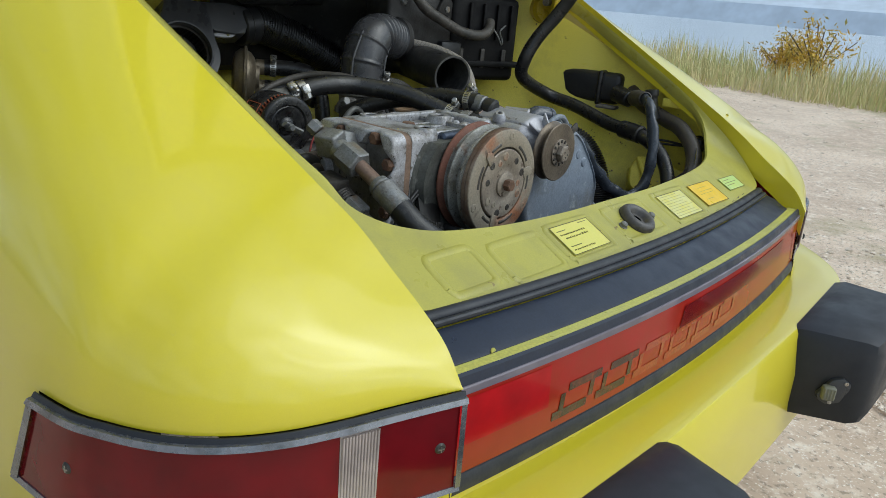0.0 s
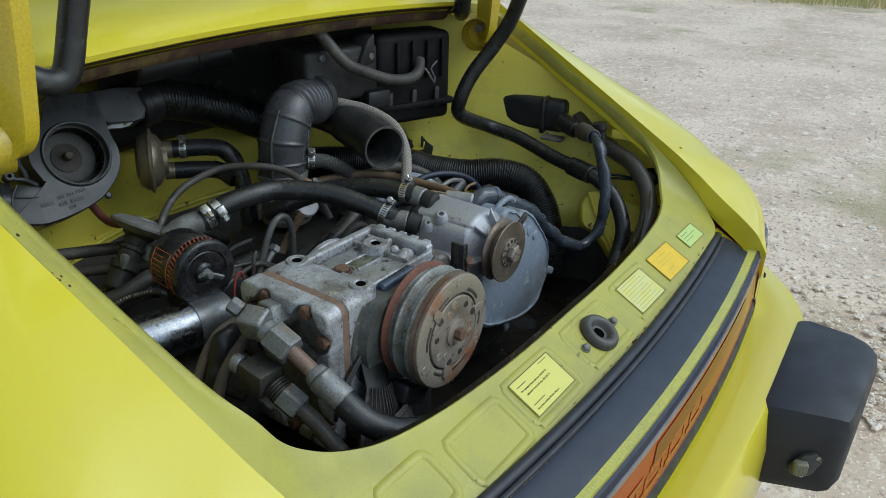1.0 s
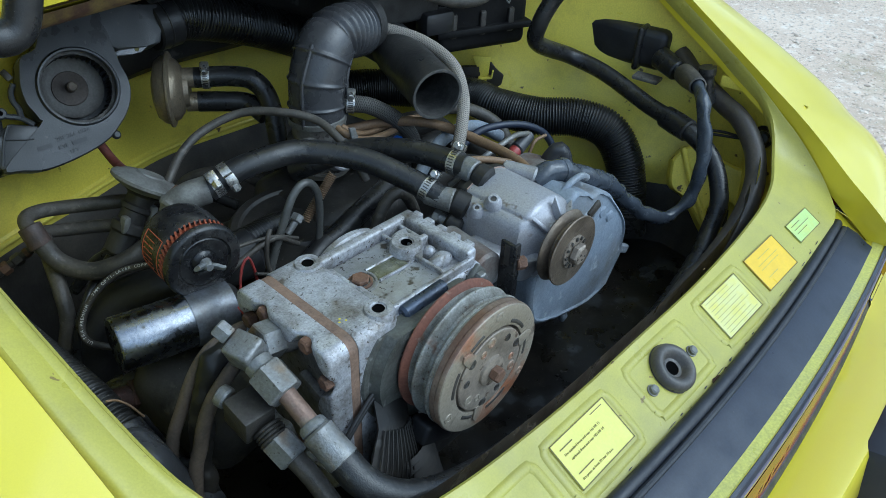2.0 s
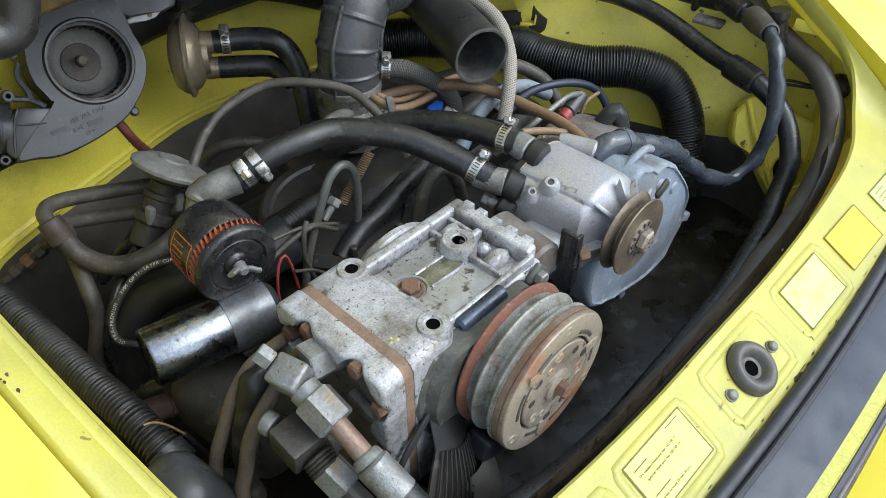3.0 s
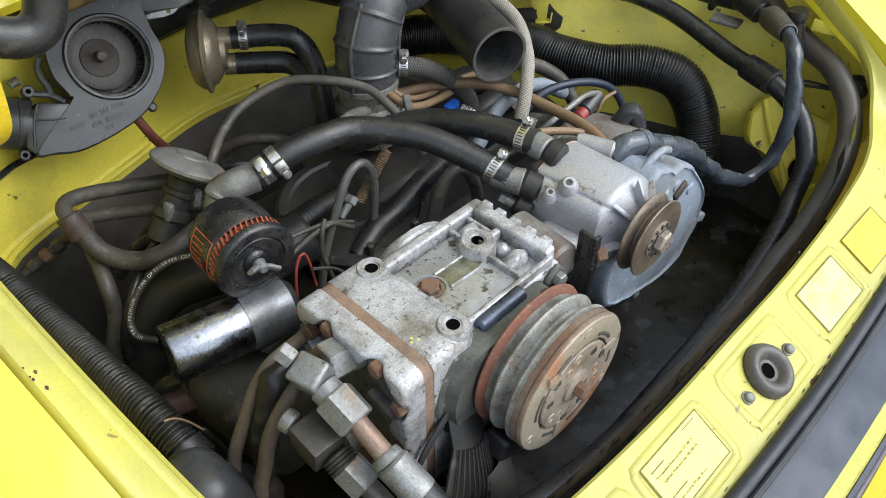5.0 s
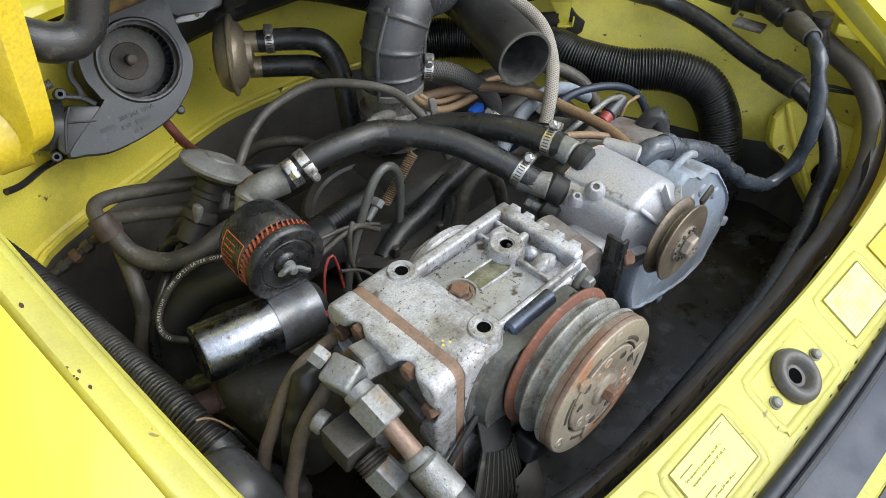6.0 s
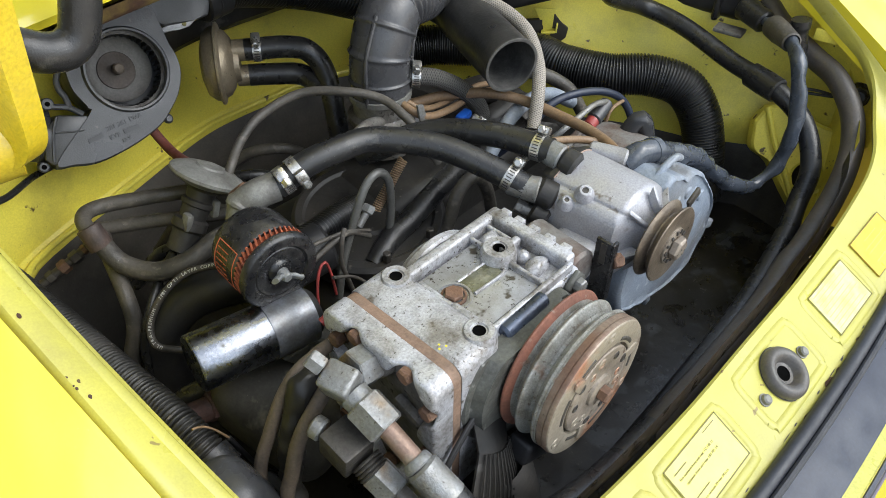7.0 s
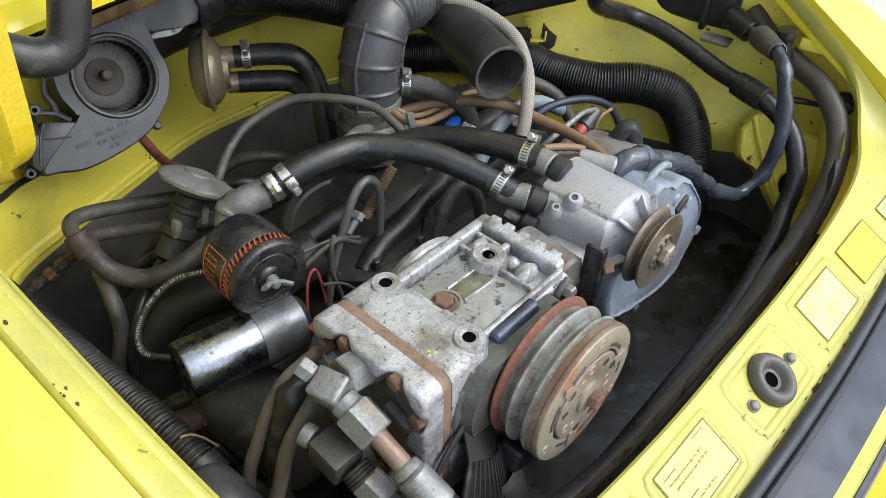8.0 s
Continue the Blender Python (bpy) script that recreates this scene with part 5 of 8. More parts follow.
def compressor():
    ob = thing("air_conditioning_compressor", "weathered cast aluminium two-cylinder compressor with belt clutch", "compressor", (-.22, .28, .58))
    cylinder_head(ob)
    b_ = bmesh.new()
    ringed(b_, [[(-.3275, y, z) for y, z, a_, c in rounded_loop(.2815, .7055, .0775, .1045, .016, .006)], [(-.3155, y, z) for y, z, a_, c in rounded_loop(.2815, .7055, .0775, .1045, .016, .006)]])
    part("gasket", b_, GASKET, ob, "brown head gasket")
    loop = rounded_loop(.2815, .7055, .0790, .1055, .016, .006)
    ins = lambda x, d: [(x, y + a_ * d, z + c * d) for y, z, a_, c in loop]
    b_ = bmesh.new()
    ringed(b_, [ins(-.3155, .001), ins(-.3135, 0), ins(-.268, 0), ins(-.263, .002), ins(-.261, .008)], (-.261, .2815, .7055))
    part("cylinder_flange", b_, ALU, ob, sharp=.9)
    b_ = bmesh.new()
    block(b_, (-.189, .2765, .692), (.150, .126, .206), .006, seg=3)
    part("crankcase", b_, ALU, ob)
    b_ = bmesh.new()
    block(b_, (-.2175, .2725, .7965), (.092, .094, .010), .0015)
    part("side_plate", b_, ALU_PLATE, ob, "oil-stained side plate")
    # raised walls round the plate and the two cast cells beyond it
    for c, sz, bv in (((-.190, .3305, .802), (.150, .0135, .022), .004), ((-.205, .3385, .788), (.115, .010, .030), .004), ((-.194, .2205, .798), (.140, .0060, .016), .002), ((-.1255, .2775, .803), (.0165, .114, .022), .004),
                      ((-.1715, .3060, .801), (.0050, .036, .014), .002), ((-.1715, .2500, .801), (.0050, .052, .014), .002), ((-.1500, .2850, .802), (.030, .0090, .016), .003), ((-.1430, .3060, .802), (.0050, .036, .012), .002),
                      ((-.2600, .2480, .803), (.0120, .044, .014), .005), ((-.2590, .2930, .801), (.0080, .050, .010), .003)):
        b_ = bmesh.new()
        block(b_, c, sz, bv, seg=3)
        part("cast_wall", b_, ALU, ob)
    for y in (.2355, .2575, .2790, .3000, .3200):
        b_ = bmesh.new()
        block(b_, (-.1155, y, .806), (.0090, .0125, .015), .0015)
        part("cast_tooth", b_, ALU, ob)
    for x, y, r, top in ((-.274, .335, .0160, .8135), (-.270, .2235, .0165, .8135), (-.1685, .2855, .0185, .8150)):
        b_ = bmesh.new()
        lathe(b_, (x, y, .784), (0, 0, 1), [(r + .004, 0), (r + .001, top - .788), (r - .0015, top - .784), (.0092, top - .784), (.0080, top - .7856), (.0068, top - .7855), (.0064, top - .7858)], 28)
        boss = part("threaded_boss", b_, ALU, ob)
        b_ = bmesh.new()
        # shallow thread, coloured black for the shade of a deep hole
        deep = -.0165 if top > .814 else -.0007
        lathe(b_, (x, y, top - .0016), (0, 0, 1), [(.0068, .0004), (.0058, .0), (.0062, deep * .3), (.0057, deep * .6), (.0060, deep * .8), (.0054, deep), (.0, deep)], 20)
        part("thread", b_, BORE, boss)
    for x, y, sx, sy in ((-.154, .310, .016, .0095), (-.151, .2465, .017, .0105), (-.1505, .2655, .008, .008)):
        b_ = bmesh.new()
        bmesh.ops.create_uvsphere(b_, u_segments=18, v_segments=12, radius=1)
        for v_ in b_.verts:
            v_.co *= 1 + .14 * noise.noise(v_.co * 1.7 + Vector((x * 90, y * 90, 0)))
        bmesh.ops.scale(b_, vec=(sx, sy, .010), verts=b_.verts)
        bmesh.ops.translate(b_, vec=(x, y, .799), verts=b_.verts)
        part("cast_knob", b_, ALU, ob)
    b_ = bmesh.new()
    lathe(b_, (-.2465, .2785, .8010), (0, 0, 1), [(.0200, 0), (.0195, .0022), (.0168, .0024), (.0160, .0006), (.0, .0004)], 30)
    part("plug_pocket", b_, ALU_PLATE, ob)
    b_ = bmesh.new()
    lathe(b_, (-.2465, .2785, .8014), (0, 0, 1), [(.0140, 0), (.0140, .0022), (.0112, .0026)], 24)
    nut(b_, (-.2465, .2785, .8030), (-.2465, .2785, .8092), .0108)
    lathe(b_, (-.2465, .2785, .8092), (0, 0, 1), [(.0085, 0), (.0075, -.0008), (.003, -.0006), (0, .0004)], 16)
    part("filler_plug", b_, RUST, ob, "rusty hexagon filler plug")
    b_ = bmesh.new()
    prism(b_, [(-.231, .2885, .8016), (-.186, .2870, .8016), (-.182, .2760, .8016), (-.186, .2650, .8016), (-.230, .2665, .8016)], (0, 0, .0008), .0003)
    part("oil_stain_groove", b_, material("greenish_oil_film", (0.12, 0.12, 0.075), 0.3, metal=0.3, dark=(0.20, 0.20, 0.16), mix_scale=40.0, bump=0.2), ob)
    b_ = bmesh.new()
    sweep(b_, [(-.229, .2655, .8022), (-.187, .2640, .8022), (-.181, .2700, .8022), (-.1805, .2820, .8022), (-.186, .2882, .8022), (-.229, .2898, .8022)], .0019, 8, .004)
    part("groove_lip", b_, ALU, ob)
    b_ = bmesh.new()
    rod(b_, (-.247, .2125, .7965), (-.181, .2125, .7990), .0090, seg=24, bevel=.003)
    part("side_tube", b_, BLUED, ob, "blue-black steel side tube")
    for x, y in ((-.312, .236), (-.3085, .240), (-.305, .234)):
        b_ = bmesh.new()
        lathe(b_, (x, y, .8108), (0, 0, 1), [(.0015, 0), (.0012, .0003), (0, .0004)], 10)
        part("paint_dab", b_, PAINT, ob, "yellow paint dab")
    b_ = bmesh.new()
    lathe(b_, (-.205, .340, .742), (0, 1, 0), [(0, 0), (.066, 0), (.069, .003), (.069, .010), (.066, .013), (.056, .014), (.053, .022), (.050, .026), (.030, .030), (0, .030)], 48)
    part("bearing_cap", b_, ALU, ob)
    # clutch coil plate, pulley and clutch
    cx, cz = -.198, .742
    b_ = bmesh.new()
    lathe(b_, (cx, .2135, cz), (0, -1, 0), [(.030, 0), (.0890, .0), (.0915, .002), (.0915, .010), (.0890, .013), (.0830, .0135), (.0790, .0215), (.0780, .0255), (.050, .0255)], 60)
    for v_ in b_.verts:
        v_.co.x -= .026
        v_.co.z = min(v_.co.z - .006, .7965)
    part("coil_plate", b_, COIL_PLATE, ob, "greenish grey clutch coil plate")
    for x, z, a_ in ((-.272, .782, .7), (-.130, .786, -.7), (-.270, .690, -.6), (-.126, .690, .6)):
        b_ = bmesh.new()
        block(b_, (x, .2095, z), (.026, .007, .024), .005, Matrix.Rotation(a_, 3, "Y"), seg=3)
        ear = part("flange_ear", b_, COIL_PLATE, ob)
        b_ = bmesh.new()
        nut(b_, (x, .207, z), (x, .1975, z), .0088)
        part("ear_bolt", b_, ZINC, ear)
    b_ = bmesh.new()
    lathe(b_, (cx, .1985, cz), (0, -1, 0), [(.050, 0), (.0795, 0), (.0812, .0012), (.0818, .003), (.0812, .005), (.0735, .0098)], 72)
    for v_ in b_.verts:
        v_.co.y = .128 + (v_.co.y - .128) * .82
    part("pulley_back_rim", b_, RUST_RING, ob, "rust-red pulley rim")
    prof = [(.0735, -.0027), (.0695, 0), (.0684, .001), (.0692, .002), (.0684, .003), (.0745, .0075), (.0790, .0105), (.0803, .0115), (.0808, .0130), (.0803, .0145), (.0785, .0155)]
    r_, h_ = .0785, .0155
    for i in range(6):
        prof += [(r_ - .0004, h_ + .0002), (r_ - .0012, h_ + .0011), (r_ - .0006, h_ + .0013)]
        r_, h_ = r_ - .0013, h_ + .0014
    prof += [(.0700, .0260), (.0692, .0270), (.0730, .0300), (.0790, .0345), (.0802, .0355)]
    b_ = bmesh.new()
    lathe(b_, (cx, .1860, cz), (0, -1, 0), prof, 72)
    for v_ in b_.verts:
        v_.co.y = .128 + (v_.co.y - .128) * .82
    part("pulley_groove", b_, GROOVE, ob, "twin-grooved bare steel pulley", sharp=.9)
    b_ = bmesh.new()
    lathe(b_, (cx, .1505, cz), (0, -1, 0), [(.0802, 0), (.0808, .0012), (.0806, .0040), (.0797, .0046), (.0797, .0052), (.0803, .0056), (.0804, .0075)], 72)
    for v_ in b_.verts:
        v_.co.y = .128 + (v_.co.y - .128) * .82
    part("pulley_front_rim", b_, GROOVE, ob)
    b_ = bmesh.new()
    lathe(b_, (cx, .1430, cz), (0, -1, 0), [(.0800, 0), (.0802, .0080), (.0795, .0084), (.0795, .0092), (.0806, .0096), (.0806, .0125), (.0796, .0150)], 72)
    for v_ in b_.verts:
        v_.co.y = .128 + (v_.co.y - .128) * .82
    part("rust_band", b_, RUST_BAND, ob, "rust-brown clutch rim")
    b_ = bmesh.new()
    lathe(b_, (cx, .128, cz), (0, -1, 0), [(.0796, 0), (.0788, .0012), (.0775, .0016), (.0555, .0022), (.0545, .0016), (.0540, -.006)], 72)
    part("clutch_face", b_, CLUTCH, ob)
    b_ = bmesh.new()
    lathe(b_, (cx, .1325, cz), (0, -1, 0), [(.0542, 0), (.040, .0005)], 40)
    part("clutch_gap", b_, DARK_STEEL, ob)
    b_ = bmesh.new()
    lathe(b_, (cx, .128, cz), (0, -1, 0), [(.0512, -.004), (.0512, .0020), (.0500, .0030), (.0280, .0034), (.0270, .0028), (.0190, .0032), (.0185, .0060), (.0150, .0072), (.0, .0074)], 56)
    hub = part("clutch_hub", b_, PLATE, ob)
    b_ = bmesh.new()
    nut(b_, (cx, .1215, cz), (cx, .1100, cz), .0090)
    part("hub_bolt", b_, RUST, hub, "rusty hexagon hub bolt")
    for i in range(3):
        k0 = radians(75 + 120 * i)
        at_ = lambda r, kk, y: Vector((cx + r * math.cos(kk), y, cz + r * math.sin(kk)))
        # dark beads either side of each bridge paint the shade of crescent openings
        for lo, hi, r in ((-46, -14, .0595), (30, 50, .0605)):
            b_ = bmesh.new()
            sweep(b_, [at_(r, k0 + radians(j), .1283) for j in range(lo, hi + 1, 4)], lambda q: .0034, 12, .01)
            part("clutch_slot", b_, DARK_STEEL, hub)
        for off, r, rr, mt in ((8, .0700, .0062, CLUTCH), (62, .0440, .0060, DARK_STEEL), (18, .0410, .0068, CLUTCH), (-24, .0400, .0050, DARK_STEEL), (40, .0350, .0052, CLUTCH)):
            b_ = bmesh.new()
            lathe(b_, at_(r, k0 + radians(off), .1262 if r > .05 else .1250), (0, -1, 0), [(rr, 0), (rr * .9, .0008), (rr * .55, .0011), (rr * .5, .0005), (0, .0005)], 16)
            part("rivet", b_, mt, hub)
        b_ = bmesh.new()
        kk = k0 + radians(58)
        prism(b_, [at_(.0480, kk - .17, .1262), at_(.0640, kk - .10, .1262), at_(.0690, kk, .1262), at_(.0640, kk + .10, .1262), at_(.0480, kk + .17, .1262)], (0, -.0024, 0), .0008)
        part("drive_tab", b_, CLUTCH, hub)
    b_ = bmesh.new()
    block(b_, (-.215, .285, .55), (.20, .14, .12), .012)
    part("mounting_bracket", b_, BLACK_TIN, ob)
    return ob


compressor()
for i, d in enumerate((0, .0065)):
    hose("clutch_wire", [(-.205, .206, .700 - d), (-.245, .200, .728 - d), (-.275, .1975, .744 - d), (-.300, .1975, .732 - d), (-.326, .196, .712 - d), (-.347, .194, .692 - d), (-.350, .200, .655)], .0027, PLASTIC_DARK, "thin black twin wire along the compressor flange", "wire", 8, group="clutch wires")


def ribbed_flap():
    """Fan-shaped rubber flap with raised ribs, hanging below the compressor."""
    ob = thing("rubber_flap", "black fan-shaped ribbed rubber flap below the compressor", "rubber flap", (-.31, .17, .70))
    top, rows_ = Vector((-.285, .196, .722)), []
    lo, hi = Vector((-.362, .150, .640)), Vector((-.262, .158, .600))
    for i in range(13):
        f = i / 12
        q = lo + (hi - lo) * f
        rows_.append([top + (lo - top) * .02 + Vector((.05 * (f - .4), 0, .0)) * .9, top + (q - top) * .35 + Vector((.012 * f, -.010 * math.sin(3.14 * f), 0)), top + (q - top) * .7 + Vector((.006 * f, -.014 * math.sin(3.14 * f), 0)), q + Vector((0, -.010 * math.sin(3.14 * f), 0))])
    part("sheet", thicken(grid_skin(bmesh.new(), rows_), .004), PAD, ob)
    for i in range(1, 12):
        p, q = rows_[i][1], rows_[i][3]
        b_ = bmesh.new()
        sweep(b_, [p + Vector((0, -.003, .001)), rows_[i][2] + Vector((0, -.0045, .001)), q + Vector((0, -.0035, .001))], .0013, 6, .01)
        part("rib", b_, PAD, ob)


ribbed_flap()
b_ = bmesh.new()
block(b_, (-.245, .165, .655), (.055, .030, .028), .006, Matrix.Rotation(.5, 3, "Y"), seg=3)
alone("wiring_connector", b_, PLASTIC_DARK, "black rectangular wiring connector under the pulley", "connector")


def fitting():
    """Upper refrigerant union: block elbow, nuts, reddish tube and crimped ferrule."""
    ob = thing("refrigerant_union", "dull zinc hexagon refrigerant union screwed to the compressor head", "pipe fitting", (-.39, .27, .78))
    b_ = bmesh.new()
    nut(b_, (-.352, .290, .782), (-.376, .291, .786), .0215)
    part("base_nut", b_, ZINC, ob)
    b_ = bmesh.new()
    t = Matrix.Rotation(.25, 3, "Z") @ Matrix.Rotation(-.35, 3, "Y")
    block(b_, (-.391, .287, .788), (.030, .034, .034), .004, t, seg=3)
    part("elbow_block", b_, ZINC, ob)
    b_ = bmesh.new()
    nut(b_, (-.398, .304, .802), (-.403, .317, .811), .0105)
    part("cap_nut", b_, ZINC, ob)
    b_ = bmesh.new()
    rod(b_, (-.390, .272, .783), (-.389, .258, .778), .0150, seg=24)
    nut(b_, (-.389, .262, .780), (-.387, .230, .767), .0205, .002)
    part("union_nut", b_, ZINC, ob)
    b_ = bmesh.new()
    rod(b_, (-.387, .232, .768), (-.385, .192, .748), .0098, .0098, seg=20)
    part("tube", b_, material("reddish_steel_tube", (0.22, 0.15, 0.115), 0.5, metal=0.4, dark=(0.30, 0.26, 0.20), mix_scale=35.0, bump=0.2), ob, "reddish stained tube")
    b_ = bmesh.new()
    rod(b_, (-.3852, .198, .751), (-.385, .189, .7465), .0140, .0152, seg=24, bevel=.002)
    part("collar", b_, ZINC, ob)
    b_ = bmesh.new()
    rod(b_, (-.385, .190, .747), (-.3795, .154, .7245), .0170, .0172, seg=28, bevel=.003)
    part("ferrule", b_, ZINC, ob)
    return ob


fitting()
hose("refrigerant_hose", [(-.3805, .160, .728), (-.374, .135, .708), (-.352, .112, .686), (-.315, .098, .668), (-.265, .090, .652), (-.20, .086, .638), (-.12, .084, .630)], .0170, RUBBER, "thick black refrigerant hose curving under the slam panel")


def fitting_low():
    ob = thing("refrigerant_union", "oily dark lower refrigerant union beside the compressor", "pipe fitting", (-.41, .25, .72))
    b_ = bmesh.new()
    rod(b_, (-.424, .296, .746), (-.421, .284, .744), .012, seg=20, bevel=.002)
    part("cap_nut", b_, ZINC, ob)
    b_ = bmesh.new()
    block(b_, (-.413, .262, .734), (.036, .040, .034), .003, Matrix.Rotation(.15, 3, "X"), seg=2)
    part("elbow_block", b_, DARK_STEEL, ob, "black stamped elbow block")
    b_ = bmesh.new()
    for i in range(4):
        lathe(b_, Vector((-.408, .242 - i * .0035, .7255 - i * .0018)), (0.03, -1, -.5), [(.0150, 0), (.0165, .0016), (.0150, .0034)], 20)
    part("thread", b_, DARK_STEEL, ob)
    b_ = bmesh.new()
    nut(b_, (-.406, .232, .717), (-.402, .206, .703), .0180, .002)
    part("union_nut", b_, ZINC, ob)
    b_ = bmesh.new()
    sweep(b_, [(-.402, .210, .705), (-.398, .185, .690), (-.390, .150, .655), (-.36, .12, .60), (-.30, .11, .54)], .0105, 14)
    part("tube", b_, DUSTY, ob)
    return ob


fitting_low()


# ---------------------------------------------------------------- air pump, shroud, bracket
STAINED = material("brown_stained_alloy", (0.205, 0.195, 0.185), 0.6, metal=0.3, dark=(0.115, 0.070, 0.052), mix_scale=13.0, mix_at=(0.44, 0.62), bump=0.4, bump_scale=150, specks=(0.08, 0.065, 0.05), speck_scale=120.0)


def air_pump():
    ob = thing("air_pump", "grey die-cast air pump with a bare belt pulley", "air pump", (.03, .27, .70))
    cx, cz = .029, .756
    sect = matched([(x, 0, z) for x, z in ((.062, .004), (.057, .024), (.042, .0420), (.020, .0535), (-.008, .0550), (-.028, .0505), (-.041, .0450), (-.0445, .0405), (-.0500, .0400), (-.060, .0310), (-.065, .010), (-.063, -.030), (-.045, -.060), (0, -.066), (.045, -.045), (.060, -.012), (.062, .004))], 4)[:-1]

    def at(y, f, dx=0.0, dz=0.0):
        taper = min(1.0, max(0.0, (.328 - y) / .096))
        return [(cx + p.x * f * (1 - (.12 if p.x < -.045 else .12 * max(0.0, -p.x / .045)) * taper) + dx, y, cz + p.z * f + dz) for p in sect]
    b_ = bmesh.new()
    ringed(b_, [at(.328, .995), at(.326, 1.0), at(.300, 1.0), at(.270, .998), at(.236, .985), at(.230, .962), at(.227, .90, .002), at(.216, .62, .004), at(.206, .46, .002)], (cx, .2055, cz))
    body_ = part("housing", b_, ALU_SMOOTH, ob, sharp=.8)
    for k in (36, 82, 128, 196, 250, 310):
        a_ = radians(k)
        d = Vector((math.cos(a_), 0, math.sin(a_)))
        b_ = bmesh.new()
        o = Vector((cx, 0, cz))
        prism(b_, [o + d * .030 + Vector((0, .199, 0)) - d.cross(Vector((0, 1, 0))) * .0025, o + d * .062 + Vector((0, .222, 0)) - d.cross(Vector((0, 1, 0))) * .0025, o + d * .030 + Vector((0, .226, 0)) - d.cross(Vector((0, 1, 0))) * .0025], d.cross(Vector((0, 1, 0))) * .005, .001)
        part("cooling_rib", b_, ALU_SMOOTH, body_)
    for c, r in (((-.017, .280, .8085), .0078), ((-.0315, .2945, .7945), .0058)):
        c = Vector(c)
        ax = Vector((-.35, -.25, .9)).normalized()
        b_ = bmesh.new()
        lathe(b_, c, ax, [(r + .005, -.010), (r + .001, .001), (r - .001, .0026), (r * .55, .0026), (r * .50, .0006), (0, .0004)], 18)
        boss = part("drilled_boss", b_, ALU_SMOOTH, body_)
        # dark disc paints the shade of a drilled hole
        b_ = bmesh.new()
        lathe(b_, c, ax, [(r * .54, .0010), (0, .0009)], 12)
        part("bore", b_, DARK_STEEL, boss)
    b_ = bmesh.new()
    rod(b_, (.072, .335, .797), (.086, .285, .798), .0120, .0130, seg=20, bevel=.003)
    ear = part("mounting_ear", b_, ALU_SMOOTH, ob)
    # the ear is solid: a dark disc paints its hole's shade
    b_ = bmesh.new()
    lathe(b_, (.0861, .2848, .798), (.17, -1, .03), [(.0062, .0004), (.0054, .0007), (0, .0006)], 14)
    part("bore", b_, DARK_STEEL, ear)
    b_ = bmesh.new()
    sweep(b_, [(cx + .042, .3275, cz + .0425), (cx + .020, .3280, cz + .0540), (cx - .008, .3280, cz + .0555), (cx - .028, .3280, cz + .0510), (cx - .043, .3280, cz + .0450)], .0012, 8, .005)
    part("rust_edge", b_, ORANGE_RUST, ob, "orange rust along the rear seam")
    # black rear cover with two spigots
    b_ = bmesh.new()
    ringed(b_, [at(.329, .90), at(.330, .985), at(.340, .985), at(.348, .93), at(.352, .80)], (cx, .353, cz))
    part("rear_cover", b_, BLACK_TIN, ob, "grimy black rear cover")
    for p, q, r in (((-.030, .336, .786), (-.048, .372, .789), .0150), ((.012, .336, .812), (.007, .378, .818), .0155)):
        b_ = bmesh.new()
        rod(b_, p, q, r + .002, r - .001, seg=22, bevel=.002)
        part("spigot", b_, ZINC, ob)
    b_ = bmesh.new()
    ringed(b_, [at(.3275, 1.0), at(.3280, 1.045), at(.3350, 1.05), at(.3365, 1.0)], (cx, .337, cz))
    part("rear_flange", b_, BLACK_TIN, ob, "black rear flange")
    for p, q, r in (((-.030, .340, .787), (-.020, .318, .778), .0195), ((.013, .338, .812), (.016, .316, .806), .0190), ((-.040, .338, .760), (-.034, .316, .752), .017)):
        b_ = bmesh.new()
        rod(b_, p, q, r * .9, r, seg=24, bevel=.004)
        part("port_boss", b_, BLACK_TIN, ob)
    b_ = bmesh.new()
    rod(b_, (-.044, .352, .760), (-.036, .330, .752), .0075, .009, seg=14, bevel=.001)
    nut(b_, (-.046, .358, .762), (-.043, .349, .759), .009)
    part("sensor_plug", b_, ZINC, ob)
    # pulley
    b_ = bmesh.new()
    lathe(b_, (cx, .2005, cz), (0, -1, 0), [(.012, 0), (.046, .0005), (.0502, .0015), (.0512, .003), (.0502, .0045), (.0465, .0075), (.039, .0105), (.039, .0125), (.046, .0165), (.0495, .0195), (.0502, .0210), (.0490, .0222), (.024, .0216), (.0, .0216)], 60)
    wheel = part("belt_pulley", b_, material("dark_bronze_steel_pulley", (0.19, 0.155, 0.115), 0.42, metal=0.55, dark=(0.10, 0.08, 0.062), mix_scale=16.0, mix_at=(0.44, 0.66), bump=0.25, bump_scale=300, specks=(0.30, 0.28, 0.25), speck_scale=200.0, speck_at=(0.70, 0.74)), ob, "bronze-brown steel pulley")
    b_ = bmesh.new()
    lathe(b_, (cx, .1795, cz), (0, -1, 0), [(.0235, 0), (.0235, .0030), (.0205, .0036), (.0, .0036)], 32)
    part("star_washer", b_, PLATE, wheel)
    for i in range(12):
        a_ = 6.2832 * i / 12
        b_ = bmesh.new()
        block(b_, (cx + .0200 * math.cos(a_), .1748, cz + .0200 * math.sin(a_)), (.0055, .0018, .0036), .0004, Matrix.Rotation(-a_, 3, "Y"))
        part("washer_tooth", b_, DARK_STEEL, wheel)
    b_ = bmesh.new()
    nut(b_, (cx, .1755, cz), (cx, .1650, cz), .0150, .002)
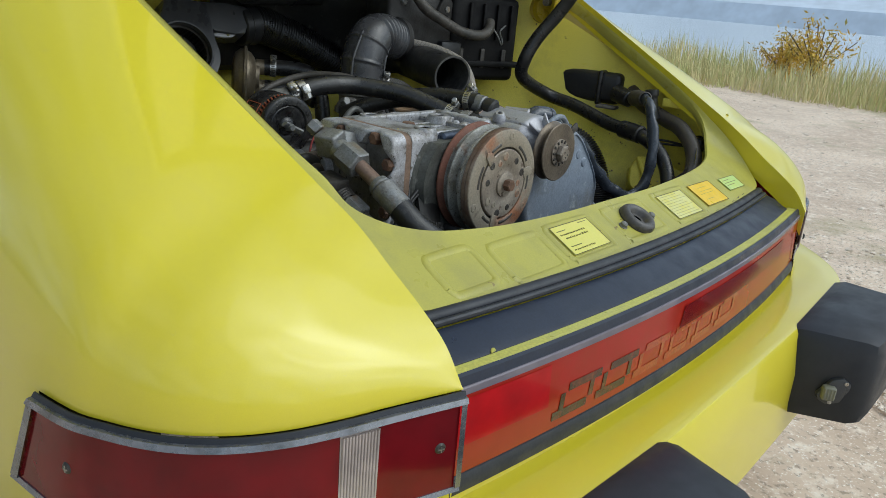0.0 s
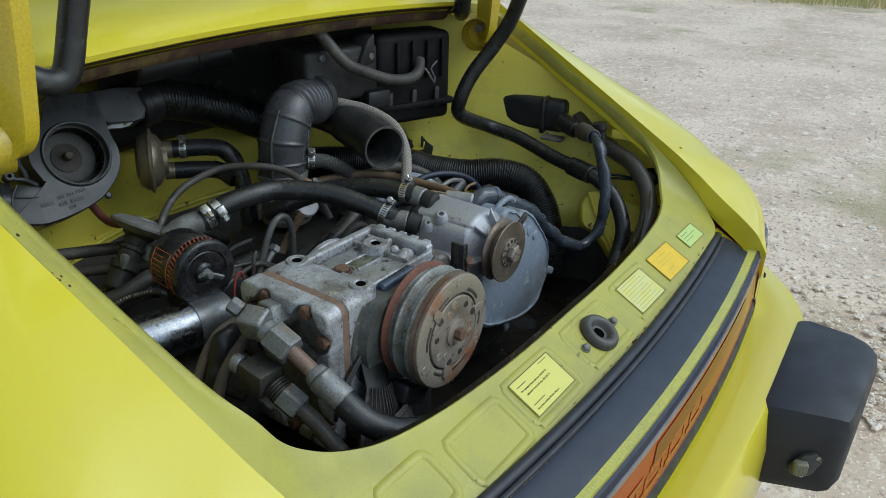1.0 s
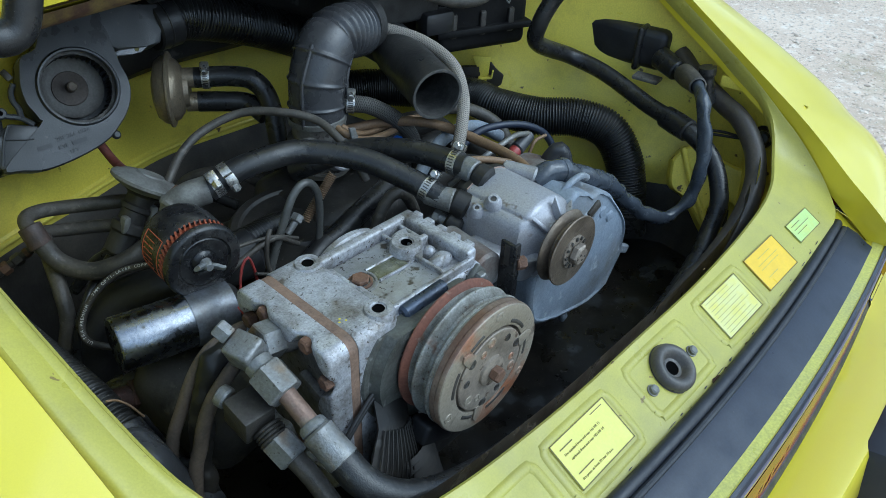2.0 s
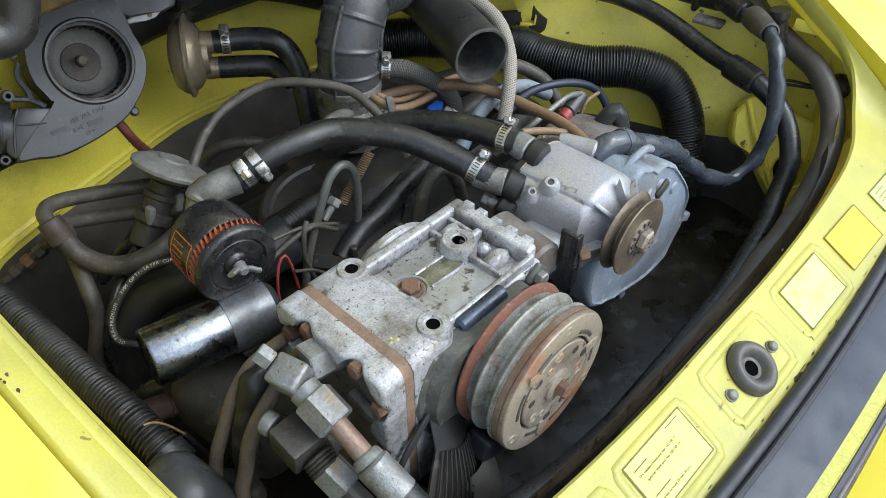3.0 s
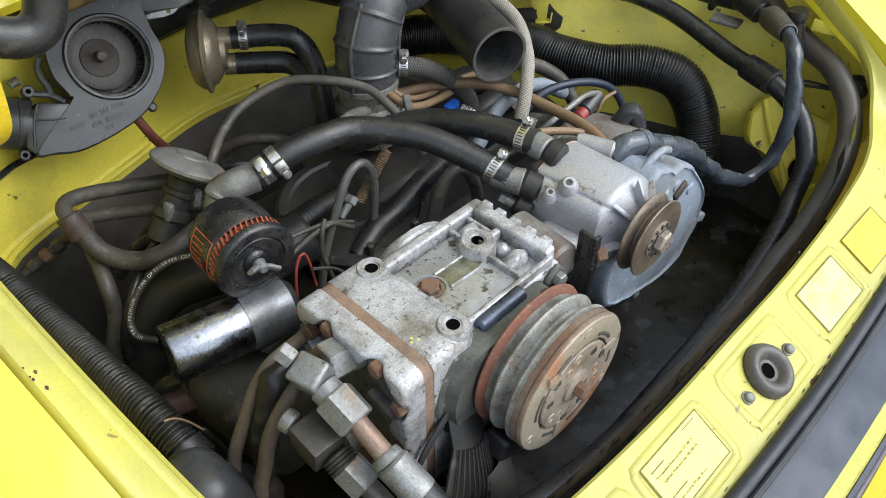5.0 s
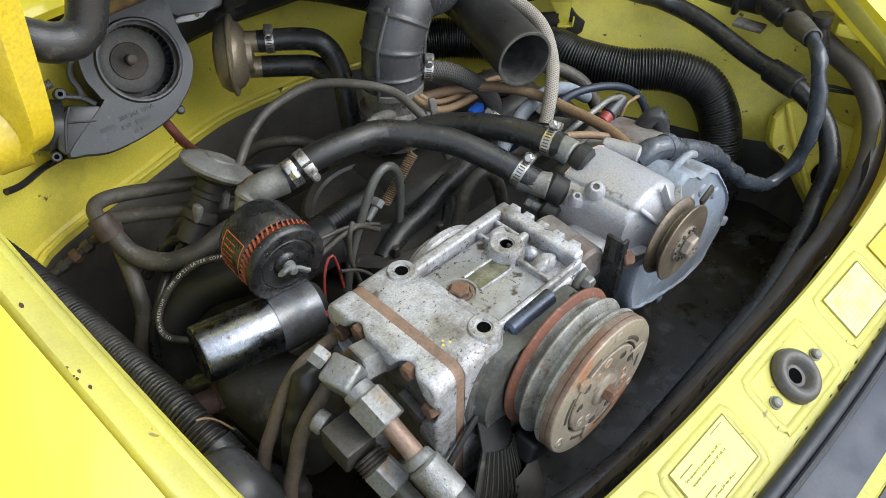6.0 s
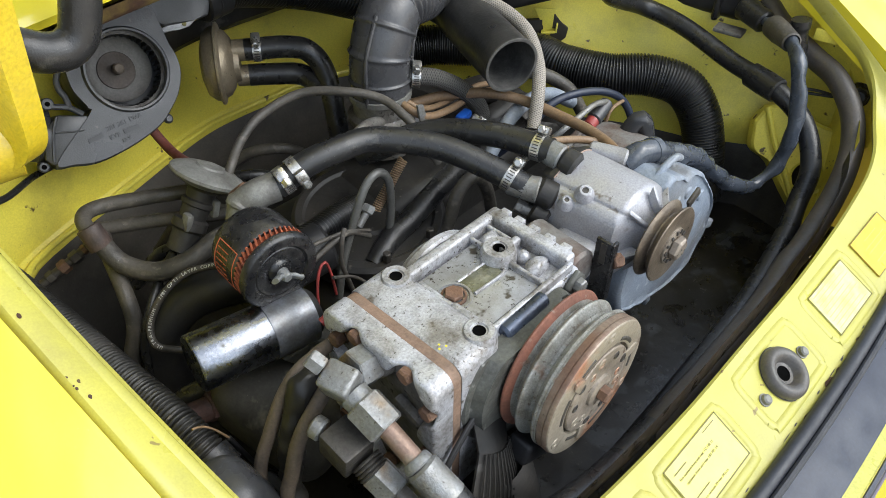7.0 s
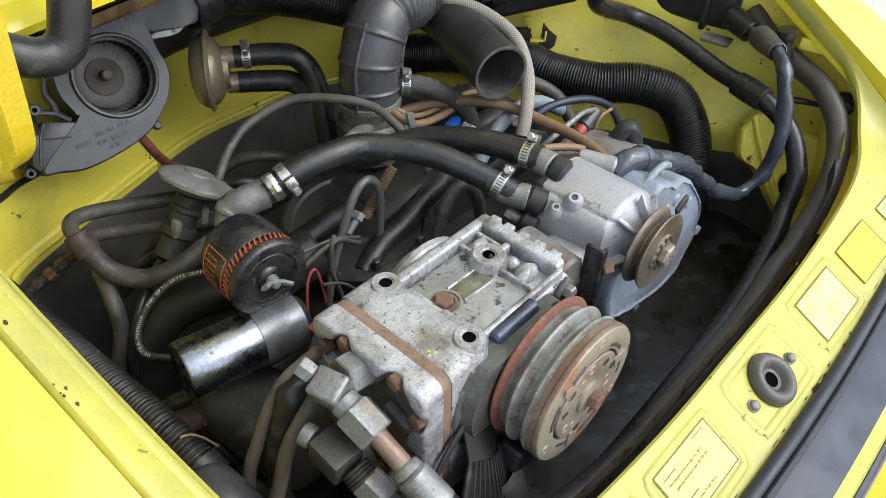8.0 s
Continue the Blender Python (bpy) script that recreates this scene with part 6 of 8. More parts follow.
    lathe(b_, (cx, .1650, cz), (0, -1, 0), [(.0105, 0), (.0100, .0006), (0, .0008)], 20)
    part("pulley_bolt", b_, PLATE, wheel)
    for dx, dz in ((-.004, .003), (.005, -.002), (.0, -.006)):
        b_ = bmesh.new()
        lathe(b_, (cx + dx, .1640, cz + dz), (0, -1, 0), [(.0016, 0), (.0014, .0004), (0, .0004)], 8)
        part("head_stamp", b_, DARK_STEEL, wheel)
    # pivot boss towards the compressor
    b_ = bmesh.new()
    rod(b_, (-.068, .318, .744), (-.074, .236, .744), .0285, .0275, seg=36, bevel=.004)
    part("pivot_boss", b_, STAINED, ob, "brown-stained round pivot boss")
    b_ = bmesh.new()
    block(b_, (-.035, .270, .730), (.07, .06, .05), .012, seg=3)
    part("boss_web", b_, ALU_SMOOTH, ob)
    return ob


air_pump()


def shroud():
    ob = thing("fan_shroud", "blue-grey scuffed metal fan shroud", "fan shroud", (.22, .27, .60))
    shape = matched([(x, 0, z) for x, z in ((.050, .770), (.090, .796), (.106, .792), (.122, .786), (.138, .774), (.152, .776), (.168, .768), (.190, .752), (.216, .724), (.242, .694), (.260, .660), (.264, .628), (.257, .594), (.236, .565), (.205, .553), (.170, .552), (.125, .562), (.070, .580), (.030, .600), (.010, .650), (.020, .710), (.050, .770))], 4)[:-1]
    at = lambda y, f: [(.15 + (p.x - .15) * f, y, .67 + (p.z - .67) * f) for p in shape]
    b_ = bmesh.new()
    ringed(b_, [at(.300, .97), at(.232, 1.0), at(.2255, .995), at(.2225, .97), at(.2215, .945), at(.2245, .925), at(.2235, .80), at(.2215, .5)], (.15, .221, .67))
    for v_ in b_.verts:
        v_.co += Vector((noise.noise(v_.co * 55) * .0022, noise.noise(v_.co * 40 + Vector((5, 0, 0))) * .0020, noise.noise(v_.co * 55 + Vector((0, 9, 0))) * .0022))
    part("shell", b_, SHROUD, ob, sharp=.9)
    for x, z, a_ in ((.279, .606, 0.5), (.122, .560, 1.2)):
        b_ = bmesh.new()
        block(b_, (x, .232, z), (.034, .012, .016), .004, Matrix.Rotation(a_, 3, "Y"), seg=3)
        part("lug", b_, SHROUD, ob)
    for x, z in ((.150, .742), (.172, .730), (.196, .712)):
        b_ = bmesh.new()
        lathe(b_, (x, .2235, z), (0, -1, 0), [(.010, 0), (.0075, .003), (0, .0042)], 16)
        part("dimple", b_, SHROUD, ob)
    b_ = bmesh.new()
    sweep(b_, [(.085, .246, .786), (.105, .243, .800), (.130, .243, .800), (.150, .246, .788)], .005, 10, .006)
    part("edge_strip", b_, SHROUD, ob)
    b_ = bmesh.new()
    lathe(b_, (.205, .440, .628), (0, -1, .08), [(0, 0), (.078, 0), (.092, .010), (.097, .016), (.097, .024), (.093, .028), (.102, .034), (.103, .05), (.101, .10), (.096, .125), (0, .130)], 48)
    part("housing", b_, STAINED, ob, "brown-stained alloy housing")
    b_ = bmesh.new()
    sweep(b_, [(.235, .385, .700), (.252, .366, .745), (.262, .358, .735), (.268, .352, .700)], .013, 14, .005)
    part("moulded_horn", b_, PLASTIC, ob)
    return ob


shroud()


def bracket():
    ob = thing("adjusting_bracket", "black slotted steel adjusting bracket with a rusty bolt", "bracket", (-.055, .222, .75))
    b_ = bmesh.new()
    block(b_, (-.052, .222, .742), (.006, .024, .092), .002)
    block(b_, (-.049, .212, .742), (.012, .005, .092), .002)
    part("strap", b_, BLACK_GLOSS, ob)
    b_ = bmesh.new()
    block(b_, (-.0555, .222, .770), (.001, .008, .030), 0)
    part("slot", b_, DARK_STEEL, ob)
    b_ = bmesh.new()
    nut(b_, (-.048, .212, .758), (-.036, .206, .758), .009)
    part("bolt", b_, RUST, ob)
    return ob


bracket()
b_ = bmesh.new()
block(b_, (.085, .19, .790), (.026, .005, .014), .003, Matrix.Rotation(-.5, 3, "Y"))
alone("pump_strap", b_, DARK_STEEL, "short dark steel strap behind the pump pulley", "bracket")


# ---------------------------------------------------------------- oil breather filter, coil, diverter valve, vacuum disc
def filter_():
    c0, ax = Vector((-.3300, .5240, .7790)), Vector((-.06, -1, -.02)).normalized()
    ob = thing("breather_filter", "black round breather air filter with orange pleats and wing nut", "air filter", c0)
    end = c0 + ax * .0690
    b_ = bmesh.new()
    lathe(b_, c0, ax, [(0, -.010), (.030, -.010), (.044, -.004), (.0470, .004), (.0475, .010), (.0475, .046), (.0462, .048), (.043, .048)], 56)
    part("sleeve", b_, BLACK_GLOSS, ob)
    b_ = bmesh.new()
    lathe(b_, c0, ax, [(.0425, .044), (.0425, .060)], 40)
    for i in range(46):
        k = 6.2832 * i / 46
        u_, v_, w_ = frame_of(ax)
        d = u_ * math.cos(k) + v_ * math.sin(k)
        block(b_, c0 + ax * .053 + d * .0440, (.0020, .0072, .0115), 0, Matrix((w_.cross(d), d, w_)).transposed() @ Matrix.Rotation(.35, 3, 'Y'))
    part("pleats", b_, PLEATS, ob, "orange pleated paper")
    b_ = bmesh.new()
    lathe(b_, c0, ax, [(.043, .058), (.0470, .0585), (.0488, .061), (.0485, .065), (.0462, .0685), (.0440, .0695), (.0345, .0690), (.0335, .0665), (.0320, .0660), (.0305, .0670), (.0200, .0668), (.0150, .0635), (.0140, .0655), (.0085, .0690), (0, .0690)], 56)
    cap = part("end_cap", b_, BLACK_GLOSS, ob)
    b_ = bmesh.new()
    u_, v_, w_ = frame_of(ax)
    lathe(b_, end, ax, [(.0075, 0), (.006, .008), (.0045, .012), (0, .012)], 16)
    for s in (-1, 1):
        k = (u_ * .90 - v_ * .42).normalized() * s
        sweep(b_, [end + ax * .004, end + ax * .007 + k * .009, end + ax * .012 + k * .016, end + ax * .013 + k * .0185], lambda q: .0040 + .0022 * math.sin(min(1, q / .018) * 2.4), 12, .002, flat=.55)
    part("wing_nut", b_, ZINC, cap, "zinc wing nut")
    for i in range(6):
        a_ = radians(168 + (i - 2.5) * 8.5)
        d = u_ * math.cos(a_) + v_ * math.sin(a_)
        b_ = bmesh.new()
        run_ = .0115
        for long_ in ((.006, .004, .007), (.009, .003, .006), (.004, .008, .005))[i % 3]:
            block(b_, c0 + ax * (run_ + long_ / 2) + d * .0477, (.0016 if i == 1 else .0009, .0006, long_), 0, Matrix((w_.cross(d), d, w_)).transposed())
            run_ += long_ + .0014
        part("printed_bar", b_, PRINT_RED, ob)
    for along in (.0085, .0435):
        b_ = bmesh.new()
        sweep(b_, [c0 + ax * along + (u_ * math.cos(radians(a_)) + v_ * math.sin(radians(a_))) * .0476 for a_ in range(137, 200, 6)], .0006, 6, .004)
        part("printed_bar", b_, PRINT_RED, ob)
    for off, long_, wide in ((-31, .0010, .035), (31, .0010, .035)):
        a_ = radians(168 + off)
        d = u_ * math.cos(a_) + v_ * math.sin(a_)
        b_ = bmesh.new()
        block(b_, c0 + ax * .026 + d * .0477, (long_, .0006, wide), 0, Matrix((w_.cross(d), d, w_)).transposed())
        part("printed_bar", b_, PRINT_RED, ob)
    return ob


filter_()


def coil():
    p0, p1 = Vector((-.456, .468, .716)), Vector((-.3175, .447, .706))
    ax = (p1 - p0).normalized()
    ob = thing("ignition_coil", "shiny chromed ignition coil in a grey clamp", "ignition coil", p0)
    h = (p1 - p0).length
    b_ = bmesh.new()
    lathe(b_, p0, ax, [(0, .003), (.026, .003), (.0300, .001), (.0325, .0015), (.0335, .004), (.0335, h * .70)], 52)
    part("can", b_, CHROME, ob)
    b_ = bmesh.new()
    lathe(b_, p0, ax, [(.0337, h * .62), (.0350, h * .62), (.0350, h * 1.0), (.0337, h * 1.0)], 52, closed=True)
    part("clamp_band", b_, material("satin_grey_band", (0.20, 0.21, 0.235), 0.42, metal=0.7, dark=(0.13, 0.13, 0.13), mix_scale=25.0, bump=0.08), ob, "satin grey clamp band")
    b_ = bmesh.new()
    rod(b_, p1 - ax * .004, p1 + ax * .010, .031, .028, seg=28, bevel=.003)
    part("end_plug", b_, PLASTIC_DARK, ob)
    b_ = bmesh.new()
    prism(b_, [p1 + Vector(v) for v in ((-.052, -.020, -.026), (-.012, -.026, -.020), (.004, -.024, -.034), (.016, -.022, -.050), (-.030, -.022, -.056))], (0, .010, 0), .003)
    foot = part("foot", b_, COIL_PLATE, ob, "grimy grey steel foot")
    b_ = bmesh.new()
    nut(b_, p1 + Vector((-.016, -.024, -.036)), p1 + Vector((-.016, -.031, -.034)), .007)
    part("foot_bolt", b_, DARK_STEEL, foot)
    return ob


coil()


def diverter():
    c, ax = Vector((-.135, .866, .800)), Vector((.82, -.57, -.03)).normalized()
    ob = thing("diverter_valve", "gold-zinc round diverter valve with two hose stubs", "valve", c)
    b_ = bmesh.new()
    lathe(b_, c, ax, [(0, -.026), (.026, -.026), (.046, -.020), (.054, -.010), (.0560, -.003), (.0605, -.0015), (.0610, .0015), (.0580, .0035), (.0510, .0050), (.0475, .0120), (.0380, .0190), (.0290, .0225), (.0270, .030), (0, .030)], 44)
    part("canister", b_, BRASS, ob)
    b_ = bmesh.new()
    rod(b_, c + ax * .022 + Vector((0, 0, .020)), c + ax * .050 + Vector((0, 0, .020)), .016, seg=20)
    rod(b_, c + ax * .022 + Vector((0, 0, -.022)), c + ax * .045 + Vector((0, 0, -.022)), .016, seg=20)
    part("stub", b_, BRASS, ob)
    return c, ax


dc, da = diverter()
hose("diverter_hose", [dc + da * .04 + Vector((0, 0, .020)), dc + da * .10 + Vector((0, 0, .021)), dc + da * .130 + Vector((.0, -.008, .014)), dc + da * .142 + Vector((0, -.024, -.020)), dc + da * .13 + Vector((0, -.06, -.10)), dc + da * .12 + Vector((0, -.08, -.18))], .0165, RUBBER, "black elbow hose from the diverter valve")
hose("diverter_hose", [dc + da * .04 + Vector((0, 0, -.022)), dc + da * .08 + Vector((0, 0, -.023)), dc + da * .118 + Vector((0, -.004, -.026)), dc + da * .130 + Vector((0, -.030, -.040))], .0165, RUBBER, "short black hose on the diverter valve")
clamp(dc + da * .058 + Vector((0, 0, .020)), da, .0168, screw=(0, -.4, 1))


def vacuum_disc():
    c, ax = Vector((-.286, .676, .772)), Vector((.50, .02, .70)).normalized()
    ob = thing("vacuum_valve", "dusty grey round diaphragm valve with a cast elbow", "valve", c)
    b_ = bmesh.new()
    lathe(b_, c, ax, [(0, -.014), (.030, -.014), (.044, -.008), (.0470, -.006), (.0495, -.004), (.0495, .000), (.0475, .002), (.044, .003), (.036, .0075), (.020, .010), (.018, .0125), (0, .013)], 48)
    part("diaphragm", b_, DUSTY_CAST, ob)
    b_ = bmesh.new()
    foot = c - ax * .10 + Vector((-.012, -.008, 0))
    d = (foot - c).normalized()
    lathe(b_, c + d * .008, d, [(.0250, 0), (.0250, .010), (.0190, .014), (.0180, .026), (.0215, .028), (.0215, .034), (.0180, .036), (.0175, .052), (.0225, .055), (.0230, .066), (.0190, .070), (.0185, .098), (0, .098)], 30)
    part("neck", b_, BLACK_TIN, ob, "oily black neck")
    for k in (-1, 1):
        b_ = bmesh.new()
        block(b_, c + d * .050 + Vector((.020 * k, -.014, 0)), (.010, .014, .024), .003, Matrix.Rotation(.4, 3, "Y"))
        part("lug", b_, DUSTY_CAST, ob)
    b_ = bmesh.new()
    sweep(b_, [(-.318, .560, .762), (-.303, .570, .788), (-.287, .564, .800), (-.262, .556, .804)], lambda q: .0185 + (.003 if q < .012 or .030 < q < .036 else 0), 20, .003)
    part("elbow", b_, DUSTY_CAST, ob)
    b_ = bmesh.new()
    rod(b_, (-.297, .602, .780), (-.288, .580, .803), .0085, .0085, seg=16, bevel=.002)
    part("nipple", b_, RUST, ob)
    return ob


vacuum_disc()


# ---------------------------------------------------------------- blower
def blower():
    w = Vector((-.10, -.88, .46)).normalized()
    c = Vector((-.289, .8415, .870)) - w * .012
    u = Vector((1, 0, 0))
    u = (u - w * u.dot(w)).normalized()
    v = w.cross(u)
    turn = Matrix((u, v, w)).transposed()
    P = lambda a_, b2, d=0.0: c + u * a_ + v * b2 + w * d
    ob = thing("blower_housing", "grey-black plastic heater blower with raised part numbers", "blower", c)
    ox, oy, orad = .007, -.0105, .0515
    edge = matched([(x, y, 0) for x, y in ((.076, .022), (.0755, .0025), (.0775, -.018), (.073, -.040), (.058, -.063), (.038, -.080), (.014, -.0945), (-.020, -.1030), (-.056, -.1070), (-.0855, -.1065), (-.110, -.0988), (-.1300, -.0885), (-.0641, -.0464), (-.0615, -.0383), (-.0640, -.0270), (-.068, -.0110), (-.066, .0100), (-.060, .028), (-.049, .049), (-.027, .0555), (-.014, .076), (-.002, .0915), (.060, .086), (.076, .060), (.076, .022))], 4)[:-1]
    n_ = len(edge)
    b_ = bmesh.new()
    hole = []
    for p in edge:
        k = math.atan2(p.y - oy, p.x - ox)
        hole.append((ox + orad * math.cos(k), oy + orad * math.sin(k)))
    mean = lambda p, f: (ox + (p.x - ox) * f, oy + (p.y - oy) * f)
    rings = [[P(p.x, p.y, -.064) for p in edge], [P(p.x, p.y, -.005) for p in edge], [P(*mean(p, .975), -.001) for p in edge],
             [P(x + (x - ox) * .10, y + (y - oy) * .10, -.001) for x, y in hole], [P(x + (x - ox) * .05, y + (y - oy) * .05, .004) for x, y in hole], [P(x, y, .0035) for x, y in hole], [P(x, y, -.010) for x, y in hole], [P(x + (x - ox) * .09, y + (y - oy) * .09, -.014) for x, y in hole], [P(x + (x - ox) * .09, y + (y - oy) * .09, -.060) for x, y in hole]]
    vs = [[b_.verts.new(p) for p in r] for r in rings]
    for a_, b2 in zip(vs, vs[1:]):
        for i in range(n_):
            j = (i + 1) % n_
            b_.faces.new((a_[i], a_[j], b2[j], b2[i]))
    b_.faces.new([b_.verts.new(p) for p in rings[0]])
    part("volute", b_, PLASTIC, ob)
    b_ = bmesh.new()
    prism(b_, [P(x, y, -.055) for x, y in ((.040, .0875), (.1225, .081), (.1620, .074), (.1550, .036), (.1440, .0175), (.1215, .0180), (.082, .0235), (.060, .040))], w * .0535, .003)
    part("outlet", b_, PLASTIC, ob)
    b_ = bmesh.new()
    prism(b_, [P(x, y, -.060) for x, y in ((-.105, -.0965), (-.1318, -.0873), (-.1369, -.0768), (-.1208, -.0432), (-.0982, -.0316), (-.0641, -.0464), (-.070, -.064))], w * .0570, .003)
    part("motor_box", b_, PLASTIC, ob)
    b_ = bmesh.new()
    sweep(b_, [P(-.1000, -.0335, -.0022), P(-.1130, -.0500, -.0016), P(-.1290, -.0830, -.0022)], .0018, 6, .004)
    sweep(b_, [P(-.1120, -.0500, -.0016), P(-.0900, -.0580, -.0012), P(-.0780, -.0610, -.0014)], .0012, 6, .004)
    part("box_facet", b_, PLASTIC, ob)
    b_ = bmesh.new()
    lathe(b_, P(-.116, -.054, -.036), P(-.170, -.027, -.036) - P(-.116, -.054, -.036), [(.030, 0), (.0345, .001), (.0345, .012), (.0352, .0125), (.0352, .0145), (.0335, .0155), (.0335, .060), (0, .060)], 40)
    part("motor_neck", b_, PLASTIC, ob)
    b_ = bmesh.new()
    sweep(b_, [P(-.1040, -.0160, -.014), P(-.0940, -.0215, -.014), P(-.0800, -.0285, -.013), P(-.0680, -.0430, -.010)], .0042, 8, .003)
    sweep(b_, [P(-.0790, -.0280, -.013), P(-.0775, -.0150, -.013), P(-.0800, -.0030, -.013), P(-.0770, .0090, -.012), P(-.0700, .0180, -.010)], .0042, 8, .003)
    part("brace", b_, PLASTIC, ob, "three-cornered plastic strut")
    for x, y, r in ((-.1010, -.0150, .0080), (-.1420, -.0850, .0070)):
        b_ = bmesh.new()
        rod(b_, P(x, y, -.030), P(x, y, -.010), r, r, seg=16, bevel=.0015)
        screw_lug = part("mounting_lug", b_, PLASTIC, ob)
        # black disc on the solid lug, for the shade inside a hole
        b_ = bmesh.new()
        lathe(b_, P(x, y, -.0102), w, [(.0034, 0), (.0030, .0006), (0, .0006)], 12)
        part("lug_hole", b_, BORE, screw_lug)
    b_ = bmesh.new()
    rod(b_, P(-.116, .000, -.030), P(-.102, .0015, -.028), .0060, .0060, seg=14, bevel=.001)
    for k in range(5):
        lathe(b_, P(-.115 + .0028 * k, .0001 + .0003 * k, -.0299 + .0004 * k), P(-.102, .0015, -.028) - P(-.116, .000, -.030), [(.0058, 0), (.0068, .0007), (.0058, .0014)], 14)
    part("threaded_stud", b_, ZINC, ob)
    b_ = bmesh.new()
    block(b_, P(-.125, -.040, -.030), (.040, .008, .020), .002, turn)
    part("bracket_tab", b_, DARK_STEEL, ob)
    b_ = bmesh.new()
    block(b_, P(-.075, .030, -.002), (.009, .016, .008), .002, turn @ Matrix.Rotation(.4, 3, "Z"))
    part("spring_clip", b_, DARK_STEEL, ob)
    b_ = bmesh.new()
    prism(b_, [P(x, y, -.014) for x, y in ((.074, .0225), (.092, .0250), (.118, .0225), (.128, .0195), (.114, .0125), (.100, .0130), (.076, .0165))], w * .006, .0015)
    lug = part("mounting_lug", b_, ALU_SMOOTH, ob)
    # hole drawn as a dark disc, its shade in the colour
    b_ = bmesh.new()
    lathe(b_, P(.108, .0185, -.0078), w, [(.0035, 0), (.003, .0006), (0, .0006)], 12)
    part("lug_hole", b_, PRINT_DARK, lug)
    b_ = bmesh.new()
    rod(b_, P(.030, -.0905, -.014), P(.030, -.0905, -.006), .007, .006, seg=12, bevel=.002)
    part("mounting_lug", b_, PLASTIC, ob)
    # fan wheel inside
    b_ = bmesh.new()
    fx, fy = ox, oy + .0045
    lathe(b_, P(fx, fy, -.046), w, [(0, .004), (.024, .0035), (.034, .002), (.0430, .0015), (.0450, 0), (.0450, -.010)], 44)
    wheel = part("fan_disc", b_, material("dusty_fan_grey", (0.135, 0.128, 0.118), 0.6, dark=(0.095, 0.088, 0.080), mix_scale=20.0, bump=0.1, specks=(0.2, 0.19, 0.17), speck_scale=150.0, speck_at=(0.70, 0.73)), ob, "dusty grey fan disc")
    b_ = bmesh.new()
    lathe(b_, P(fx - .004, fy - .001, -.0432), w, [(.0255, .0010), (.0245, .0022), (.012, .0030), (0, .0030)], 36)
    part("fan_boss", b_, material("brown_dusty_fan_hub", (0.062, 0.050, 0.042), 0.75, dark=(0.085, 0.070, 0.060), mix_scale=30.0, bump=0.1), wheel)
    b_ = bmesh.new()
    rod(b_, P(fx - .003, fy, -.041), P(fx - .003, fy, -.024), .0078, .0074, seg=18, bevel=.002)
    part("motor_shaft", b_, BROWN_HOSE, wheel)
    for i in range(40):
        k = 6.2832 * i / 40
        b_ = bmesh.new()
        block(b_, P(ox + .0495 * math.cos(k), oy + .0495 * math.sin(k), -.031), (.0065, .0010, .034), 0, turn @ Matrix.Rotation(k + .6, 3, "Z"))
        part("blade", b_, PLASTIC_DARK, wheel)
    b_ = bmesh.new()
    lathe(b_, P(ox, oy, -.0145), w, [(.0478, 0), (.0525, 0), (.0525, .0018), (.0478, .0018)], 44, closed=True)
    part("blade_ring", b_, DARK_STEEL, wheel)
    for words, x, y, s in (("281 261 193A", -.053, -.0740, .0088), ("KVE", -.054, -.0855, .0082), ("12 V", -.042, -.0950, .0070)):
        text_part("raised_number", words, s, Matrix.Translation(P(x, y, -.0004)) @ turn.to_4x4() @ Matrix.Rotation(.02, 4, "Z"), PRINT_GREY, ob, depth=.0006)
    for x0, x1, y in ((-.034, -.013, -.0855), (-.080, -.060, -.0790)):
        b_ = bmesh.new()
        prism(b_, [P(x0, y, -.001), P(x1, y, -.001), P(x1, y + .006, -.001), P(x0, y + .006, -.001)], w * .0012)
        part("raised_bar", b_, PRINT_GREY, ob)
    return P, u, v, w


BP, bu, bv, bw = blower()
b_ = bmesh.new()
rod(b_, BP(.148, .048, -.036), BP(.190, .051, -.040), .0400, .0405, seg=40, bevel=.003)
rod(b_, BP(.164, .049, -.0375), BP(.167, .0493, -.0378), .0412, .0412, seg=40, bevel=.001)
alone("duct_collar", b_, PLASTIC_DARK, "dark plastic collar on the blower outlet", "duct")
corrugated("blower_duct", [BP(.172, .050, -.038), BP(.205, .052, -.041), (-.035, .894, .889), (.025, .892, .868), (.080, .890, .845), (.140, .886, .815), (.19, .884, .79)], .0385, CORRUGATED, "fat black corrugated duct from the blower", pitch=.0066, depth=.0038)


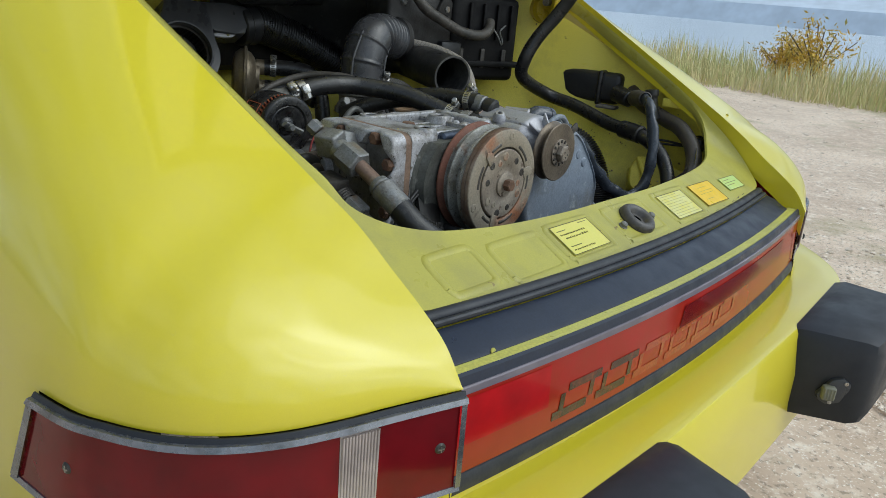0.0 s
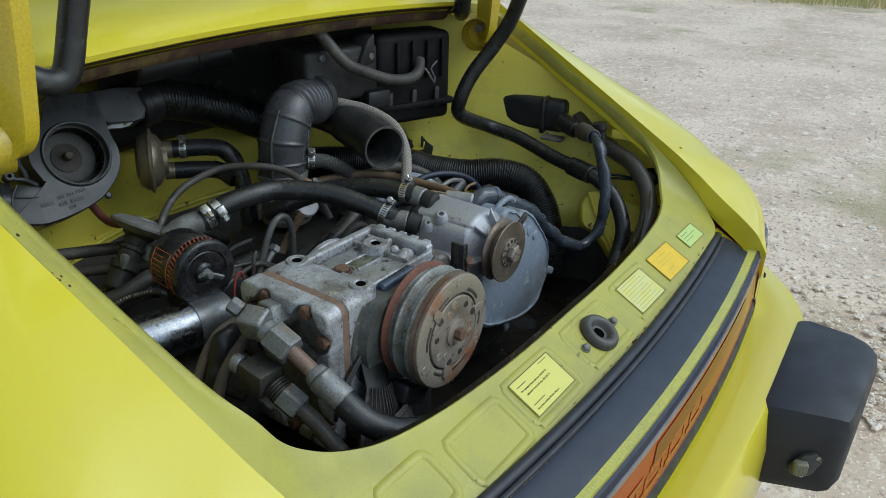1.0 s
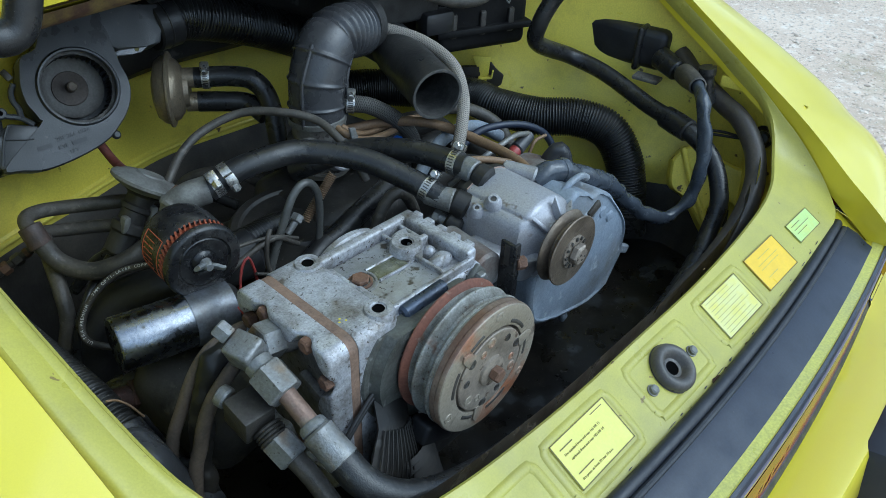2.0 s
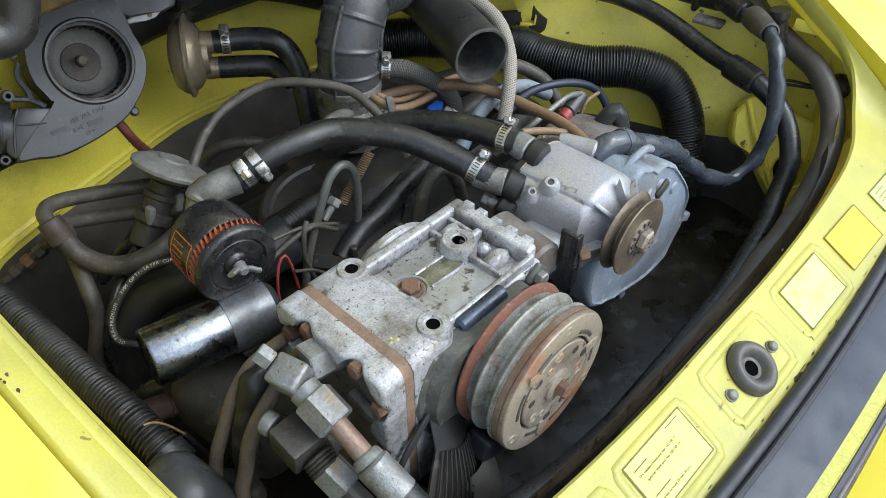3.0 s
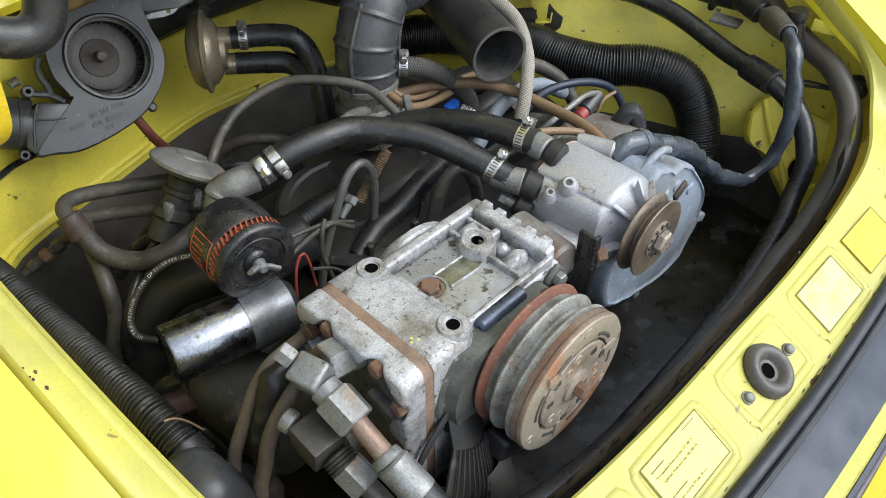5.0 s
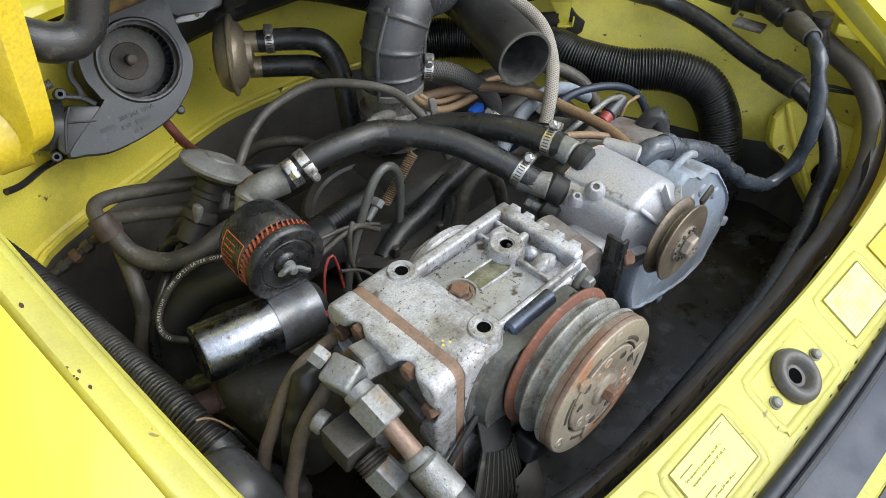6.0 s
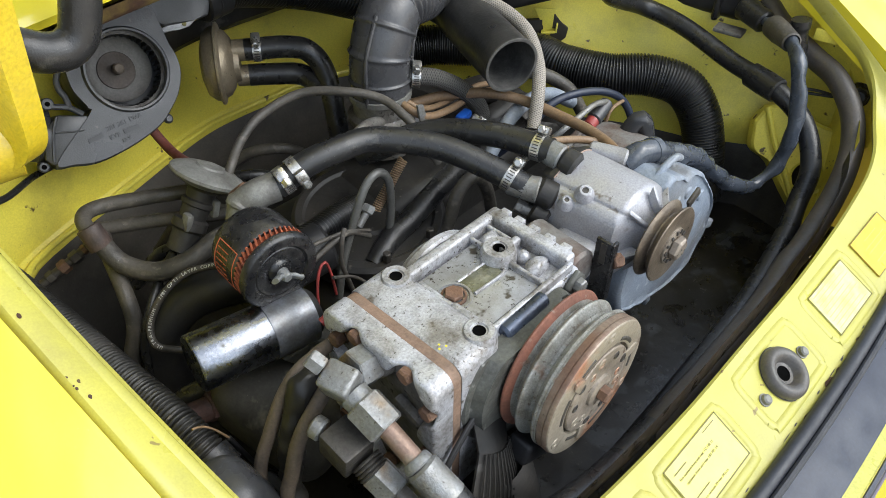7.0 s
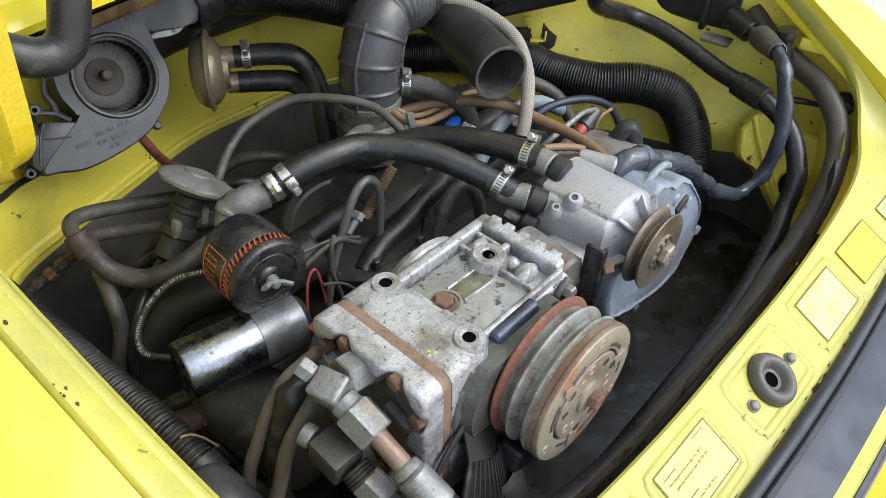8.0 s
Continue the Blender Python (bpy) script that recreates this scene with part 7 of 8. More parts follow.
# ---------------------------------------------------------------- intake
def intake():
    ob = thing("intake_bellows", "grey-black ribbed rubber intake bellows on the throttle body", "intake hose", (-.004, .645, .76))
    pts = [(-.015, .640, .788), (-.012, .642, .825), (-.007, .643, .858), (.016, .649, .896), (.052, .659, .906), (.104, .675, .896)]

    def rad(s):
        r = .043
        for q in (.028, .064, .100):
            r += .0030 * math.exp(-((s - q) / .0018) ** 2)
        if s > .128:
            r += .0032 * math.cos((s - .128) * 2 * math.pi / .012) - .003
        return r
    part("bellows", sweep(bmesh.new(), pts, rad, 40, .0012), BELLOWS, ob, sharp=2.0)
    b_ = bmesh.new()
    sweep(b_, [(-.055, .624, .792), (-.053, .625, .830), (-.047, .627, .866), (-.022, .631, .915)], .0032, 8)
    part("mould_rib", b_, BELLOWS, ob)
    b_ = bmesh.new()
    sweep(b_, [(.022, .614, .792), (.025, .615, .830), (.031, .617, .862), (.050, .622, .896)], .0030, 8)
    part("mould_rib", b_, BELLOWS, ob)
    b_ = bmesh.new()
    lathe(b_, (-.015, .640, .786), (0, 0.05, 1), [(.0435, .002), (.0458, .003), (.0458, .0105), (.0435, .0115)], 44, closed=True)
    part("band", b_, DUSTY_CAST, ob, "grey clamp band")
    b_ = bmesh.new()
    lathe(b_, (-.013, .640, .70), (0, 0, 1), [(.040, 0), (.046, .004), (.046, .012), (.042, .015), (.040, .030), (.042, .048), (.051, .053), (.051, .061), (.043, .066), (.0425, .088), (0, .088)], 40)
    throttle = part("throttle_body", b_, ALU_DARK, ob, "cast alloy throttle body")
    b_ = bmesh.new()
    lathe(b_, (-.008, .594, .748), (0, -1, .55), [(.030, -.012), (.030, .002), (.027, .0045), (0, .005)], 28)
    part("round_cover", b_, ALU_SMOOTH, throttle)
    b_ = bmesh.new()
    sweep(b_, [(-.040, .612, .768), (-.066, .602, .780), (-.088, .598, .786), (-.100, .598, .780), (-.104, .600, .764)], lambda q: .0060 + .003 * abs(math.sin(q * 55)), 12, .003)
    part("lever", b_, ALU_DARK, throttle)
    for p, q, r in (((-.101, .592, .784), (-.101, .580, .789), .009), ((-.058, .600, .752), (-.058, .588, .757), .007), ((.040, .602, .752), (.040, .590, .757), .007), ((.028, .596, .722), (.028, .584, .727), .006)):
        b_ = bmesh.new()
        nut(b_, p, q, r)
        part("bolt", b_, ZINC, throttle)
    b_ = bmesh.new()
    prism(b_, [(-.013, .570, .801), (-.003, .568, .799), (.008, .566, .760), (.000, .566, .752), (-.007, .566, .757)], (0, -.004, 0), .001)
    part("cable_tab", b_, ZINC, throttle)
    return ob


intake()
b_ = bmesh.new()
mouth, back = Vector((.107, .499, .841)), Vector((.168, .655, .850))
axm = (mouth - back).normalized()
lathe(b_, back, mouth - back, [(.0385, 0), (.040, .02), (.0400, (mouth - back).length - .004), (.0412, (mouth - back).length), (.0380, (mouth - back).length), (.037, .02), (.0, .015)], 44)
sweep(b_, [back + axm * .02, back - axm * .03, back - axm * .06 + Vector((-.03, .03, .01)), back - axm * .07 + Vector((-.09, .06, .0))], .0395, 28)
SNORKEL = alone("snorkel_tube", b_, material("dusty_black_tube", (0.024, 0.024, 0.024), 0.40, dark=(0.058, 0.055, 0.050), mix_scale=14.0, mix_at=(0.45, 0.72), bump=0.2, bump_scale=200, specks=(0.14, 0.13, 0.12), speck_scale=220.0, speck_at=(0.69, 0.73)), "open black plastic warm-air tube", "air duct")
b_ = bmesh.new()
lathe(b_, mouth - axm * .006, axm, [(.0402, .003), (.0410, .004), (.0412, .0062), (.0408, .0070), (.0396, .0072), (.0368, .0066), (.0362, -.030), (.0358, -.075)], 44)
part("mouth_rim", b_, material("dusty_tube_inside", (0.085, 0.082, 0.075), 0.7, dark=(0.028, 0.027, 0.026), mix_scale=26.0, mix_at=(0.40, 0.62), bump=0.3, bump_scale=160), SNORKEL, "worn dusty grey mouth")
hose("braided_hose", [(.118, .72, .905), (.145, .670, .892), (.172, .600, .882), (.176, .535, .862), (.158, .492, .830), (.125, .462, .800), (.098, .446, .765)], .0098, BRAID_GREY, "grey woven braided vacuum hose", step=.003)
hose("braided_fuel_hose", [(.010, .632, .820), (.022, .612, .815), (.048, .590, .810), (.082, .572, .786), (.107, .560, .755), (.110, .552, .731), (.094, .547, .722), (.072, .544, .722)], .0132, BRAID_BLACK, "black braided breather hose", step=.003)
clamp((.026, .608, .814), (.75, -.65, -.1), .0135, screw=(.2, -.3, 1))
b_ = bmesh.new()
block(b_, (.066, .550, .755), (.028, .014, .013), .003, Matrix.Rotation(.2, 3, "Z"))
alone("blue_clip", b_, BLUE, "small blue plastic clip on a hose", "clip")
clamp((.094, .547, .726), (-.8, -.2, -.4), .0136, screw=(.3, -.5, 1))


# black plastic taken darker: the deep shade under the cowl is in its colour
BOX_PLASTIC = material("box_plastic_darkened_as_shaded", (0.0055, 0.0055, 0.006), 0.62, dark=(0.012, 0.0115, 0.011), mix_scale=14.0, bump=0.15, bump_scale=200, specks=(0.05, 0.047, 0.043), speck_scale=160.0, speck_at=(0.70, 0.74), ior=1.3)


def air_box():
    ob = thing("air_box", "black plastic air filter box in the front of the bay", "air box", (.37, .65, .88))
    t = Matrix.Rotation(-.35, 3, "Z")
    b_ = bmesh.new()
    block(b_, (.375, .665, .905), (.185, .085, .190), .014, t, seg=3)
    part("body", b_, BOX_PLASTIC, ob)
    b_ = bmesh.new()
    block(b_, (.3735, .660, .850), (.195, .094, .014), .004, t)
    part("flange", b_, BOX_PLASTIC, ob)
    for x, y in ((.300, .648), (.355, .628), (.410, .608)):
        b_ = bmesh.new()
        block(b_, (x, y - .004, .862), (.012, .008, .044), .003, t)
        part("clip", b_, DARK_STEEL, ob, "dull spring clip")
    for k in range(4):
        b_ = bmesh.new()
        block(b_, (.315 + .035 * k, .636 - .0125 * k, .945), (.006, .008, .080), .002, t)
        part("rib", b_, BOX_PLASTIC, ob)
    hose("box_wire", [(.372, .616, .935), (.380, .602, .915), (.395, .600, .895), (.402, .604, .905), (.392, .606, .925), (.405, .600, .94)], .0018, ZINC, "thin looped earth wire on the air box", "wire", 6)


# dusty casting made near black, with the cowl's shade put into the colour
METER_CAST = material("dusty_meter_casting_darkened_as_shaded", (0.034, 0.033, 0.032), 0.6, metal=0.2, dark=(0.013, 0.012, 0.011), mix_scale=18.0, mix_at=(0.42, 0.66), bump=0.4, bump_scale=220, specks=(0.15, 0.14, 0.13), speck_scale=180.0, speck_at=(0.68, 0.72))


def air_flow_meter():
    ob = thing("air_flow_meter", "dull cast air-flow meter between bellows and air box", "air-flow meter", (.19, .70, .92))
    t = Matrix.Rotation(-.2, 3, "Z")
    b_ = bmesh.new()
    block(b_, (.195, .715, .935), (.175, .095, .105), .010, t, seg=3)
    part("body", b_, METER_CAST, ob)
    b_ = bmesh.new()
    prism(b_, [(.215, .655, .945), (.262, .650, .952), (.258, .648, 1.010), (.240, .650, 1.000), (.228, .652, .975)], (0, .045, 0), .004)
    part("fin", b_, METER_CAST, ob)
    b_ = bmesh.new()
    lathe(b_, (.122, .686, .897), (-.75, -.12, .08), [(.046, -.010), (.046, .006), (.040, .009), (.040, .028), (0, .028)], 32)
    part("neck", b_, METER_CAST, ob)
    for x, z in ((.135, .975), (.250, .965), (.150, .893), (.270, .890)):
        b_ = bmesh.new()
        nut(b_, (x, .672 - .2 * (x - .195), z), (x, .660 - .2 * (x - .195), z), .008)
        part("bolt", b_, ZINC, ob)
    b_ = bmesh.new()
    block(b_, (.262, .655, .878), (.060, .040, .040), .008, t, seg=2)
    part("plug", b_, PLASTIC_DARK, ob)


air_box()
air_flow_meter()
hose("loop_hose", [(.115, .68, 1.045), (.140, .655, .998), (.165, .640, .965), (.206, .632, .945), (.270, .620, .920), (.325, .610, .915), (.352, .608, .928), (.368, .620, .945)], .0115, DUSTY, "grey rubber hose looped before the air box")
b_ = bmesh.new()
rod(b_, (-.150, .862, .972), (.050, .852, .979), .029, .029, seg=28, bevel=.005)
rod(b_, (-.030, .856, .976), (-.020, .8555, .976), .0315, .0315, seg=28, bevel=.002)
alone("intake_silencer", b_, PLASTIC_DARK, "black plastic intake silencer under the cowl", "air duct")

# ---------------------------------------------------------------- hoses and wires
hose("air_injection_hose", [(-.262, .556, .803), (-.227, .546, .820), (-.180, .533, .828), (-.134, .517, .827), (-.084, .458, .820), (-.053, .395, .802), (-.037, .352, .787)], .0165, RUBBER, "black rubber air hose arching to the pump", seg=20)
for owner, run_ in (("air_injection_hose", [(-.240, .551, .8310), (-.227, .546, .8360), (-.180, .533, .8443), (-.134, .517, .8433), (-.084, .458, .8363), (-.055, .400, .8190)]),):
    b_ = bmesh.new()
    sweep(b_, [Vector(p) + Vector((-.005, -.0045, -.0030)) for p in run_], .0011, 6, .006)
    part("seam", b_, DUSTY, bpy.data.objects[owner], "raised mould seam")
clamp((-.252, .553, .809), (.9, -.2, .35), .0168, screw=(-.1, -.6, 1))
clamp((-.236, .5487, .8170), (.9, -.2, .35), .0168, screw=(-.1, -.9, .3))
clamp((-.043, .372, .794), (.25, -.95, -.3), .0168, screw=(.5, .3, 1))
hose("air_return_hose", [(-.110, .580, .762), (-.095, .556, .776), (-.072, .534, .790), (-.041, .499, .803), (-.010, .429, .816), (.010, .352, .817)], .0165, RUBBER, "second black rubber air hose behind the first", seg=20)
clamp((.006, .368, .817), (.2, -1, 0), .0168, screw=(.6, .2, 1))
DUCT = corrugated("warm_air_duct", [(.20, .86, .70), (.285, .800, .700), (.375, .672, .700), (.388, .602, .695), (.414, .525, .695), (.456, .462, .700), (.484, .408, .685), (.490, .368, .640), (.485, .343, .580), (.475, .325, .51)], .0365, CORRUGATED, "large black corrugated warm-air duct", pitch=.0050, depth=.0032)
b_ = bmesh.new()
lathe(b_, (.475, .325, .51), (-.10, -.18, -.98), [(.034, -.035), (.0385, -.033), (.0385, .010), (.034, .012)], 30, closed=True)
part("end_cuff", b_, RUBBER, DUCT)
hose("vacuum_tube", [(-.262, .670, .762), (-.226, .685, .790), (-.181, .693, .808), (-.126, .674, .825), (-.086, .625, .830), (-.058, .589, .822), (-.053, .551, .810), (-.047, .520, .785), (-.04, .50, .75)], .0062, DUSTY, "thin grey vacuum tube in a high arch")
TUBE_GREY = material("worn_grey_tube", (0.105, 0.105, 0.098), 0.42, dark=(0.060, 0.058, 0.053), mix_scale=20.0, mix_at=(0.42, 0.68), bump=0.2, bump_scale=250, specks=(0.24, 0.23, 0.21), speck_scale=260.0, speck_at=(0.68, 0.72))
hose("small_loop_tube", [(-.232, .500, .630), (-.216, .503, .681), (-.192, .505, .731), (-.169, .505, .775), (-.149, .505, .788), (-.133, .505, .778), (-.125, .505, .748), (-.129, .505, .693), (-.141, .503, .622)], .0056, TUBE_GREY, "thin grey tube bent in a tight loop")
hose("thin_wire", [(-.229, .474, .766), (-.238, .470, .754), (-.242, .470, .722), (-.238, .470, .698), (-.230, .468, .66)], .0032, DUSTY, "thin black wire loop", "wire", 8)
hose("breather_hose", [(-.250, .700, .715), (-.278, .719, .720), (-.347, .754, .725), (-.404, .774, .730), (-.430, .755, .735), (-.429, .724, .720), (-.420, .700, .690), (-.394, .665, .680), (-.356, .642, .690), (-.316, .640, .700), (-.27, .64, .70)], lambda q: .0100 if q < .235 else .0128, DUSTY, "dusty grey breather hose with a tight elbow")
b_ = bmesh.new()
lathe(b_, (-.431, .728, .724), (.05, -.35, -.5), [(.0120, -.016), (.0152, -.015), (.0156, .014), (.0148, .0155), (.0120, .016)], 24, closed=True)
part("joint_sleeve", b_, SLEEVE_BROWN, bpy.data.objects["breather_hose"], "dusty red-brown sleeve over the joint")
hose("cross_hose", [(-.24, .66, .70), (-.290, .687, .700), (-.350, .732, .700), (-.42, .775, .700)], .0095, DUSTY, "dusty hose crossing behind the filter")
hose("down_hose", [(-.412, .762, .700), (-.419, .745, .680), (-.435, .683, .660), (-.445, .661, .620), (-.466, .668, .55), (-.47, .66, .48)], .0105, DUSTY, "dusty hose dropping beside the bay wall")
WIRE = [(-.330, .585, .70), (-.343, .599, .700), (-.375, .624, .690), (-.410, .630, .670), (-.436, .627, .640), (-.443, .611, .620), (-.420, .60, .600), (-.38, .57, .59)]
hose("spark_plug_lead", WIRE, .0048, DUSTY, "grey seven millimetre ignition lead with white lettering", "ignition lead", 12)


def lead_lettering(words, start, size):
    """Letters set one by one along the ignition lead, on its upper side."""
    path = smooth_path(WIRE, .001)
    run, i = 0.0, 0
    out_ = bmesh.new()
    lead = bpy.data.objects["spark_plug_lead"]
    spots_ = []
    for ch in reversed(words):
        while run < start and i < len(path) - 2:
            run += (path[i + 1] - path[i]).length
            i += 1
        spots_.append((ch, i))
        start += size * .78
    for ch, i in spots_:
        if ch == " ":
            continue
        d = (path[max(i - 3, 0)] - path[min(i + 3, len(path) - 1)]).normalized()
        n_ = Vector((-.25, -.55, .80))
        n_ = (n_ - d * n_.dot(d)).normalized()
        m = Matrix((d, n_.cross(d), n_)).transposed().to_4x4()
        text_part("lettering", ch, size, Matrix.Translation(path[i] + n_ * .0049 - n_.cross(d) * size * .36) @ m, PRINT_WHITE, lead, align="CENTER")


lead_lettering("ULTRA-PREMIUM - 7MM OPTI-LAYER COPPER", .012, .0058)
hose("second_plug_lead", [(-.36, .68, .68), (-.385, .677, .660), (-.421, .653, .640), (-.446, .645, .600), (-.452, .643, .55), (-.45, .64, .48)], .006, RUBBER, "dark rubber ignition lead by the bay wall", "ignition lead", 12)
HEATER_DUCT = corrugated("heater_duct", [(-.603, .90, .798), (-.568, .84, .750), (-.539, .76, .710), (-.521, .66, .688), (-.511, .567, .683), (-.500, .457, .681), (-.495, .405, .669), (-.492, .380, .655)], .0195, CORRUGATED_DUSTY, "black corrugated heater duct along the bay wall", pitch=.0054, depth=.0042)
b_ = bmesh.new()
lathe(b_, (-.4925, .386, .6585), (.10, -.75, -.42), [(.0170, -.012), (.0218, -.011), (.0222, .012), (.0170, .013)], 28, closed=True)
part("end_collar", b_, RUBBER, HEATER_DUCT, "black rubber end collar")
hose("fat_breather_hose", [(-.28, .59, .64), (-.330, .620, .640), (-.378, .650, .620), (-.420, .656, .580), (-.43, .646, .50)], .030, PLASTIC_DARK, "fat dark hose behind the coil")
hose("tan_hose", [(-.335, .365, .735), (-.355, .357, .752), (-.374, .356, .752), (-.398, .355, .748), (-.421, .355, .726), (-.442, .355, .689), (-.460, .355, .653), (-.472, .350, .60), (-.475, .345, .54)], .0074, BROWN_HOSE, "tan dusty hose dropping below the compressor")
hose("tan_hose", [(-.350, .345, .700), (-.375, .330, .738), (-.390, .320, .744), (-.408, .315, .737), (-.426, .314, .720), (-.439, .314, .696), (-.449, .314, .666), (-.460, .314, .635), (-.472, .31, .56)], .0080, BROWN_HOSE, "second tan dusty hose beside the union")
VENT = sweep(bmesh.new(), [(-.345, .352, .700), (-.370, .345, .738), (-.393, .337, .752), (-.409, .335, .745), (-.421, .334, .722), (-.433, .332, .680), (-.443, .330, .62), (-.45, .32, .53)], lambda q: .0125 + .0016 * math.sin(q * 120) * math.sin(q * 47), 18, .0025)
for v_ in VENT.verts:
    k = v_.co * 60
    v_.co += Vector((noise.noise(k), noise.noise(k + Vector((9, 0, 0))), noise.noise(k + Vector((0, 9, 0))))) * .0036
alone("taped_loom", VENT, PAD, "black crumpled taped loom between two tan hoses", "wiring sleeve", sharp=.5)
AIR_LINE = hose("refrigerant_line", [(.452, .42, 1.12), (.463, .455, 1.04), (.456, .49, .98), (.432, .525, .92), (.415, .542, .868), (.432, .553, .825), (.515, .530, .785), (.530, .457, .768), (.520, .350, .742), (.500, .269, .736), (.490, .204, .706), (.460, .160, .655), (.425, .150, .605), (.360, .135, .585), (.20, .115, .570), (0, .108, .560), (-.12, .11, .54)], .0155, RUBBER, "thick black air-conditioning hose along the bay wall", seg=20)
RETURN_HOSE = material("brown_black_rubber_hose", (0.060, 0.053, 0.047), 0.45, dark=(0.085, 0.070, 0.058), mix_scale=14.0, mix_at=(0.45, 0.72), bump=0.15, bump_scale=220, specks=(0.16, 0.14, 0.12), speck_scale=260.0, speck_at=(0.68, 0.72))
hose("return_hose", [(0.620, 0.360, 0.815), (0.602, 0.318, 0.792), (0.578, 0.246, 0.769), (0.557, 0.196, 0.758), (0.532, 0.153, 0.730), (0.499, 0.126, 0.700), (0.457, 0.111, 0.675), (0.404, 0.102, 0.655), (0.339, 0.096, 0.642), (0.283, 0.092, 0.636), (0.240, 0.092, 0.634), (0.150, 0.083, 0.630), (0.000, 0.081, 0.628), (-0.140, 0.083, 0.630)], .0172, RETURN_HOSE, "thick brown-grey return hose under the rim", seg=20)
b_ = bmesh.new()
lathe(b_, (.503, .285, .737), (.25, .9, .05), [(.0155, -.03), (.0200, -.028), (.0208, .0), (.0200, .028), (.0155, .03)], 26, closed=True)
part("joint_sleeve", b_, RUBBER, AIR_LINE, "rubber sleeve joining the hose")
LOOM = sweep(bmesh.new(), [(.088, .292, .790), (.108, .282, .800), (.150, .270, .785), (.245, .262, .730), (.330, .248, .655), (.390, .228, .615), (.425, .212, .622), (.446, .204, .650), (.450, .202, .698), (.458, .210, .745), (.470, .232, .800), (.505, .268, .815), (.540, .302, .806), (.575, .340, .800)],
     lambda s: .0132 + .0034 * max(0.0, 1 - s / .32) + .0012 * math.sin(s * 38 + 1) + .0012 * math.sin(s * 61) * math.sin(s * 17), 20, .0025, flat=.86)
for v_ in LOOM.verts:
    k = Vector((v_.co.x * 42, v_.co.y * 42, v_.co.z * 30))
    v_.co += Vector((noise.noise(k), noise.noise(k + Vector((9, 0, 0))), noise.noise(k + Vector((0, 9, 0))))) * .0040 + Vector((0, 0, 1)) * .0012 * abs(noise.noise(k * 2.3))
LOOM_SLEEVE = alone("loom_sleeve", LOOM, SLEEVE, "crinkled blue-black plastic wiring sleeve", "wiring sleeve", sharp=.5)
b_ = bmesh.new()
lathe(b_, (.512, .276, .814), (.70, .68, -.12), [(.0125, -.020), (.0150, -.018), (.0162, .004), (.0185, .030), (.0185, .055), (.0150, .057)], 24, closed=True)
part("end_cuff", b_, DUSTY, LOOM_SLEEVE, "dusty black end cuff")
for at, ax_ in (((.128, .275, .796), (.95, -.15, -.20)),):
    b_ = bmesh.new()
    lathe(b_, at, ax_, [(.0140, -.006), (.0178, -.005), (.0182, 0), (.0178, .005), (.0140, .006)], 20, closed=True)
    part("tape_band", b_, SLEEVE, LOOM_SLEEVE)
b_ = bmesh.new()
sweep(b_, [(.560, .262, .768), (.556, .268, .790), (.553, .273, .812), (.552, .276, .832)], lambda q: .0132 + (.0022 if q > .052 else 0), 18, .003)
alone("hose_stub", b_, RUBBER, "short blanked rubber hose stub on the inner wing", "hose")
for dz in (0, .007):
    hose("wing_wire", [(.548, .250, .716 + dz), (.566, .222, .715 + dz), (.580, .190, .716 + dz * .3), (.590, .165, .720)], .0026, PLASTIC_DARK, "thin dark wire along the inner wing", "wire", 8, group="wing wires")
b_ = bmesh.new()
lathe(b_, (.602, .165, .722), (-.9, -.25, .25), [(.020, -.004), (.020, .006), (.015, .010), (.013, .020), (.009, .023), (0, .023)], 22)
alone("cable_grommet", b_, RUBBER, "black rubber cable grommet in the inner wing", "grommet")
hose("pinched_tube", [(-.505, .800, .782), (-.488, .812, .774), (-.472, .828, .767), (-.444, .856, .757), (-.418, .872, .750), (-.400, .882, .745)], .0045, RUBBER, "thin black tube on the bay wall below the blower")
torn = [(.397, .707, .748), (.425, .686, .745), (.446, .671, .753), (.453, .665, .738), (.467, .655, .726), (.463, .657, .700), (.437, .677, .703), (.416, .693, .712), (.402, .703, .731)]
b_ = bmesh.new()
prism(b_, [Vector(p) + Vector((-.004, -.005, 0)) for p in torn], (-.005, -.006, 0), .0015)
alone("torn_pad", b_, PAD, "torn black remnant of sound padding on the wall", "sound pad")


def relay_box():
    ob = thing("relay_box", "black plastic relay box strapped to the bay wall", "relay box", (.60, .47, .81))
    t = Matrix.Rotation(.14, 3, "Z")
    b_ = bmesh.new()
    block(b_, (.605, .500, .815), (.070, .240, .075), .014, t, seg=3)
    part("body", b_, PLASTIC_DARK, ob)
    b_ = bmesh.new()
    rod(b_, (.570, .335, .800), (.588, .385, .808), .019, .021, seg=22, bevel=.003)
    part("cable_gland", b_, RUBBER, ob)
    for y in (.43, .57):
        b_ = bmesh.new()
        block(b_, (.598 - .14 * (y - .5), y, .815), (.078, .012, .082), .012, t, seg=3)
        part("strap", b_, RUBBER, ob)
    b_ = bmesh.new()
    block(b_, (.555, .385, .776), (.030, .050, .008), .003, t)
    part("foot", b_, ALU_DARK, ob)


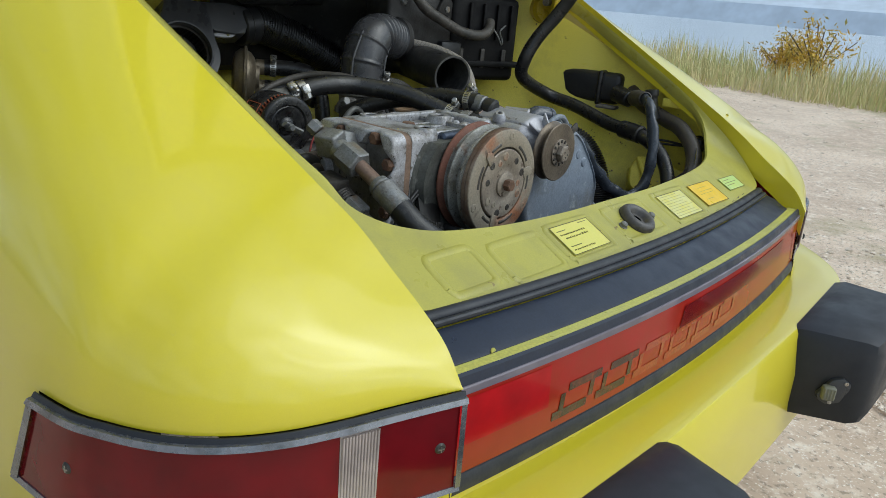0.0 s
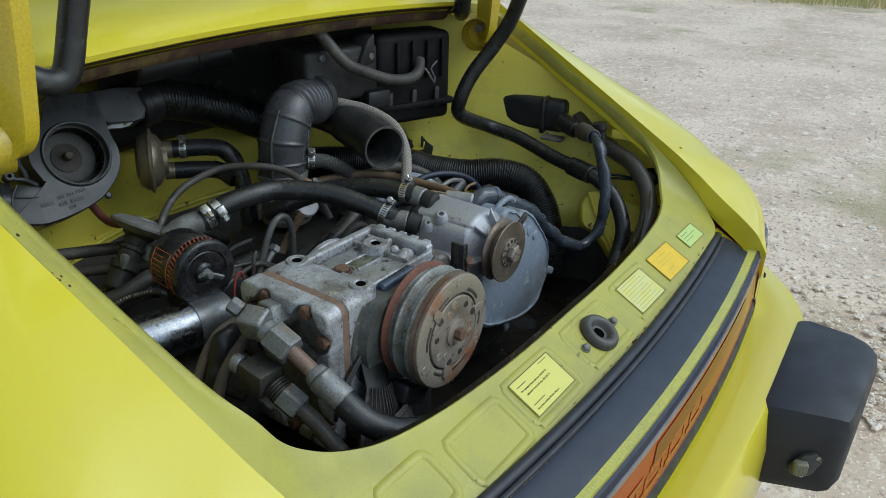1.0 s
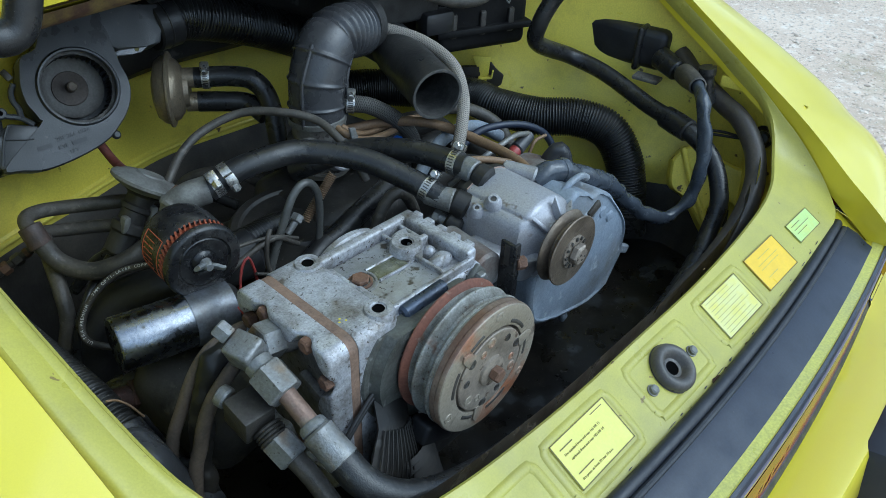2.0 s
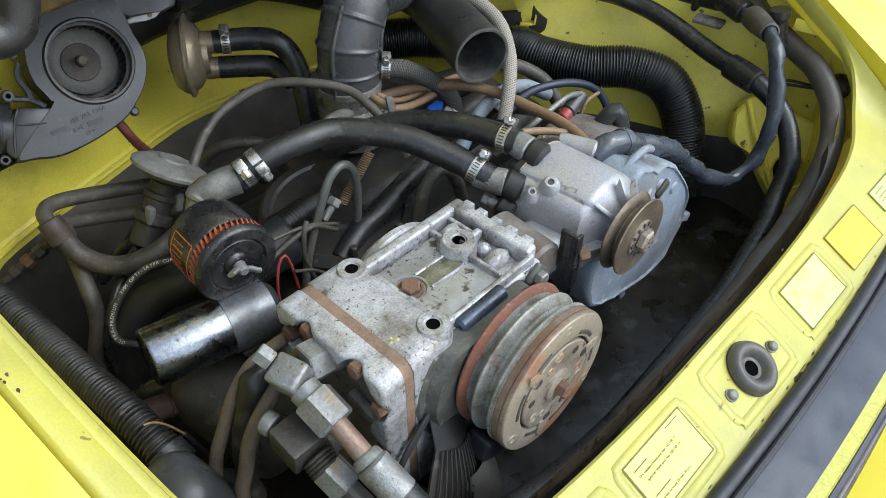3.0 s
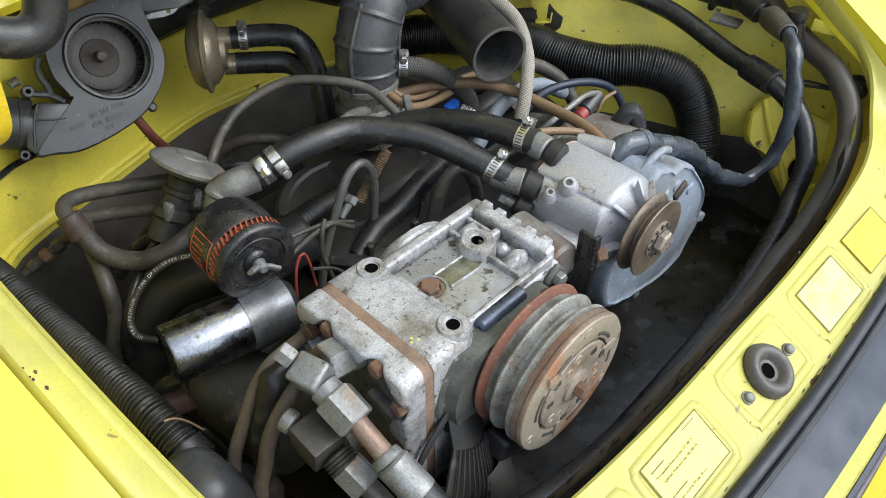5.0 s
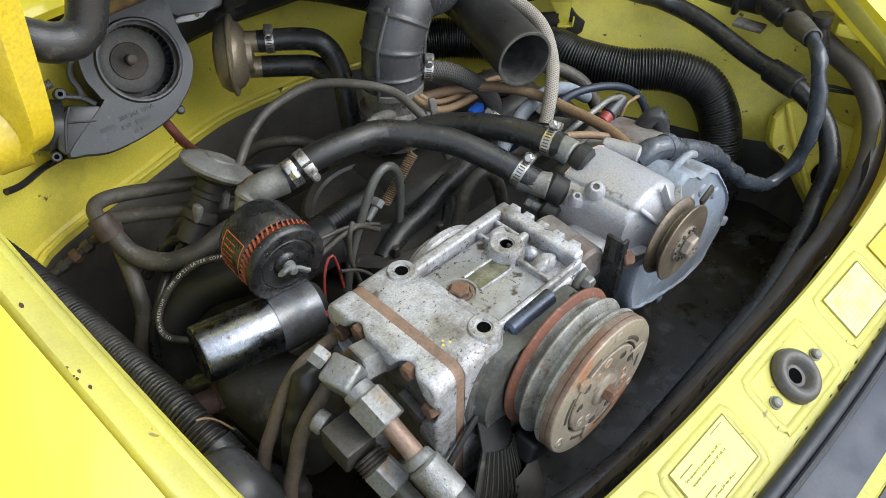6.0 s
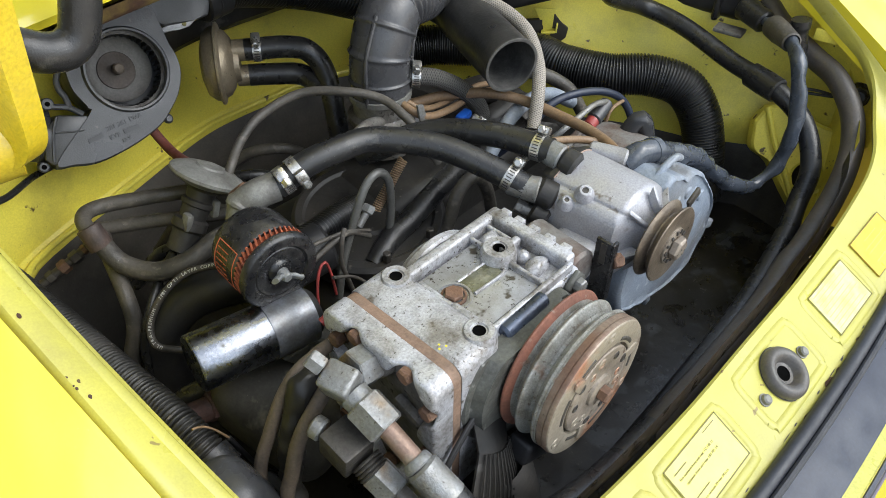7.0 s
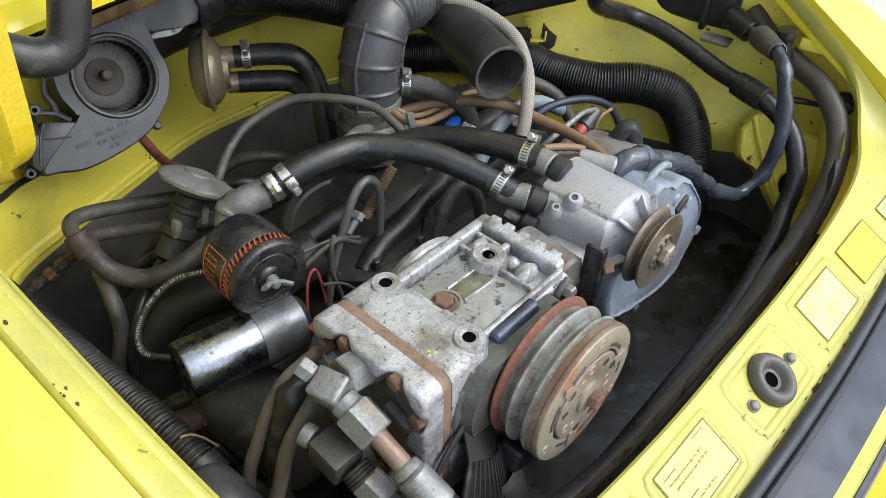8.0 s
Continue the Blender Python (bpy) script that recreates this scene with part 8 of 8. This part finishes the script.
relay_box()
hose("fuel_line", [(.02, .62, .765), (.07, .585, .775), (.105, .530, .785), (.127, .481, .782), (.129, .431, .782), (.126, .379, .784), (.116, .340, .786), (.100, .312, .790)], .0078, COPPER, "tan rubber fuel line", "fuel line")
hose("thin_fuel_line", [(.010, .40, .80), (.055, .375, .800), (.100, .360, .786), (.118, .340, .778), (.115, .32, .76)], .0052, COPPER, "thinner tan fuel line", "fuel line")
for dx, dy, r in ((0, 0, .0056), (.012, .018, .0044)):
    hose("copper_fuel_line", [(.006 + dx, .628 + dy, .786), (-.012 + dx, .596 + dy, .790), (-.004 + dx, .570 + dy, .780), (.020 + dx, .568 + dy, .769), (.055 + dx, .568 + dy, .764), (.092 + dx, .570 + dy, .763), (.135 + dx, .576 + dy, .755), (.18 + dx, .58 + dy, .74)], r, COPPER, "thin copper-coloured fuel line", "fuel line", group="copper lines")
hose("ignition_lead", [(.085, .50, .70), (.115, .472, .738), (.160, .465, .768), (.205, .455, .772), (.260, .440, .760), (.300, .425, .735), (.318, .410, .695), (.315, .395, .64)], .0062, SATIN, "blue-black ignition lead in a low arch", "ignition lead", 12)
hose("grey_ignition_lead", [(.10, .46, .70), (.132, .425, .750), (.171, .420, .762), (.212, .420, .766), (.246, .42, .756)], .0046, ZINC, "pale grey ignition lead", "ignition lead", 10)
hose("blue_grey_pipe", [(.06, .49, .72), (.10, .492, .757), (.154, .498, .765), (.210, .500, .752), (.26, .49, .72)], .0105, SHROUD, "blue-grey pipe behind the pump", "pipe", 14)


def plug_boot():
    ob = thing("plug_boot", "black plug boot with a red collar", "plug boot", (.225, .42, .742))
    b_ = bmesh.new()
    rod(b_, (.252, .422, .752), (.216, .420, .738), .0105, .0120, seg=18, bevel=.002)
    part("boot", b_, PLASTIC, ob)
    b_ = bmesh.new()
    rod(b_, (.216, .420, .738), (.200, .4185, .733), .0105, .0095, seg=18, bevel=.002)
    part("collar", b_, RED, ob, "red collar")


plug_boot()
hose("orange_wire", [(.235, .42, .69), (.252, .42, .714), (.266, .42, .735), (.296, .42, .736)], .0030, COPPER, "thin orange wire near the pump", "wire", 8)
hose("red_wire", [(-.305, .44, .68), (-.300, .445, .725), (-.290, .450, .752), (-.280, .450, .760), (-.274, .450, .738), (-.27, .45, .70)], .0018, RED, "thin red wire by the coil", "wire", 8)
hose("red_cable", [(-.33, .40, .735), (-.30, .395, .745), (-.26, .40, .735)], .0055, RED, "short red cable beside the compressor", "wire", 10)
hose("dull_red_hose", [(-.275, .86, .77), (-.270, .82, .74), (-.275, .77, .745), (-.285, .71, .768)], .0068, RED_HOSE, "dull red rubber hose to the vacuum valve")


def spring():
    p0, p1 = Vector((-.141, .520, .715)), Vector((-.086, .520, .771))
    ax = (p1 - p0).normalized()
    u_, v_, w_ = frame_of(ax)
    pts = [p0 + ax * (p1 - p0).length * i / 220 + (u_ * math.cos(i * .75) + v_ * math.sin(i * .75)) * .0062 for i in range(221)]
    b_ = bmesh.new()
    sweep(b_, pts, .0011, 6, .004)
    alone("throttle_spring", b_, COPPER, "brown coiled throttle return spring", "spring", sharp=2.0)
    b_ = bmesh.new()
    rod(b_, (-.180, .510, .716), (-.162, .511, .731), .0052, .0052, seg=12, bevel=.001)
    nut(b_, (-.164, .511, .729), (-.155, .513, .736), .0092)
    rod(b_, (-.157, .513, .735), p0, .0022, .0022, seg=8)
    alone("spring_anchor", b_, ZINC, "zinc anchor of the throttle spring", "bracket")


spring()


# ---------------------------------------------------------------- engine below
def engine():
    ob = thing("engine", "oily dark flat-four engine case with cooling tin", "engine", (0, .5, .46))
    b_ = bmesh.new()
    block(b_, (.0, .52, .53), (.50, .46, .17), .03, seg=3)
    block(b_, (.02, .62, .63), (.26, .20, .12), .03, seg=3)
    part("case", b_, BLACK_TIN, ob)
    b_ = bmesh.new()
    lathe(b_, (-.09, .53, .60), (-.1, -.2, 1), [(0, .05), (.055, .05), (.070, .040), (.075, .03), (.075, 0)], 36)
    rod(b_, (-.20, .50, .61), (-.05, .56, .62), .040, .040, seg=26, bevel=.006)
    part("filler_housing", b_, DARK_STEEL, ob)
    b_ = bmesh.new()
    lathe(b_, (-.120, .560, .668), (-.05, -.10, 1), [(0, .012), (.040, .012), (.044, .008), (.090, .006), (.094, .010), (.104, .010), (.110, .004), (.110, -.03)], 52)
    part("fan_cover_plate", b_, BLACK_TIN, ob, "oily black round cover plate")
    for k in range(8):
        b_ = bmesh.new()
        a_ = .785 * k + .3
        nut(b_, (-.120 + .098 * math.cos(a_), .560 + .098 * math.sin(a_), .668), (-.120 + .098 * math.cos(a_), .560 + .098 * math.sin(a_), .684), .0060)
        part("cover_nut", b_, DARK_STEEL, ob)
    b_ = bmesh.new()
    block(b_, (-.355, .430, .605), (.17, .17, .10), .035, Matrix.Rotation(.2, 3, "Z") @ Matrix.Rotation(.25, 3, "X"), seg=4)
    part("cylinder_tin", b_, DUST_TIN, ob, "dusty olive cylinder tin")
    b_ = bmesh.new()
    sweep(b_, [(-.430, .500, .615), (-.415, .440, .640), (-.395, .385, .650), (-.375, .345, .640)], .006, 10, .01)
    part("tin_lip", b_, DUST_TIN, ob)
    b_ = bmesh.new()
    rod(b_, (-.33, .545, .69), (-.22, .53, .70), .034, .034, seg=28, bevel=.006)
    part("breather_neck", b_, PLASTIC_DARK, ob)
    return ob


engine()


def intake_manifold():
    """Oily manifold below the throttle body, with its runners and the fuel pipes lying over it."""
    ob = thing("intake_manifold", "oily dark cast intake manifold with curved runners", "manifold", (.12, .60, .62))
    b_ = bmesh.new()
    block(b_, (.135, .610, .635), (.33, .20, .10), .03, seg=3)
    part("plenum", b_, BLACK_TIN, ob)
    for y, r in ((.560, .022), (.640, .024)):
        b_ = bmesh.new()
        sweep(b_, [(.06, y, .690), (.14, y - .006, .715), (.22, y - .012, .705), (.28, y - .03, .655)], r, 18, .012)
        part("runner", b_, BLACK_TIN, ob)
    for x, y in ((.105, .520), (.165, .515), (.225, .525)):
        b_ = bmesh.new()
        rod(b_, (x, y + .03, .700), (x - .004, y, .728), .012, .010, seg=14, bevel=.002)
        nut(b_, (x - .004, y, .728), (x - .006, y - .010, .737), .0095)
        part("injector", b_, DARK_STEEL, ob)


intake_manifold()
hose("vent_tube", [(.16, .610, .735), (.205, .590, .752), (.250, .560, .750), (.285, .520, .725), (.300, .490, .680)], .0110, DUSTY, "dusty grey tube bent down behind the pump")
b_ = bmesh.new()
block(b_, (-.500, .338, .632), (.072, .082, .140), .030, Matrix.Rotation(-.27, 3, "Y"), seg=5)
block(b_, (-.472, .345, .545), (.08, .12, .09), .03, seg=4)
alone("heater_flap_box", b_, PLASTIC, "grey-black rounded plastic heater box", "heater box")
b_ = bmesh.new()
lathe(b_, (-.285, .195, .645), (.15, -.15, -.9), [(.045, 0)] + [(.045 + .004 * (i % 2), .006 * i) for i in range(1, 16)] + [(.03, .1)], 30)
alone("rubber_gaiter", b_, PAD, "black ribbed rubber gaiter below the compressor", "gaiter")


# yellow bracket on the right inner wing
def wing_bracket():
    ob = thing("wing_bracket", "yellow pressed-steel bracket with a round hole", "bracket", (.535, .19, .60))
    n = Vector((-.75, -.35, .55)).normalized()
    c = Vector((.530, .172, .588))
    u = Vector((.45, -.80, .10)).cross(n).normalized()
    w = n.cross(u)
    shape = matched([(.526, .286, .653), (.548, .276, .677), (.560, .248, .675), (.577, .188, .660), (.585, .158, .652), (.558, .122, .592), (.516, .117, .532), (.495, .130, .512), (.498, .163, .536), (.510, .233, .597), (.506, .269, .615), (.526, .286, .653)], 4)[:-1]
    ring = []
    for p in shape:
        d = (p - c) - n * (p - c).dot(n)
        ring.append((c + d, d.normalized()))
    ring.append(ring[0])
    b_ = bmesh.new()
    rows_ = [[p - n * .030 + d * .006 for p, d in ring], [p - n * .004 + d * .001 for p, d in ring], [p - d * .004 for p, d in ring], [p - d * .012 - n * .001 for p, d in ring],
             [c + d * .034 - n * .001 for p, d in ring], [c + d * .030 + n * .001 for p, d in ring], [c + d * .026 - n * .001 for p, d in ring], [c + d * .0255 - n * .012 for p, d in ring]]
    grid_skin(b_, rows_)
    part("pressing", b_, PAINT_BAY, ob)
    b_ = bmesh.new()
    a, e = Vector((.545, .278, .674)), Vector((.500, .166, .538))
    sweep(b_, [a + n * .001, a.lerp(e, .35) + n * .004 - w * .004, a.lerp(e, .7) + n * .003, e + n * .001], .0055, 10, .01)
    part("pressed_ridge", b_, PAINT_BAY, ob)


wing_bracket()


def fuel_coupling():
    ob = thing("fuel_coupling", "grimy steel fuel pipe coupling low on the bay wall", "pipe fitting", (-.455, .80, .657))
    p, q = Vector((-.500, .805, .632)), Vector((-.425, .795, .664))
    b_ = bmesh.new()
    rod(b_, p, q, .0065, seg=14)
    part("pipe", b_, DARK_STEEL, ob)
    for f, r, long_, mat in ((.22, .0090, .012, DARK_STEEL), (.48, .0100, .013, RUST), (.72, .0095, .014, DARK_STEEL), (.90, .0075, .008, RUST)):
        c = p.lerp(q, f)
        d = (q - p).normalized() * long_ / 2
        b_ = bmesh.new()
        nut(b_, c - d, c + d, r)
        part("coupling_nut", b_, mat, ob)


fuel_coupling()
into = Vector((-.81, -.58, 0))
b_ = bmesh.new()
prism(b_, [(.408, .690, .768), (.431, .660, .768), (.430, .661, .733), (.429, .662, .722), (.424, .669, .703), (.420, .675, .722), (.421, .674, .733)], into * .003, .0008)
prism(b_, [Vector((.4185, .677, .727)), Vector((.4185, .677, .727)) + into * .016, Vector((.4335, .657, .730)) + into * .016, Vector((.4335, .657, .730))], (0, 0, -.003), .0008)
prism(b_, [Vector((.4335, .657, .728)), Vector((.4335, .657, .728)) + into * .016, Vector((.4345, .656, .742)) + into * .013, Vector((.4345, .656, .742)) + into * .002], (.0018, -.0025, 0), .0006)
alone("hook_tab", b_, PAINT_BAY, "small yellow steel hook tab hanging over the duct", "bracket")
b_ = bmesh.new()
block(b_, (.582, .238, .806), (.006, .040, .020), .003, Matrix.Rotation(.2, 3, "Z"))
alone("wall_clip", b_, PAINT_BAY, "small yellow clip on the bay wall", "clip")


# ---------------------------------------------------------------- lid hinges and struts
HINGE_PAINT = material("deep_yellow_hinge_paint", (0.55, 0.41, 0.018), 0.36, dark=(0.47, 0.37, 0.04), mix_scale=9.0, mix_at=(0.45, 0.7), bump=0.06, bump_scale=60, coat=0.5, coat_rough=0.15, specks=(0.12, 0.09, 0.04), speck_scale=70.0, speck_at=(0.74, 0.77))


def lid_hinge(s):
    ob = thing("lid_hinge", "yellow pressed-steel lid hinge arm", "hinge", (s * .49, .53, .98))
    ob.parent = CAR
    line = matched([(.468, .500, 1.26), (.474, .509, 1.14), (.480, .516, 1.06), (.484, .522, 1.010), (.488, .529, .988), (.497, .541, .974), (.512, .558, .972), (.530, .580, .985)], 5)
    rows_ = []
    for i, p in enumerate(line):
        f = min(1.0, i / 18)
        broad = .030 - .006 * f
        back = .075 - .020 * f
        q = Vector((s * p.x, p.y, p.z))
        rows_.append([q + Vector((s * .001, .006, 0)), q, q + Vector((s * broad * .8, -broad * .25, 0)), q + Vector((s * (broad * .8 + .004), -broad * .25 + .005, 0)), q + Vector((s * (broad * .8 + .012), back * .5, .004)), q + Vector((s * (broad * .8 + .020), back, .010))])
    b_ = bmesh.new()
    grid_skin(b_, rows_)
    part("arm", b_, HINGE_PAINT, ob)
    b_ = bmesh.new()
    lathe(b_, (s * .532, .575, .985), (s, .25, 0), [(.034, -.03), (.036, -.004), (.030, .006), (0, .006)], 28)
    part("pivot_cup", b_, HINGE_PAINT, ob)
    b_ = bmesh.new()
    rod(b_, (s * .50, .560, 1.000), (s * .535, .566, 1.002), .009, .009, seg=14)
    part("pivot_bolt", b_, STEEL, ob)
    return ob


for side in (-1, 1):
    lid_hinge(side)
for run_ in ([(-.515, .600, 1.078), (-.490, .575, 1.068), (-.466, .557, 1.057), (-.452, .555, 1.050), (-.438, .555, 1.048), (-.427, .555, 1.053), (-.421, .555, 1.061), (-.414, .555, 1.080), (-.405, .555, 1.11), (-.393, .550, 1.16), (-.380, .540, 1.24)],
             [(.54, .625, 1.034), (.50, .605, 1.032), (.466, .583, 1.036), (.440, .564, 1.052), (.424, .550, 1.080), (.410, .542, 1.115), (.392, .535, 1.16), (.375, .525, 1.22)]):
    hose("drain_hose", run_, .0172, RUBBER, "thick black rubber drain hose by the lid hinge", group="drain hoses", seg=24)
hose("oil_cooler_hose", [(-.175, .490, .655), (-.129, .500, .674), (-.096, .500, .683), (-.061, .500, .698), (-.012, .500, .717), (.025, .500, .735)], .0160, RUBBER, "black hose slanting behind the compressor")

hose("thin_orange_wire", [(-.500, .400, .712), (-.490, .400, .706), (-.479, .400, .689), (-.467, .400, .660)], .0013, COPPER, "thin orange wire low in the bay", "wire", 8)
hose("black_cable", [(-.4675, .400, .662), (-.461, .400, .636), (-.446, .400, .582), (-.422, .400, .530), (-.405, .400, .50)], .0028, PLASTIC_DARK, "thin black cable low in the bay", "wire", 8)
b_ = bmesh.new()
rod(b_, (-.482, .482, .628), (-.430, .478, .614), .015, .015, seg=18, bevel=.003)
nut(b_, (-.452, .480, .621), (-.440, .479, .618), .019)
alone("rusty_pipe_union", b_, material("dark_red_rust", (0.040, 0.016, 0.011), 0.8, dark=(0.022, 0.013, 0.010), mix_scale=50.0, bump=0.4, bump_scale=300), "rust-brown pipe union deep in the bay", "pipe fitting")
hose("low_dark_hose", [(-.47, .56, .56), (-.44, .54, .585), (-.405, .52, .59), (-.36, .505, .58)], .014, RUBBER, "dark hose end below the coil")
for i, (x, y) in enumerate(((-.36, .72), (-.30, .76), (-.22, .80), (-.15, .83))):
    hose("small_breather_tube", [(x - .04, y + .03, .60), (x, y, .655), (x + .05, y - .04, .665), (x + .10, y - .06, .63)], .009, DUSTY if i % 2 else RUBBER, "dusty small tube behind the breather hoses", group="small tubes")

corrugated("crankcase_hose", [(-.300, .548, .715), (-.255, .545, .712), (-.215, .548, .708), (-.175, .560, .700), (-.13, .58, .68)], .019, CORRUGATED, "black ribbed crankcase breather hose behind the filter", pitch=.0055, depth=.003)
for run_, r in (([(-.290, .500, .744), (-.255, .500, .741), (-.208, .500, .731), (-.17, .500, .71)], .0026), ([(-.290, .500, .706), (-.255, .500, .720), (-.207, .500, .728), (-.17, .500, .70)], .0040), ([(-.275, .445, .735), (-.245, .445, .715), (-.225, .44, .690)], .0022)):
    hose("sensor_wire", run_, r, DUSTY, "thin dusty sensor wire behind the compressor", "wire", 8, group="sensor wires")
hose("coiled_tube", [(-.072, .452, .680), (-.066, .450, .704), (-.057, .450, .727), (-.038, .450, .744), (-.012, .450, .738), (.010, .450, .700), (.020, .450, .66)], .0090, DUSTY, "short dusty tube bent over behind the compressor")
